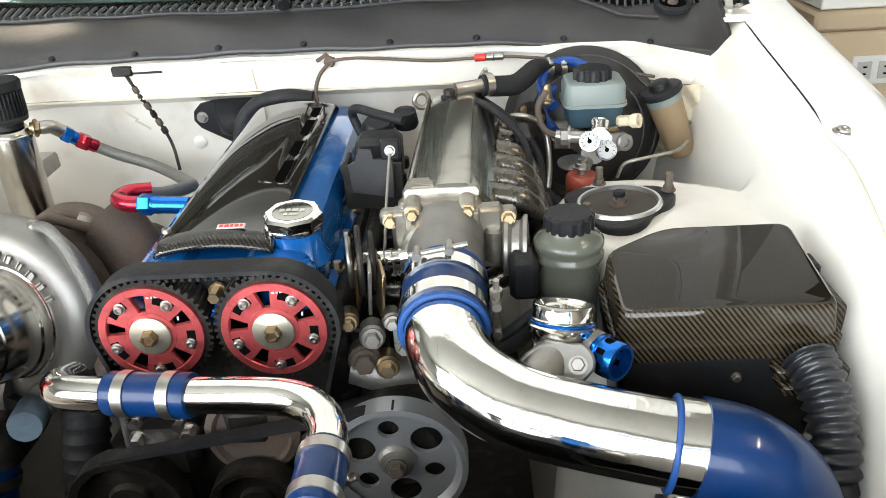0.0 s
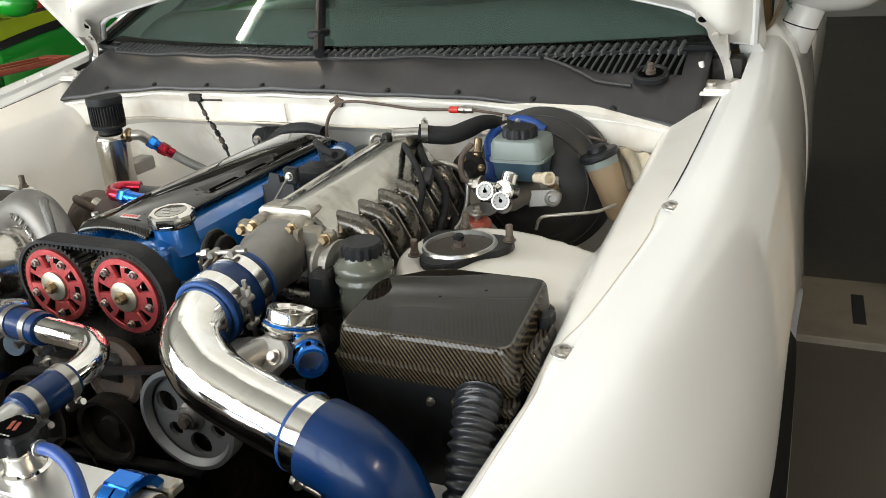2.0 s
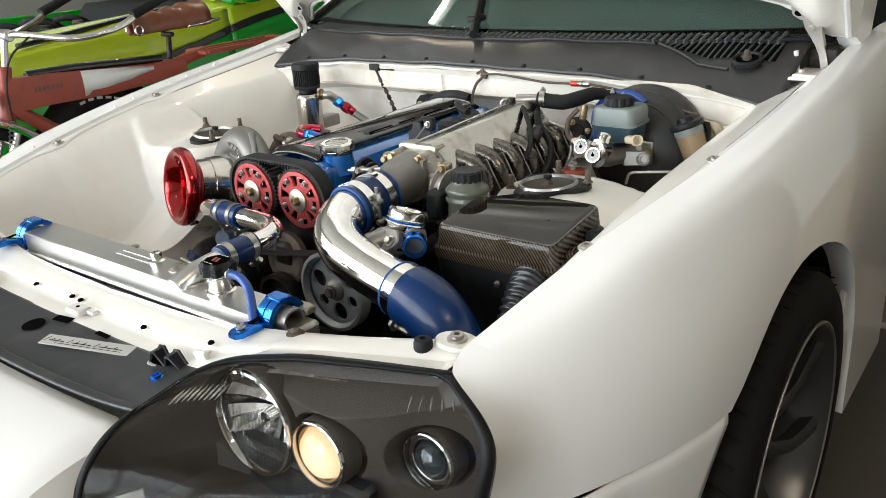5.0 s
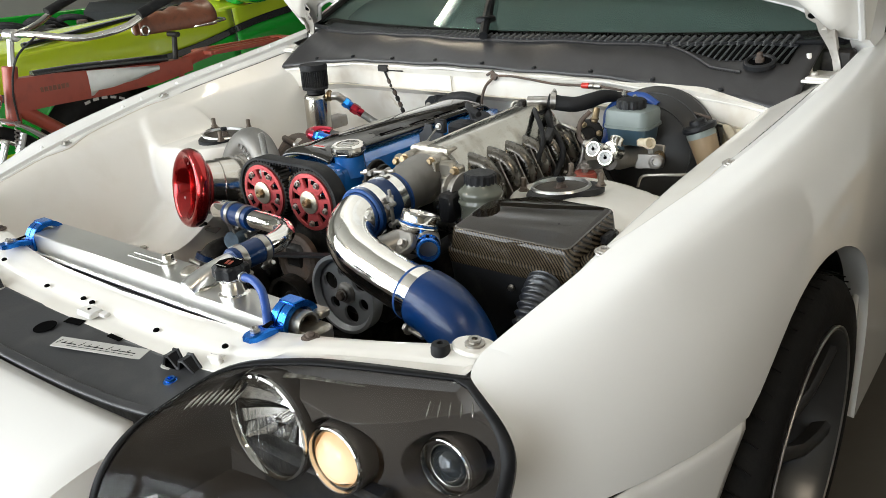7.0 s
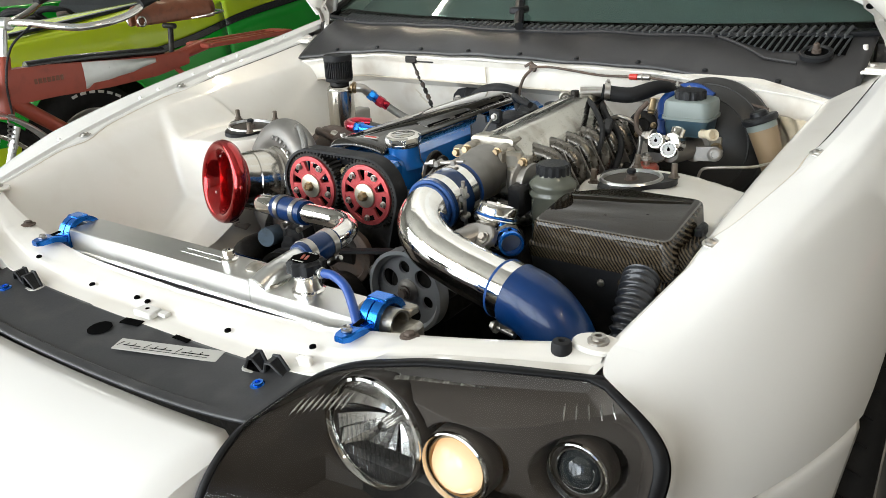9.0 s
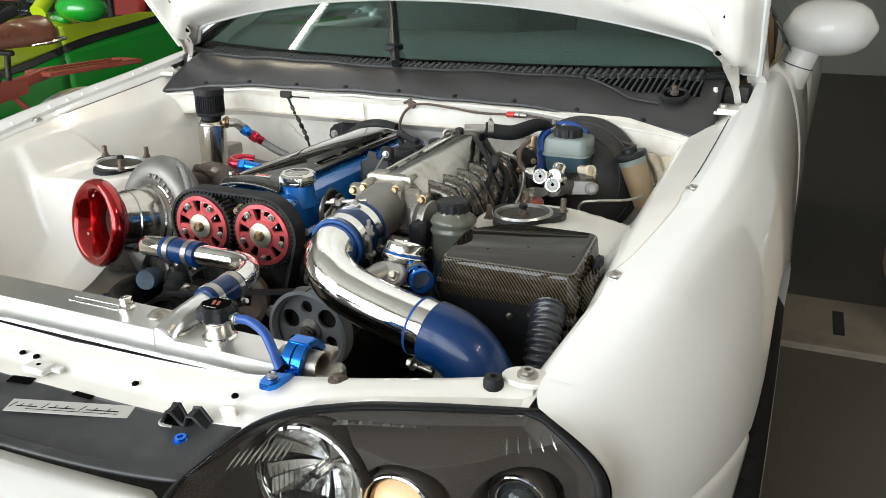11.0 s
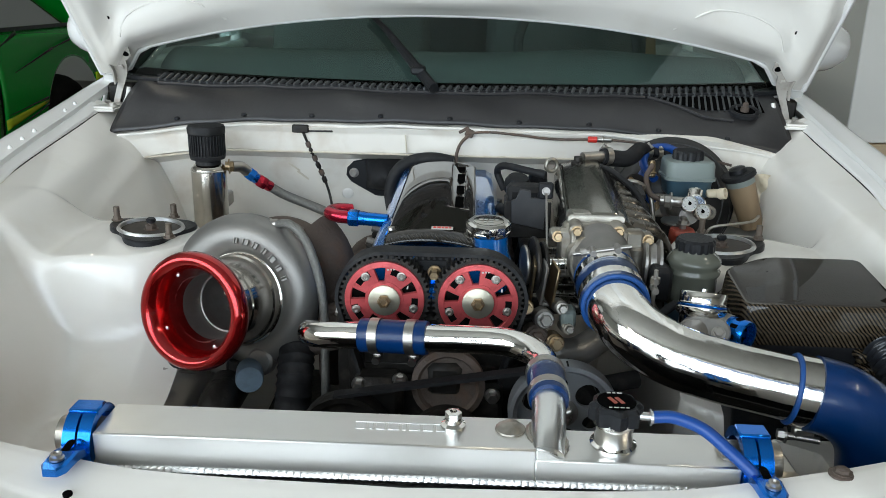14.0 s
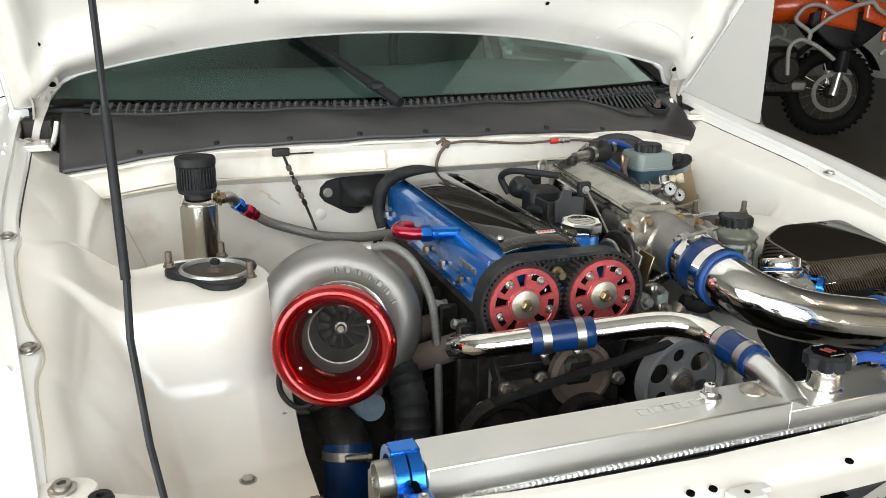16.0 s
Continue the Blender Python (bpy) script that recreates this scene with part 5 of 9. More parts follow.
part("oil_plug", Mb().hexa((0.012, 0.324, 0.735), (0, -1, 0), 0.009, 0.02), BLUEAN, engine)
part("cam_bolt", Mb().hexa((0.012, 0.324, 0.757), (0, -1, 0), 0.007, 0.02), BRASS, engine)

# lower front drive
lower = Mb().box((0.01, 0.300, 0.52), (0.20, 0.03, 0.18), 0.015).box((-0.06, 0.29, 0.59), (0.07, 0.05, 0.06), 0.012).box((0.03, 0.29, 0.62), (0.05, 0.04, 0.05), 0.01)
part("lower_cover", lower, GREASE, engine, "greasy lower timing cover")
thermo = Mb().lathe([(0.050, 0), (0.050, 0.012), (0.042, 0.016), (0.038, 0.010)], along((0.035, 0.285, 0.612), (0, -1, 0.1)), 32)
part("pump_ring", thermo, IRON, engine)
for cx, cz, r in ((-0.10, 0.545, 0.062), (0.035, 0.54, 0.05), (-0.04, 0.47, 0.045)):
    p = Mb().lathe([(0.0, 0.006), (r * 0.35, 0.006), (r * 0.4, 0.0), (r * 0.8, 0.0), (r * 0.86, 0.012), (r, 0.014), (r, -0.012), (r * 0.9, -0.014)], along((cx, 0.252, cz), (0, -1, 0)), 40)
    part("idler_pulley", p, GREASE, engine)
for cx, cz in ((-0.085, 0.61), (-0.03, 0.618), (0.095, 0.60), (-0.12, 0.585)):
    part("cover_stud", Mb().hexa((cx, 0.276, cz), (0, -1, 0), 0.008, 0.014), STEEL, engine)
drive = Mb()
for (ax, az), (bx, bz) in (((-0.115, 0.606), (0.19, 0.664)), ((-0.09, 0.484), (0.19, 0.51))):
    n = Vector((bx - ax, 0, bz - az)).normalized()
    u = Vector((-n.z, 0, n.x)) * 0.0025
    a, b = Vector((ax, 0.24, az)), Vector((bx, 0.235, bz))
    wy = Vector((0, 0.016, 0))
    drive.rings([[a - u, a + u, a + u + wy, a - u + wy], [b - u, b + u, b + u + wy, b - u + wy]])
part("drive_belt", drive, RUBBER, engine, "black ribbed drive belt")

# power steering pulley, holes cut through its web
PX, PY, PZ, PR = 0.187, 0.246, 0.594, 0.072
pump = thing("power_steering_pump", (PX, PY + 0.04, PZ - 0.06), "dull grey pump pulley with round holes", "pump")
rimp = Mb().lathe([(PR - 0.012, -0.004), (PR - 0.004, -0.010), (PR, -0.012), (PR, 0.012), (PR - 0.006, 0.013), (PR - 0.012, 0.004)], along((PX, PY, PZ), (0, -1, 0)), 56, caps=False)
part("pulley_rim", rimp, PULLEY, pump)
web = Mb()
m = along((PX, PY, PZ), (0, -1, 0))


def hole_ring(c, r_hole, a0, a1, r0, r1):
    """One sector of the web with a round hole in it."""
    out, inn = [], []
    for k in range(24):
        t = 2 * math.pi * k / 24
        px, py = c[0] + r_hole * math.cos(t), c[1] + r_hole * math.sin(t)
        inn.append((px, py))
        d = Vector((math.cos(t), math.sin(t)))
        s = 0.0
        q = Vector(c)
        while s < 0.09:
            q = Vector(c) + d * s
            rr, an = q.length, math.atan2(q.y, q.x)
            da = (an - (a0 + a1) / 2 + math.pi) % (2 * math.pi) - math.pi
            if rr > r1 or rr < r0 or abs(da) > (a1 - a0) / 2:
                break
            s += 0.0006
        out.append((q.x, q.y))
    return out, inn


for k in range(6):
    a0, a1 = 2 * math.pi * (k - 0.5) / 6 + 1.722, 2 * math.pi * (k + 0.5) / 6 + 1.722
    ac = (a0 + a1) / 2
    rh = 0.0165 if k % 2 else 0.0108
    out, inn = hole_ring((0.040 * math.cos(ac), 0.040 * math.sin(ac)), rh, a0, a1, 0.019, PR - 0.010)
    part("web_sector", Mb().rings([[m @ Vector((x, y, 0.0)) for x, y in out], [m @ Vector((x, y, 0.0)) for x, y in inn], [m @ Vector((x, y, -0.006)) for x, y in inn]], caps=False), PULLEY, pump, sharp=30)
web.lathe([(0.020, -0.003), (0.020, 0.002), (0.017, 0.006), (0.0115, 0.008), (0.0105, 0.013), (0.0, 0.013)], m, 32)
part("pulley_hub", web, CAST, pump, sharp=30)
part("pulley_nut", Mb().hexa((PX, PY - 0.010, PZ), (0, -1, 0), 0.0085, 0.010), IRON, pump)
part("pump_body", Mb().cyl((PX, PY + 0.012, PZ), (PX, PY + 0.12, PZ), 0.05, 28, bev=0.008).box((PX, PY + 0.10, PZ - 0.03), (0.07, 0.09, 0.10), 0.01), GREASE, pump)

# ---- intake side ----
intake = thing("intake_manifold", (0.26, 0.56, 0.60), "polished aluminium intake plenum with throttle body and runners", "intake manifold")


def plenum_loop(y, grow=1.0):
    k = (y - 0.42) / 0.33
    cx, top, w = 0.244 + 0.014 * k, 0.812 + 0.020 * k, 0.044 * (1 - 0.10 * k)
    pts = [(-w - 0.002, -0.016), (-w + 0.004, -0.008), (-0.010, 0.003), (-0.006, 0.0045), (0.022, 0.0045), (0.027, 0.002), (w + 0.004, -0.014), (w + 0.030, -0.046), (w + 0.034, -0.064), (w + 0.020, -0.088), (-w + 0.02, -0.092), (-w - 0.012, -0.075), (-w - 0.010, -0.03)]
    mid = sum(p[1] for p in pts) / len(pts)
    return [Vector((cx + x * grow, y, top + mid + (z - mid) * grow)) for x, z in pts]


def plenum_line(dx, dz, k0=0.0, k1=1.0):
    """A line along the plenum's top, dx beside its middle and dz over it."""
    return [Vector((0.244 + 0.014 * k + dx * (1 - 0.1 * k), 0.42 + 0.33 * k, 0.812 + 0.020 * k + dz)) for k in (k0 + (k1 - k0) * s / 4 for s in range(5))]


loops = [plenum_loop(0.430, 0.9), plenum_loop(0.434), plenum_loop(0.50), plenum_loop(0.60), plenum_loop(0.70), plenum_loop(0.745), plenum_loop(0.760, 0.85)]
part("plenum", Mb().rings(loops), PLATE, intake, "polished aluminium plenum", sharp=28)
for dx, dz, r in ((-0.008, 0.0012, 0.0020), (0.024, 0.0008, 0.0020)):
    part("plenum_rib", Mb().tube(plenum_line(dx, dz, 0.05, 0.99), r, 10), CHROME, intake)
part("plenum_rib", Mb().tube(plenum_line(-0.0445, -0.011, 0.06, 0.99), 0.0034, 10), PLATE, intake)
lidp = [(-0.041, 0.0), (0.041, 0.0), (0.043, 0.006), (0.041, 0.030), (0.024, 0.040), (0.018, 0.062), (0.008, 0.062), (0.002, 0.040), (-0.039, 0.036), (-0.043, 0.006)]
part("plenum_step", Mb().prism(lidp, 0.010, Matrix.Translation((0.240, 0.428, 0.8040)), 0.004), CASTW, intake, "pale cast cover step")
for k in range(4):
    part("step_rib", Mb().box((0.236, 0.4345 + 0.0052 * k, 0.8145), (0.058, 0.0018, 0.0016), 0.0004), CASTW, intake)
flange = Mb().box((0.246, 0.415, 0.762), (0.122, 0.022, 0.074), 0.006).box((0.238, 0.426, 0.792), (0.092, 0.030, 0.024), 0.006).cyl((0.209, 0.400, 0.796), (0.209, 0.430, 0.798), 0.011, 18, bev=0.002).cyl((0.268, 0.400, 0.796), (0.268, 0.430, 0.798), 0.011, 18, bev=0.002).box((0.306, 0.418, 0.785), (0.030, 0.018, 0.018), 0.004).box((0.184, 0.418, 0.788), (0.024, 0.018, 0.018), 0.004)
flange.cyl((0.296, 0.404, 0.735), (0.296, 0.404, 0.776), 0.011, 24, bev=0.003).box((0.205, 0.400, 0.770), (0.008, 0.016, 0.06), 0.002).box((0.277, 0.400, 0.770), (0.008, 0.016, 0.06), 0.002)
part("throttle_flange", flange, CASTW, intake, "pale cast throttle flange")
for x, z in ((0.209, 0.802), (0.268, 0.803), (0.184, 0.792), (0.312, 0.790)):
    part("flange_bolt", Mb().hexa((x, 0.400 if z > 0.8 else 0.408, z - 0.005), (0, -1, 0.15), 0.0062, 0.010), BRASS, intake)
tb = Mb().cyl((0.238, 0.41, 0.758), (0.237, 0.37, 0.759), 0.042, 36, bev=0.004)
tb.cyl((0.196, 0.395, 0.745), (0.16, 0.395, 0.745), 0.008, 14)
part("throttle_body", tb, CASTW, intake, "cast throttle body")
part("throttle_spindle", Mb().cyl((0.20, 0.392, 0.752), (0.150, 0.390, 0.750), 0.0085, 16, bev=0.001), CHROME, intake)
elbow = Mb().tube(curve([(0.243, 0.410, 0.766), (0.243, 0.390, 0.766), (0.243, 0.362, 0.761), (0.243, 0.335, 0.756), (0.2425, 0.300, 0.752)], 6), [0.0415] * 6 + [0.0405] * 6 + [0.0395] * 13, 36)
part("inlet_elbow", elbow, VOLUTE, intake, "dull grey inlet pipe")
wheel_t = Mb().lathe([(0.030, 0), (0.034, 0.002), (0.034, 0.006), (0.028, 0.010), (0.028, 0.018), (0.034, 0.022), (0.034, 0.026), (0.012, 0.028)], along((0.306, 0.408, 0.752), (1, -0.1, 0)), 36)
part("throttle_quadrant", wheel_t, CAST, intake)
part("sensor_body", Mb().box((0.325, 0.372, 0.735), (0.03, 0.035, 0.05), 0.006), PLASTIC, intake)
for k in range(6):
    y = 0.475 + 0.052 * k
    run = Mb().tube(curve([(0.290, y, 0.785), (0.335, y, 0.772), (0.352, y, 0.735), (0.325, y, 0.690), (0.25, y + 0.005, 0.655), (0.14, y + 0.01, 0.655)], 6), [0.0165] * 6 + [0.0150] * 25, 16)
    part("runner", run, RUNNER, intake)
    part("runner_fin", Mb().box(None, (0.050, 0.004, 0.075), 0.0015, pose(0.334, y + 0.026, 0.738, 0, -28, 0)), CAST, intake)
    part("runner_boss", Mb().box((0.352, y + 0.024, 0.700), (0.02, 0.014, 0.03), 0.004), CAST, intake)
part("rear_boss", Mb().lathe([(0.011, 0), (0.012, 0.003), (0.012, 0.012), (0.008, 0.014), (0.008, 0.021), (0.005, 0.022)], along((0.247, 0.725, 0.820), (0, 0, 1)), 20), GREASE, intake)
part("rear_nipple", Mb().cyl((0.255, 0.732, 0.838), (0.300, 0.752, 0.838), 0.010, 16), STEEL, intake)
part("lifting_eye", Mb().torus((0.205, 0.77, 0.815), (0.3, -1, 0.1), 0.011, 0.004, 18, 8), CASTW, intake)
fuel = Mb().tube([(0.150, 0.43, 0.725), (0.150, 0.86, 0.725)], 0.011, 14)
part("fuel_rail", fuel, GREASE, intake)
for k in range(6):
    y = 0.46 + 0.07 * k
    part("injector", Mb().cyl((0.150, y, 0.725), (0.138, y, 0.672), 0.009, 12).box((0.165, y, 0.705), (0.022, 0.018, 0.018), 0.003), PLASTIC, intake)

# actuator, brackets and levers between cover and plenum
act = thing("throttle_actuator", (0.155, 0.64, 0.70), "black actuator housing and bracket beside the plenum", "actuator")
part("housing", Mb().box((0.150, 0.660, 0.772), (0.062, 0.050, 0.062), 0.008), PLASTIC, act, "dull black actuator housing")
part("bracket", Mb().box((0.150, 0.560, 0.768), (0.075, 0.006, 0.060), 0.002).box((0.116, 0.585, 0.768), (0.005, 0.05, 0.058), 0.002), GREASE, act)
part("plate", Mb().prism([(-0.018, -0.030), (0.034, -0.040), (0.036, 0.026), (0.026, 0.028), (0.024, 0.012), (0.012, 0.012), (0.010, 0.024), (-0.006, 0.026), (-0.012, 0.010), (-0.020, 0.006)], 0.004, Matrix.Translation((0.142, 0.552, 0.795)) @ Matrix.Rotation(radians(90), 4, "X"), 0.001), TRAY, act, "dull grey bracket plate")
part("pivot", Mb().box((0.176, 0.548, 0.820), (0.024, 0.012, 0.026), 0.004), PLASTIC, act)
part("link_pin", Mb().hexa((0.176, 0.542, 0.820), (0, -1, 0.2), 0.005, 0.006), CAST, act)
part("pull_rod", Mb().tube([(0.176, 0.534, 0.818), (0.174, 0.48, 0.785), (0.172, 0.405, 0.728)], 0.0018, 8), CAST, act)
part("vacuum_can", Mb().lathe([(0.0, 0.0), (0.022, 0.001), (0.024, 0.006), (0.024, 0.02), (0.018, 0.03), (0.0, 0.031)], along((0.140, 0.735, 0.772), (0.1, -0.3, 1)), 24), PLASTIC, act)
part("vacuum_cap", Mb().lathe([(0.0, 0.0), (0.017, 0.001), (0.019, 0.006), (0.016, 0.026), (0.0, 0.03)], along((0.180, 0.765, 0.778), (0, -0.2, 1)), 20), PLASTIC, act)

lev = thing("throttle_linkage", (0.16, 0.40, 0.68), "throttle levers, springs and brackets in worn zinc plate", "linkage")
for k, (x, y, z, r, mt) in enumerate(((0.150, 0.385, 0.752, 0.036, GREASE), (0.163, 0.388, 0.750, 0.030, GREASE), (0.138, 0.390, 0.748, 0.026, STEEL))):
    part("lever", Mb().lathe([(r, -0.002), (r, 0.002)], along((x, y, z), (1, 0.15, 0)), 26).torus((x, y, z), (1, 0.15, 0), r, 0.0035, 30, 8), mt, lev)
for k in range(3):
    part("bracket_plate", Mb().box(None, (0.004, 0.030, 0.060), 0.0012, pose(0.148 + 0.013 * k, 0.370 - 0.01 * k, 0.735, 12, 4, 8 * k)), CAST if k % 2 else BRASS, lev)
spring = [Vector((0.140 + 0.0012 * k, 0.392 + 0.012 * math.cos(k * 0.9), 0.748 + 0.012 * math.sin(k * 0.9))) for k in range(50)]
part("return_spring", Mb().tube(spring, 0.0011, 5), STEEL, lev)
for k, (x, y, z, s) in enumerate(((0.135, 0.362, 0.700, 0.011), (0.160, 0.350, 0.688, 0.014), (0.182, 0.352, 0.705, 0.010), (0.150, 0.345, 0.662, 0.018), (0.175, 0.335, 0.660, 0.013), (0.192, 0.345, 0.678, 0.009))):
    part("sensor", Mb().cyl((x, y, z), (x + 0.004, y - 0.03, z + 0.006), s, 14, bev=0.003).hexa((x + 0.004, y - 0.03, z + 0.006), (0.1, -1, 0.2), s * 0.6, 0.012), (BRASS, CAST, STEEL, IRON, BRASS, CASTW)[k], lev)
part("plug", Mb().box((0.196, 0.332, 0.695), (0.020, 0.03, 0.028), 0.005), MILKY, lev)
part("coolant_stub", Mb().tube(curve([(0.14, 0.33, 0.655), (0.18, 0.325, 0.645), (0.215, 0.34, 0.64), (0.25, 0.36, 0.655)], 5), 0.021, 16), CAST, lev)

# loom and vacuum lines
loom = thing("wiring_loom", (0.20, 0.60, 0.62), "black vacuum hoses and wiring along the intake", "wiring loom")
lines = (
    ([(0.118, 0.735, 0.775), (0.105, 0.745, 0.805), (0.115, 0.72, 0.822), (0.15, 0.68, 0.824), (0.185, 0.66, 0.82)], 0.0065, RUBBER),
    ([(0.108, 0.62, 0.770), (0.118, 0.585, 0.775), (0.135, 0.59, 0.765)], 0.009, RUBBER),
    ([(0.262, 0.735, 0.825), (0.30, 0.69, 0.825), (0.345, 0.64, 0.79), (0.350, 0.60, 0.745), (0.352, 0.56, 0.70)], 0.005, RUBBER),
    ([(0.285, 0.76, 0.82), (0.325, 0.70, 0.805), (0.365, 0.68, 0.76), (0.37, 0.63, 0.71)], 0.006, RUBBER),
    ([(0.30, 0.75, 0.78), (0.345, 0.72, 0.80), (0.38, 0.73, 0.775), (0.385, 0.70, 0.72), (0.37, 0.64, 0.69)], 0.0045, STEEL),
    ([(0.36, 0.60, 0.70), (0.385, 0.56, 0.71), (0.395, 0.50, 0.70), (0.39, 0.44, 0.68)], 0.007, RUBBER),
    ([(0.34, 0.80, 0.75), (0.36, 0.74, 0.72), (0.375, 0.68, 0.70), (0.40, 0.62, 0.69), (0.41, 0.60, 0.66)], 0.010, RUBBER),
    ([(0.34, 0.42, 0.72), (0.37, 0.44, 0.70), (0.38, 0.50, 0.69), (0.37, 0.58, 0.67)], 0.008, RUBBER),
    ([(0.235, 0.30, 0.70), (0.29, 0.285, 0.71), (0.33, 0.29, 0.735)], 0.006, RUBBER),
    ([(0.10, 0.31, 0.60), (0.16, 0.30, 0.62), (0.22, 0.31, 0.60), (0.30, 0.34, 0.60)], 0.013, RUBBER),
    ([(0.26, 0.36, 0.67), (0.30, 0.35, 0.66), (0.335, 0.36, 0.68)], 0.012, RUBBER),
)
for pts, r, mt in lines:
    part("hose", Mb().tube(curve(pts, 7), r, 10), mt, loom)
for x, y, z in ((0.352, 0.552, 0.695), (0.372, 0.622, 0.705), (0.345, 0.66, 0.792)):
    part("connector", Mb().box(None, (0.018, 0.034, 0.020), 0.004, pose(x, y, z, 30, 10, 15)), PLASTIC, loom)

rear_hose = thing("heater_hose", (0.32, 0.78, 0.79), "thick black rubber hose from the plenum to the firewall", "hose")
part("hose", Mb().tube(curve([(0.292, 0.749, 0.838), (0.318, 0.760, 0.833), (0.342, 0.772, 0.831), (0.360, 0.796, 0.835), (0.374, 0.826, 0.839), (0.388, 0.850, 0.836)], 7), [0.0150] * 22 + [0.0150 - 0.0003 * k for k in range(14)], 18), RUBBER, rear_hose)
part("thin_hose", Mb().tube(curve([(0.380, 0.838, 0.838), (0.396, 0.862, 0.832), (0.43, 0.875, 0.823), (0.462, 0.885, 0.822)], 6), 0.010, 14), RUBBER, rear_hose)
worm_clamp(rear_hose, (0.302, 0.753, 0.838), (1, 0.45, -0.05), 0.0154, 0.011, 0.8)
worm_clamp(rear_hose, (0.398, 0.865, 0.826), (1, 0.4, -0.1), 0.0115, 0.012, 2.0)
worm_clamp(rear_hose, (0.420, 0.872, 0.823), (1, 0.4, -0.1), 0.0115, 0.010, 2.0)

# ---- chrome charge pipe ----
pipe_t = thing("intercooler_pipe", (0.34, 0.18, 0.60), "polished chrome intercooler pipe with blue silicone couplers", "pipe")
bend = curve([(0.2425, 0.285, 0.751), (0.2425, 0.262, 0.749), (0.245, 0.228, 0.744), (0.262, 0.194, 0.732), (0.300, 0.170, 0.717), (0.350, 0.158, 0.705), (0.405, 0.148, 0.696), (0.462, 0.138, 0.688)], 8)
part("pipe", Mb().tube(bend, 0.0375, 48), CHROME, pipe_t, "mirror polished chrome pipe", sharp=60)
coup = Mb().tube(curve([(0.243, 0.325, 0.7545), (0.2427, 0.30, 0.752), (0.2425, 0.275, 0.750), (0.243, 0.246, 0.7475)], 4), 0.0425, 40)
cp = part("coupler", coup, SILICONE, pipe_t, "blue silicone coupler")
part("coupler_hem", Mb().torus((0.243, 0.245, 0.7475), (0.02, -1, -0.09), 0.0405, 0.0032, 44, 8), SILEDGE, cp)
part("coupler_hem", Mb().torus((0.243, 0.326, 0.7545), (0, 1, 0.09), 0.0405, 0.003, 44, 8), SILEDGE, cp)
t_bolt_clamp(pipe_t, (0.2428, 0.262, 0.7490), (0.01, -1, -0.09), 0.0428, 0.017, radians(0))
t_bolt_clamp(pipe_t, (0.2429, 0.307, 0.7528), (0, -1, -0.09), 0.0428, 0.017, radians(100))
part("end_ring", Mb().torus((0.432, 0.1435, 0.692), (0.98, -0.17, -0.13), 0.0395, 0.0028, 44, 8), SILEDGE, pipe_t)
eb = curve([(0.452, 0.140, 0.689), (0.484, 0.135, 0.682), (0.511, 0.131, 0.664), (0.530, 0.129, 0.634), (0.538, 0.129, 0.592), (0.539, 0.129, 0.53), (0.539, 0.129, 0.46)], 8)
part("elbow", Mb().tube(eb, 0.0440, 44), SILICONE, pipe_t, "thick blue silicone elbow", sharp=60)
band = Mb().lathe([(0.0395, -0.013), (0.0412, -0.013), (0.0412, 0.013), (0.0395, 0.013)], along((0.444, 0.1412, 0.6905), (0.98, -0.17, -0.12)), 48, caps=False)
bd = part("pipe_band", band, CHROME, pipe_t, "bright steel band clamp")
part("band_bolt", Mb().cyl((0.430, 0.128, 0.640), (0.462, 0.118, 0.640), 0.004, 10).hexa((0.428, 0.129, 0.640), (-1, 0.2, 0), 0.007, 0.01).box((0.446, 0.128, 0.646), (0.024, 0.012, 0.014), 0.003), STEEL, bd)

# blow-off valve
bov = thing("blow_off_valve", (0.33, 0.195, 0.69), "polished blow-off valve with a blue slotted outlet", "valve")
ba = Vector((0.10, 0.34, 1.0)).normalized()
b0 = Vector((0.340, 0.232, 0.700))
part("stem", Mb().tube(curve([(0.315, 0.185, 0.712), (0.325, 0.202, 0.717), (0.340, 0.225, 0.722), (0.350, 0.245, 0.725)], 5), 0.019, 24), CAST, bov)
fl = [(0.032 * math.cos(a) * (1.25 if abs(math.cos(a)) > 0.85 else 1), 0.026 * math.sin(a)) for a in (2 * math.pi * k / 26 for k in range(26))]
part("flange", Mb().prism(fl, 0.010, along((0.338, 0.212, 0.716), (-0.15, -0.75, 0.60), 0.5), 0.002), VOLUTE, bov, "milled flange plate")
for d in (-0.020, 0.020):
    part("flange_bolt", Mb().hexa((0.340 + d, 0.205, 0.722 + 0.35 * d), (-0.15, -0.75, 0.60), 0.006, 0.008), STEEL, bov)
part("body", Mb().lathe([(0.020, 0.0), (0.025, 0.006), (0.026, 0.030), (0.030, 0.034), (0.031, 0.040), (0.027, 0.044)], along(b0 + Vector((0.008, 0.005, 0.004)), ba), 36), CHROME, bov, "polished valve body")
part("blue_ring", Mb().torus(b0 + Vector((0.008, 0.005, 0.004)) + ba * 0.043, ba, 0.0285, 0.0014, 40, 8), BLUEAN, bov)
part("cap", Mb().lathe([(0.028, 0.044), (0.0285, 0.046), (0.0275, 0.047), (0.0275, 0.058), (0.0265, 0.0595), (0.0225, 0.0595), (0.0190, 0.056), (0.0040, 0.055), (0.0040, 0.063), (0.0, 0.063)], along(b0 + Vector((0.008, 0.005, 0.004)), ba), 36), CHROME, bov)
part("brand_bar", bars(b0 + ba * 0.024 + Vector((0.004, -0.026, 0.010)), (1, 0.1, -0.05), ba, [0.004, 0.003, 0.005, 0.003, 0.004, 0.004], 0.006, 0.0012, 0.001), INK_HOLE, bov, kind="stuff")
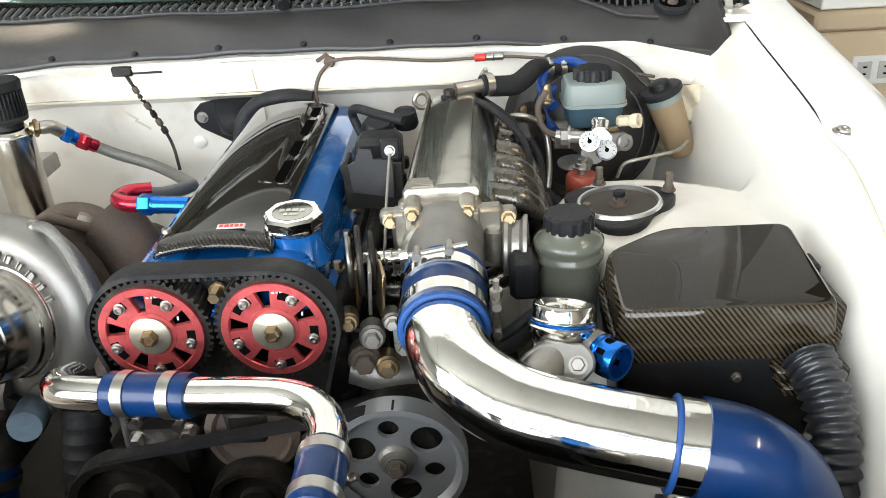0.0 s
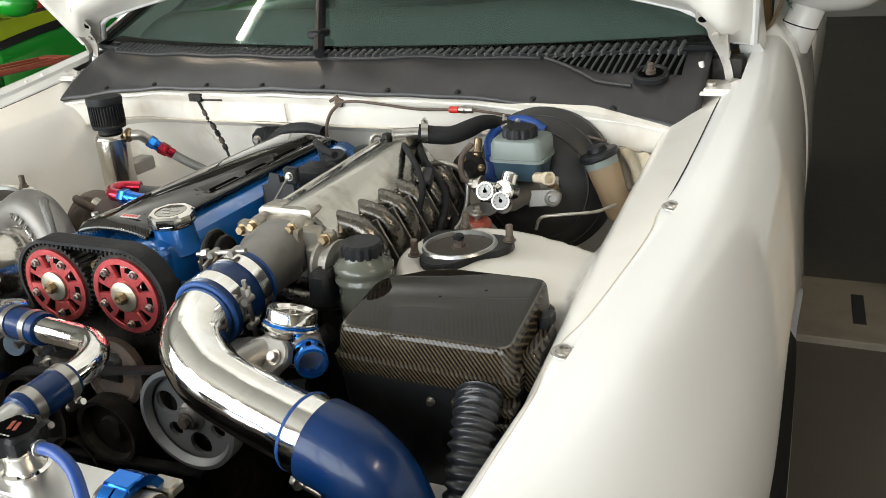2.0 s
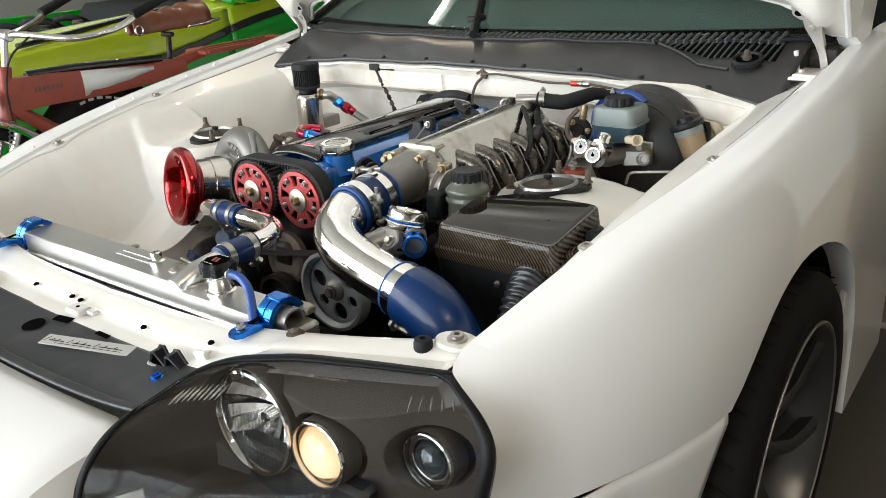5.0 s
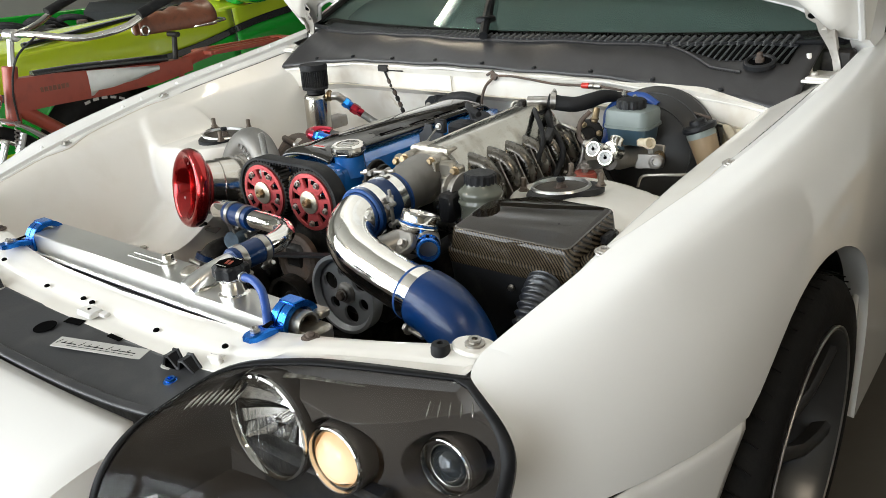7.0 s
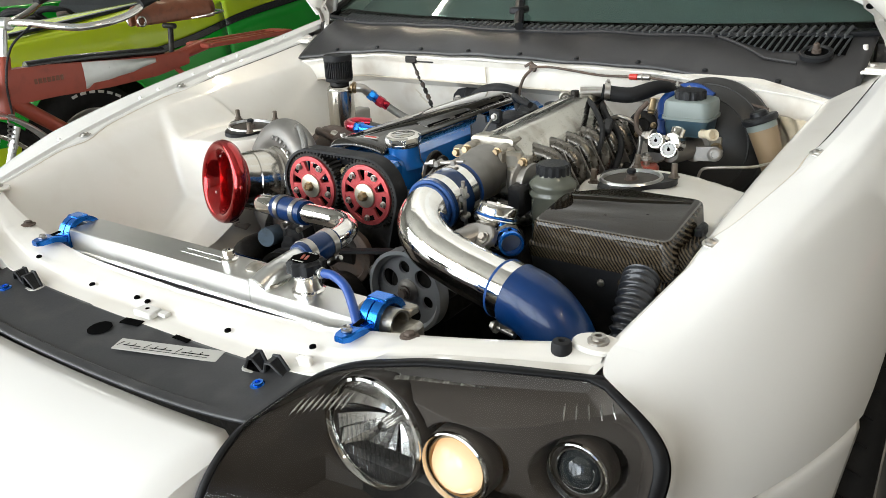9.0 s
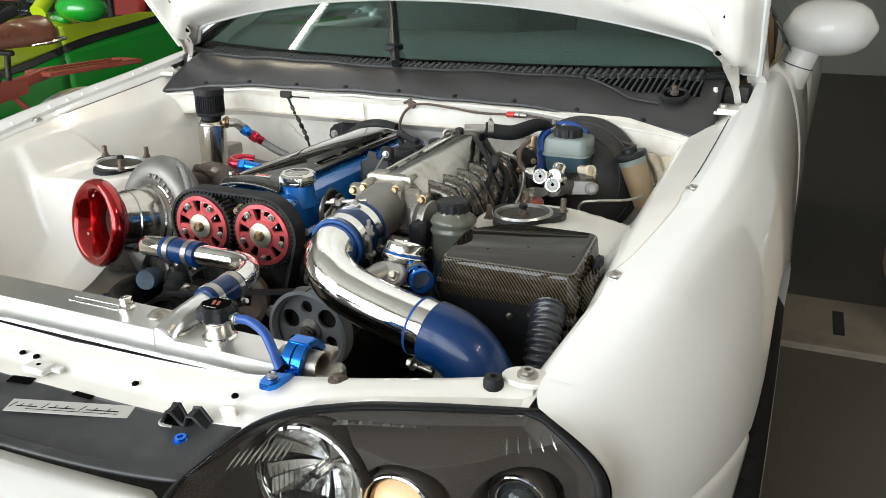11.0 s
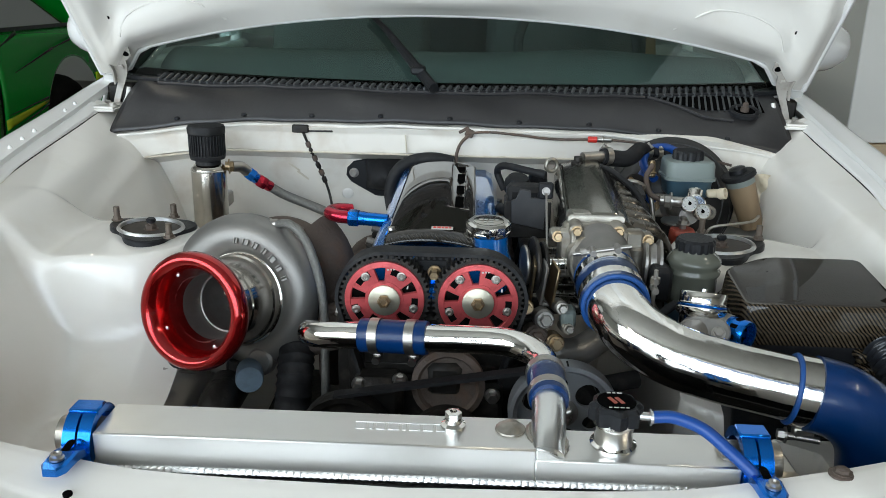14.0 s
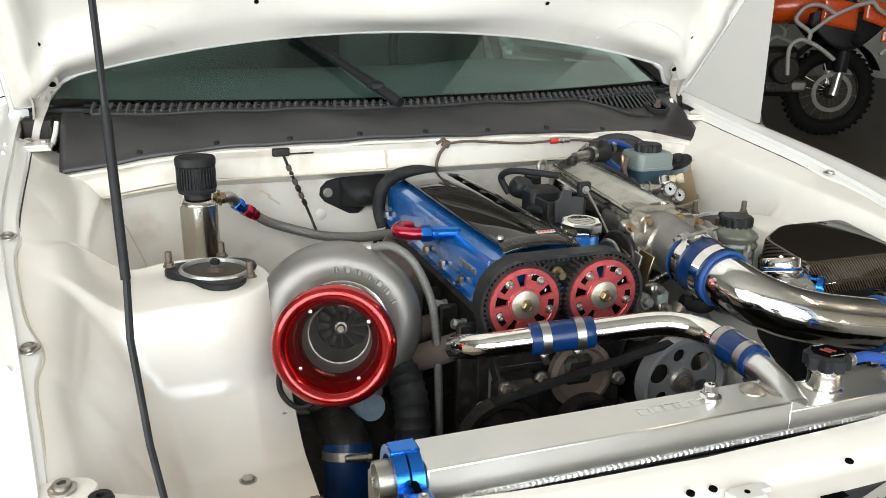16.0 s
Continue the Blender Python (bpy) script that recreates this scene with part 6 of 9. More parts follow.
vd = Vector((0.62, -0.75, 0.02)).normalized()
v0 = Vector((0.380, 0.236, 0.722))
part("side_port", Mb().cyl(v0 - vd * 0.025, v0 + vd * 0.004, 0.018, 26), CAST, bov)
vent = Mb().lathe([(0.012, 0.0), (0.0168, 0.001), (0.0176, 0.003), (0.0176, 0.008), (0.0164, 0.009), (0.0164, 0.018), (0.0176, 0.019), (0.0176, 0.026), (0.0168, 0.028), (0.0138, 0.028), (0.013, 0.018)], along(v0, vd), 36, caps=False)
vt = part("vent", vent, BLUEAN, bov, "blue anodised slotted outlet")
for k in range(8):
    a = 2 * math.pi * k / 8
    mm = along(v0 + vd * 0.0155, vd, a) @ Matrix.Translation((0.0166, 0, 0))
    part("vent_slot", Mb().box(None, (0.003, 0.005, 0.009), 0.0008, mm), INK_HOLE, vt)

bov.scale = (1.05, 1.05, 1.05)

# ---- turbocharger ----
TA = Vector((-0.28, -0.93, 0.18)).normalized()
BELL = Vector((-0.321, 0.305, 0.693))
turbo = thing("turbocharger", (-0.28, 0.45, 0.50), "large turbocharger with a red anodised bellmouth", "turbocharger")
bm_prof = [(0.0480, -0.052), (0.0485, -0.042), (0.0510, -0.029), (0.0550, -0.018), (0.0590, -0.010), (0.0625, -0.003), (0.0670, 0.0022), (0.0725, 0.0042), (0.0780, 0.0028), (0.0820, -0.002), (0.0838, -0.009), (0.0826, -0.017), (0.0785, -0.0235), (0.0730, -0.0262), (0.0670, -0.0270), (0.0610, -0.0300), (0.0575, -0.0350), (0.0560, -0.0400)]
part("bellmouth", Mb().lathe(bm_prof, along(BELL, TA), 64, caps=False), REDAN, turbo, "glossy red anodised bellmouth", sharp=70)
for k in range(4):
    a = 2 * math.pi * k / 4 + 0.6
    c = along(BELL, TA) @ Vector((0.0560 * math.cos(a), 0.0560 * math.sin(a), -0.0155))
    part("bellmouth_screw", Mb().lathe([(0.003, 0), (0.0026, 0.0015), (0.0, 0.002)], along(c, TA), 10), ALLOY, turbo)
bore = [(0.0482, -0.050), (0.0475, -0.056), (0.0465, -0.075), (0.0460, -0.110), (0.0410, -0.145), (0.0395, -0.155)]
part("inlet_bore", Mb().lathe(bore, along(BELL, TA), 56, caps=False), CAST, turbo, "dull grey bore of the inlet")
tube_prof = [(0.0525, -0.038), (0.0500, -0.080), (0.0470, -0.120), (0.0450, -0.150), (0.0680, -0.134), (0.0690, -0.124), (0.0675, -0.113), (0.0650, -0.110), (0.0645, -0.104), (0.0650, -0.100), (0.0605, -0.066), (0.0585, -0.064), (0.0558, -0.038)]
part("inlet_pipe", Mb().lathe(tube_prof, along(BELL, TA), 56, caps=False), PLATE2, turbo, "machined inlet pipe with a bright ring", sharp=30)
part("inlet_ring", Mb().torus(BELL - TA * 0.127, TA, 0.0695, 0.0026, 56, 8), CHROME, turbo)
part("inner_ring", Mb().torus(BELL - TA * 0.090, TA, 0.0440, 0.0020, 48, 8), CAST, turbo)
cw = Mb().lathe([(0.0, -0.124), (0.009, -0.126), (0.012, -0.136), (0.020, -0.152), (0.038, -0.162)], along(BELL, TA), 28, caps=False)
blade_m = along(BELL, TA)
for k in range(12):
    a = 2 * math.pi * k / 12
    cw.add([blade_m @ Vector((0.009 * math.cos(a), 0.009 * math.sin(a), -0.130)), blade_m @ Vector((0.036 * math.cos(a + 0.15), 0.036 * math.sin(a + 0.15), -0.134)), blade_m @ Vector((0.037 * math.cos(a + 0.45), 0.037 * math.sin(a + 0.45), -0.150)), blade_m @ Vector((0.013 * math.cos(a + 0.3), 0.013 * math.sin(a + 0.3), -0.148))], [(0, 1, 2, 3)])
part("compressor_wheel", cw, VOLUTE, turbo, "dark bladed compressor wheel", sharp=30, kind="stuff")
part("wheel_nut", Mb().lathe([(0.0065, -0.125), (0.0065, -0.118), (0.005, -0.116), (0.0, -0.116)], along(BELL, TA), 12), CHROME, turbo)

# compressor volute: a scroll that grows round the axis and leaves downwards
CC = BELL - TA * 0.146
vm = along(CC, TA, radians(-95))
loops = []
NV = 64
for k in range(NV + 1):
    t = k / NV
    a = 2 * math.pi * t
    r = 0.026 + 0.017 * t
    rad = 0.066 + r * 0.75
    sec = []
    for j in range(18):
        b = 2 * math.pi * j / 18
        q = rad + r * math.cos(b)
        sec.append(vm @ Vector((q * math.cos(a), q * math.sin(a), -0.004 + r * 0.95 * math.sin(b))))
    loops.append(sec)
vol = Mb().rings(loops, caps=True)
vol.lathe([(0.058, 0.024), (0.072, 0.020), (0.085, 0.006), (0.085, -0.02), (0.080, -0.032), (0.03, -0.034)], along(CC, TA), 56, caps=False)
part("compressor_housing", vol, VOLUTE, turbo, "grey cast compressor housing", sharp=45)
marks = Mb()
for k in range(7):
    a = radians(28 + 11 * k)
    c = along(CC, TA) @ Vector((0.088 * math.cos(a), 0.088 * math.sin(a), 0.031))
    t = along(CC, TA).to_3x3() @ Vector((-math.sin(a), math.cos(a), 0))
    marks.join(bars(c, t, along(CC, TA).to_3x3() @ Vector((math.cos(a), math.sin(a), -0.35)), [0.0032 + 0.0018 * (k % 3), 0.002], 0.009, 0.0022, 0.0016))
part("cast_marks", marks, VOLUTE, turbo, kind="stuff")
out0 = vm @ Vector((0.098, 0.0, -0.004))
outp = curve([out0, out0 + Vector((-0.010, -0.012, -0.035)), (-0.300, 0.335, 0.535), (-0.305, 0.315, 0.49)], 6)
part("outlet", Mb().tube(outp, [0.036] * 5 + [0.030] * 14, 28), GREASE, turbo)
part("outlet_hose", Mb().tube(curve([(-0.301, 0.328, 0.535), (-0.305, 0.312, 0.50), (-0.310, 0.300, 0.44), (-0.31, 0.29, 0.38)], 5), 0.0345, 28), SILICONE, turbo, "blue silicone hose under the turbocharger")
worm_clamp(turbo, (-0.3025, 0.322, 0.520), (-0.05, -0.15, -0.35), 0.0355, 0.012, 1.2)
part("blanked_port", Mb().lathe([(0.016, -0.05), (0.020, -0.045), (0.0205, -0.004), (0.0190, 0.0), (0.0, 0.0005)], along((-0.257, 0.350, 0.571), (0.25, -0.95, 0.15)), 28), BLUEGREY, turbo, "blue-grey blanked port")
part("boss", Mb().lathe([(0.022, 0), (0.022, 0.012), (0.018, 0.016), (0, 0.016)], along(CC + Vector((0.03, -0.035, -0.09)), TA), 24), CAST, turbo)
BH = CC - TA * 0.060
part("v_band", Mb().lathe([(0.086, -0.008), (0.091, -0.006), (0.093, 0.0), (0.091, 0.006), (0.086, 0.008)], along(CC - TA * 0.034, TA), 56, caps=False), STEEL, turbo, "steel v-band clamp")
vb = along(CC - TA * 0.034, TA)
part("v_band_bolt", Mb().cyl(vb @ Vector((0.094, -0.03, 0.004)), vb @ Vector((0.098, 0.025, 0.004)), 0.0036, 10).hexa(vb @ Vector((0.098, 0.025, 0.004)), vb.to_3x3() @ Vector((0, 1, 0)), 0.007, 0.01).box(None, (0.014, 0.016, 0.014), 0.003, vb @ Matrix.Translation((0.094, -0.012, 0.0))), BRASS, turbo)
part("bearing_housing", Mb().lathe([(0.07, 0.02), (0.045, 0.0), (0.043, -0.03), (0.060, -0.05)], along(BH, TA), 36), IRON, turbo)
TC = BELL - TA * 0.268 + Vector((0.0, 0.0, 0.012))
loops = []
tm = along(TC, TA, radians(60))
for k in range(49):
    t = k / 48
    a = 2 * math.pi * t
    r = 0.024 + 0.018 * t
    rad = 0.062 + r * 0.6
    loops.append([tm @ Vector(((rad + r * math.cos(2 * math.pi * j / 16)) * math.cos(a), (rad + r * math.cos(2 * math.pi * j / 16)) * math.sin(a), r * math.sin(2 * math.pi * j / 16))) for j in range(16)])
th = Mb().rings(loops)
th.lathe([(0.030, 0.050), (0.062, 0.044), (0.085, 0.02), (0.085, -0.02), (0.05, -0.05)], along(TC, TA), 48)
part("turbine_housing", th, IRON, turbo, "brown heat-stained turbine housing", sharp=50)
part("downpipe", Mb().tube(curve([TC - TA * 0.04, TC - TA * 0.10, (-0.215, 0.70, 0.62), (-0.20, 0.78, 0.50), (-0.20, 0.80, 0.36)], 6), 0.042, 24), IRON, turbo)
wrap_pts = curve([(-0.205, 0.50, 0.60), (-0.200, 0.42, 0.60), (-0.195, 0.37, 0.56), (-0.20, 0.345, 0.48), (-0.21, 0.34, 0.40)], 16)
part("wrapped_pipe", Mb().tube(wrap_pts, [0.026 + 0.0022 * (k % 3 == 0) for k in range(len(wrap_pts))], 20), RUBBER, turbo, "dark heat-wrapped pipe")
part("oil_line", Mb().tube(curve([(-0.232, 0.450, 0.780), (-0.205, 0.428, 0.786), (-0.178, 0.408, 0.765), (-0.158, 0.392, 0.715), (-0.151, 0.384, 0.66), (-0.150, 0.375, 0.58), (-0.15, 0.37, 0.50)], 8), 0.0065, 12), BRAID, turbo, "braided steel oil line")
an_fitting(turbo, (-0.262, 0.468, 0.772), (-0.228, 0.448, 0.781), 0.010, STEEL)
part("water_line", Mb().tube(curve([(-0.285, 0.56, 0.742), (-0.262, 0.54, 0.752), (-0.235, 0.53, 0.748), (-0.20, 0.54, 0.730), (-0.17, 0.58, 0.70)], 7), 0.007, 12), IRON, turbo)
an_fitting(turbo, (-0.232, 0.545, 0.748), (-0.205, 0.552, 0.732), 0.010, CASTW)
part("gate_bracket", Mb().box(None, (0.05, 0.03, 0.004), 0.001, pose(-0.372, 0.378, 0.573, 0, 20, 30)).hexa((-0.375, 0.375, 0.576), (0, 0, 1), 0.008, 0.01), STEEL, turbo)
part("gate_cable", Mb().tube(curve([(-0.345, 0.42, 0.655), (-0.375, 0.40, 0.640), (-0.385, 0.375, 0.610), (-0.365, 0.35, 0.590), (-0.33, 0.345, 0.600)], 7), 0.004, 8), RUBBER, turbo)

# ---- coolant pipe ----
cool = thing("coolant_pipe", (0.05, 0.18, 0.62), "polished coolant pipe with blue couplers over the drive belt", "pipe")
cpts = curve([(-0.150, 0.300, 0.672), (-0.148, 0.268, 0.686), (-0.132, 0.244, 0.695), (-0.105, 0.232, 0.700), (-0.06, 0.222, 0.705), (0.0, 0.212, 0.709), (0.06, 0.203, 0.713), (0.105, 0.192, 0.716), (0.132, 0.172, 0.7165), (0.146, 0.142, 0.716), (0.1465, 0.105, 0.715), (0.146, 0.060, 0.713)], 7)
part("pipe", Mb().tube(cpts, 0.0172, 28), CHROME, cool, "mirror polished coolant pipe", sharp=60)
ca, cb = Vector((-0.075, 0.2265, 0.7035)), Vector((0.010, 0.2105, 0.7095))
cd = (cb - ca).normalized()
part("coupler", Mb().tube([ca, ca + cd * 0.003, ca + cd * 0.02, (ca + cb) / 2, cb - cd * 0.02, cb - cd * 0.003, cb], [0.0205, 0.0215, 0.021, 0.021, 0.021, 0.0215, 0.0205], 28), SILICONE, cool, "bright blue silicone coupler")
worm_clamp(cool, ca + cd * 0.020, cd, 0.0213, 0.012, radians(-80))
worm_clamp(cool, cb - cd * 0.020, cd, 0.0213, 0.012, radians(-80))
c2a, c2b = Vector((0.1468, 0.120, 0.7155)), Vector((0.146, 0.052, 0.7128))
c2d = (c2b - c2a).normalized()
part("coupler", Mb().tube([c2a, c2a + c2d * 0.003, (c2a + c2b) / 2, c2b - c2d * 0.003, c2b], [0.0203, 0.0212, 0.0208, 0.0212, 0.0203], 28), SILICONE, cool, "dark blue silicone coupler")
worm_clamp(cool, c2a + c2d * 0.010, c2d, 0.0211, 0.011, radians(-60))
worm_clamp(cool, c2b - c2d * 0.014, c2d, 0.0211, 0.011, radians(-60))

# ---- radiator ----
rad = thing("radiator", (0.01, 0.0, 0.30), "welded aluminium radiator with blue mounts and filler cap", "radiator")
RX0, RX1 = -0.302, 0.322
RXM = 0.128
part("top_tank", Mb().box(((RX0 + RXM) / 2, -0.001, 0.683), (RXM - RX0, 0.060, 0.044), 0.0016), TANK, rad, "bright welded aluminium top tank")
part("tank_step", Mb().box(((RXM + RX1) / 2, -0.001, 0.6775), (RX1 - RXM + 0.002, 0.0596, 0.033), 0.0014), TANK, rad, "lower polished end of the top tank")
part("step_flange", Mb().prism([(0.0, 0.0), (0.030, 0.0), (0.022, 0.002), (0.014, 0.007), (0.006, 0.0105), (0.0, 0.0112)], 0.004, Matrix.Translation((RXM, -0.0265, 0.6935)) @ Matrix.Rotation(radians(90), 4, "X"), 0.0008), TANK, rad)
step_weld = [Vector((RXM + 0.0015, -0.022 + 0.046 * k / 40, 0.6955 + 0.0005 * math.sin(2.1 * k))) for k in range(41)]
part("weld_bead", Mb().tube(step_weld, [0.0024 + 0.0007 * (k % 2) for k in range(41)], 6), ALLOY, rad)
bead = Mb()
wpts = [Vector((RX0 + 0.004 + (RX1 - RX0 - 0.008) * k / 340, -0.0318, 0.6675 + 0.0006 * math.sin(k * 1.7))) for k in range(341)]
bead.tube(wpts, [0.0029 + 0.0004 * (k % 2) for k in range(341)], 6)
part("weld_bead", bead, TANK, rad, "rippled weld bead")
part("core", Mb().box(((RX0 + RX1) / 2, -0.002, 0.49), (RX1 - RX0 - 0.01, 0.048, 0.34), 0.004), GREASE, rad, "dark finned core")
part("foam_strip", Mb().box((0.01, -0.044, 0.655), (0.64, 0.018, 0.02), 0.004), RUBBER, rad)
embl = bars((-0.005, 0.002, 0.7052), (1, 0, 0), (0, 1, 0), [0.010, 0.004, 0.009, 0.011, 0.004, 0.011, 0.010, 0.009], 0.011, 0.0012, 0.003)
embl.join(bars((-0.005, 0.0105, 0.7052), (1, 0, 0), (0, 1, 0), [0.092], 0.002, 0.001))
part("raised_mark", embl, ALLOY, rad, kind="stuff")
stub = Mb().tube([(0.146, 0.072, 0.7125), (0.1445, 0.035, 0.7095), (0.1420, 0.008, 0.7050), (0.1395, -0.010, 0.6990), (0.1380, -0.023, 0.6930)], 0.0175, 24)
sb = part("outlet_stub", stub, ALLOY, rad, "bare aluminium outlet stub")
wring = [Vector((0.1405 + 0.0190 * math.cos(a), 0.001 + 0.026 * math.sin(a), 0.6995 - 0.006 * math.cos(a))) for a in (2 * math.pi * k / 44 for k in range(45))]
part("stub_weld", Mb().tube(wring, [0.0028 + 0.001 * (k % 2) for k in range(45)], 6), CASTW, sb)
fn = Mb().lathe([(0.023, -0.011), (0.023, -0.008), (0.0195, -0.006), (0.0185, 0.008), (0.0195, 0.010), (0.0195, 0.013), (0.0225, 0.016), (0.0225, 0.020)], along((0.206, 0.005, 0.704), (0, 0, 1)), 32)
part("filler_neck", fn, CHROME, rad)
octo = []
for k in range(48):
    a = 2 * math.pi * k / 48
    octo.append(((0.0245 + 0.0022 * math.cos(8 * a)) * math.cos(a), (0.0245 + 0.0022 * math.cos(8 * a)) * math.sin(a)))
rc = part("filler_cap", Mb().prism(octo, 0.018, Matrix.Translation((0.206, 0.005, 0.7225)), 0.004), PLASTIC, rad, "black octagonal radiator cap")
part("cap_label", Mb().lathe([(0.0, 0.0005), (0.019, 0.0005), (0.019, 0.0)], along((0.206, 0.005, 0.741), (0, 0, 1)), 32), INK_HOLE, rc)
lab = Mb().box(None, (0.004, 0.013, 0.0008), 0.0002, pose(0.202, 0.005, 0.742, 0, 0, 25)).box(None, (0.004, 0.013, 0.0008), 0.0002, pose(0.209, 0.005, 0.742, 0, 0, 25))
part("cap_symbol", lab, BIKERED, rc)
part("cap_writing", bars((0.206, -0.0095, 0.742), (1, 0, 0), (0, 1, 0), [0.003, 0.005, 0.004, 0.003], 0.0014, 0.0006).join(bars((0.206, 0.0205, 0.742), (1, 0, 0), (0, 1, 0), [0.004, 0.003, 0.005], 0.002, 0.0006)), LABEL, rc, kind="stuff")
part("overflow_nipple", Mb().cyl((0.226, 0.003, 0.727), (0.250, 0.0, 0.728), 0.0042, 12).hexa((0.238, 0.0, 0.7275), (1, 0, 0), 0.006, 0.006), ALLOY, rad)
part("overflow_hose", Mb().tube(curve([(0.242, 0.0, 0.728), (0.262, -0.002, 0.729), (0.288, -0.010, 0.722), (0.310, -0.024, 0.708), (0.330, -0.040, 0.694), (0.345, -0.048, 0.672)], 8), 0.0062, 16), BLUEHOSE, rad, "blue rubber overflow hose")
part("capped_boss", Mb().lathe([(0.0155, 0.0), (0.0150, 0.003), (0.011, 0.006), (0.008, 0.0085), (0.0, 0.0095)], along((0.104, 0.006, 0.704), (0, 0, 1)), 18), CASTW, rad, "welded-up boss")
for x in (0.047,):
    plug = Mb().lathe([(0.0125, 0), (0.0125, 0.004), (0.0085, 0.006), (0.0085, 0.010)], along((x, 0.008, 0.704), (0, 0, 1)), 24)
    plug.lathe([(0.0085, 0.008), (0.0085, 0.017), (0.006, 0.018), (0.004, 0.018), (0.0035, 0.013)], along((x, 0.008, 0.704), (0, 0, 1)), 6)
    part("bleed_plug", plug, CHROME, rad)
for sgn, x in ((-1, -0.318), (1, 0.338)):
    arch = Mb()
    for w0, w1 in ((-0.014, -0.0012), (0.0012, 0.014)):
        loops = []
        for k in range(15):
            a = radians(200 - 220 * k / 14)
            ry, rz = 0.025, 0.026
            c = Vector((0, -0.001, 0.683))
            loops.append([c + Vector((x + w0, ry * math.cos(a), rz * math.sin(a))), c + Vector((x + w1, ry * math.cos(a), rz * math.sin(a))), c + Vector((x + w1, (ry + 0.009) * math.cos(a), (rz + 0.009) * math.sin(a))), c + Vector((x + w0, (ry + 0.009) * math.cos(a), (rz + 0.009) * math.sin(a)))])
        arch.rings(loops)
    arch.box((x, -0.001, 0.7150), (0.030, 0.022, 0.008), 0.003)
    tongue = [Vector((x, -0.024, 0.684)), Vector((x, -0.040, 0.690)), Vector((x, -0.055, 0.694)), Vector((x, -0.076, 0.694)), Vector((x, -0.084, 0.694))]
    strip = []
    for q, w, h in zip(tongue, (0.0120, 0.0120, 0.0125, 0.0115, 0.0065), (0.005, 0.005, 0.005, 0.0045, 0.004)):
        strip.append([q + Vector((-w, 0, -h)), q + Vector((w, 0, -h)), q + Vector((w, 0, h * 0.6)), q + Vector((w * 0.8, 0, h)), q + Vector((-w * 0.8, 0, h)), q + Vector((-w, 0, h * 0.6))])
    arch.rings(strip)
    mt = part("mount", arch, BLUEAN, rad, "blue anodised radiator mount")
    part("mount_bolt", Mb().lathe([(0.0068, 0), (0.0068, 0.002), (0.005, 0.003), (0.005, 0.006), (0.003, 0.0065), (0.002, 0.004)], along((x, -0.068, 0.699), (0, 0, 1)), 18), STEEL, mt)
    part("mount_slot", Mb().prism(round_rect(0.0075, 0.022, 0.0035), 0.0012, Matrix.Translation((x, -0.0475, 0.6985)) @ Matrix.Rotation(radians(6), 4, "X")), INK_HOLE, mt)
    part("mount_pin", Mb().lathe([(0.019, -0.03), (0.0195, 0.026), (0.0190, 0.028), (0.0160, 0.028), (0.0155, 0.024), (0.0155, 0.002), (0.0, 0.0)], along((x, -0.001, 0.685), (sgn, 0, 0)), 28), CASTW, mt, "open worn tube end")
endp = Mb().box((0.360, 0.004, 0.655), (0.05, 0.05, 0.055), 0.006).box((0.352, 0.03, 0.690), (0.03, 0.02, 0.012), 0.004)
part("side_bracket", endp, CASTW, rad, "worn metal side bracket")
part("end_fitting", Mb().box((-0.325, 0.02, 0.66), (0.04, 0.04, 0.05), 0.008), CAST, rad)

# ---- fuse box ----
fuse = thing("fuse_box", (0.51, 0.33, 0.55), "carbon fibre covered fuse box beside the strut tower", "fuse box")


def box_loop(z, grow, lean=0.0):
    """The box's rounded outline at a height; lean lifts its rear."""
    corner = [(0.409, 0.262, 0.010), (0.611, 0.262, 0.014), (0.611, 0.404, 0.014), (0.476, 0.404, 0.020), (0.409, 0.362, 0.016)]
    out, n = [], len(corner)
    for i, (x, y, r) in enumerate(corner):
        p = Vector((x, y))
        a, b = (Vector(corner[i - 1][:2]) - p).normalized(), (Vector(corner[(i + 1) % n][:2]) - p).normalized()
        for k in range(5):
            t = k / 4
            out.append((p + a * r) * (1 - t) ** 2 + p * 2 * t * (1 - t) + (p + b * r) * t * t)
    cx, cy = 0.51, 0.335
    return [Vector((cx + (q.x - cx) * (1 + grow / 0.1), cy + (q.y - cy) * (1 + grow / 0.07), z + lean * (q.y - 0.262))) for q in out]


TIP = 0.13
lid = Mb().rings([box_loop(0.7160, 0.003, TIP), box_loop(0.7415, 0.0006, TIP), box_loop(0.7460, -0.0002, TIP), box_loop(0.7482, -0.0018, TIP)], caps=False)
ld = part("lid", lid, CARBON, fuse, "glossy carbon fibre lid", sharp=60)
part("lid_edge", Mb().rings([box_loop(0.7482, -0.0018, TIP), box_loop(0.7494, -0.0040, TIP)], caps=False), LIDEDGE, ld, "glossy resin edge tinted pale as a highlight", sharp=60)
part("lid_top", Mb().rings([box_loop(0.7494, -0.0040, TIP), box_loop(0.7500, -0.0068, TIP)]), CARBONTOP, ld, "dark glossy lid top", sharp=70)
part("lid_flange", Mb().rings([box_loop(0.6960, 0.006, TIP * 0.6), box_loop(0.7130, 0.0075, TIP), box_loop(0.7160, 0.0050, TIP)]), CARBON, fuse, sharp=40)
part("base", Mb().rings([box_loop(0.53, -0.012), box_loop(0.66, 0.001), box_loop(0.6965, 0.004, TIP * 0.6)]), PLASTIC, fuse, "black plastic base", sharp=40)
part("side_box", Mb().box((0.622, 0.325, 0.708), (0.020, 0.075, 0.050), 0.005), CARBON, fuse)
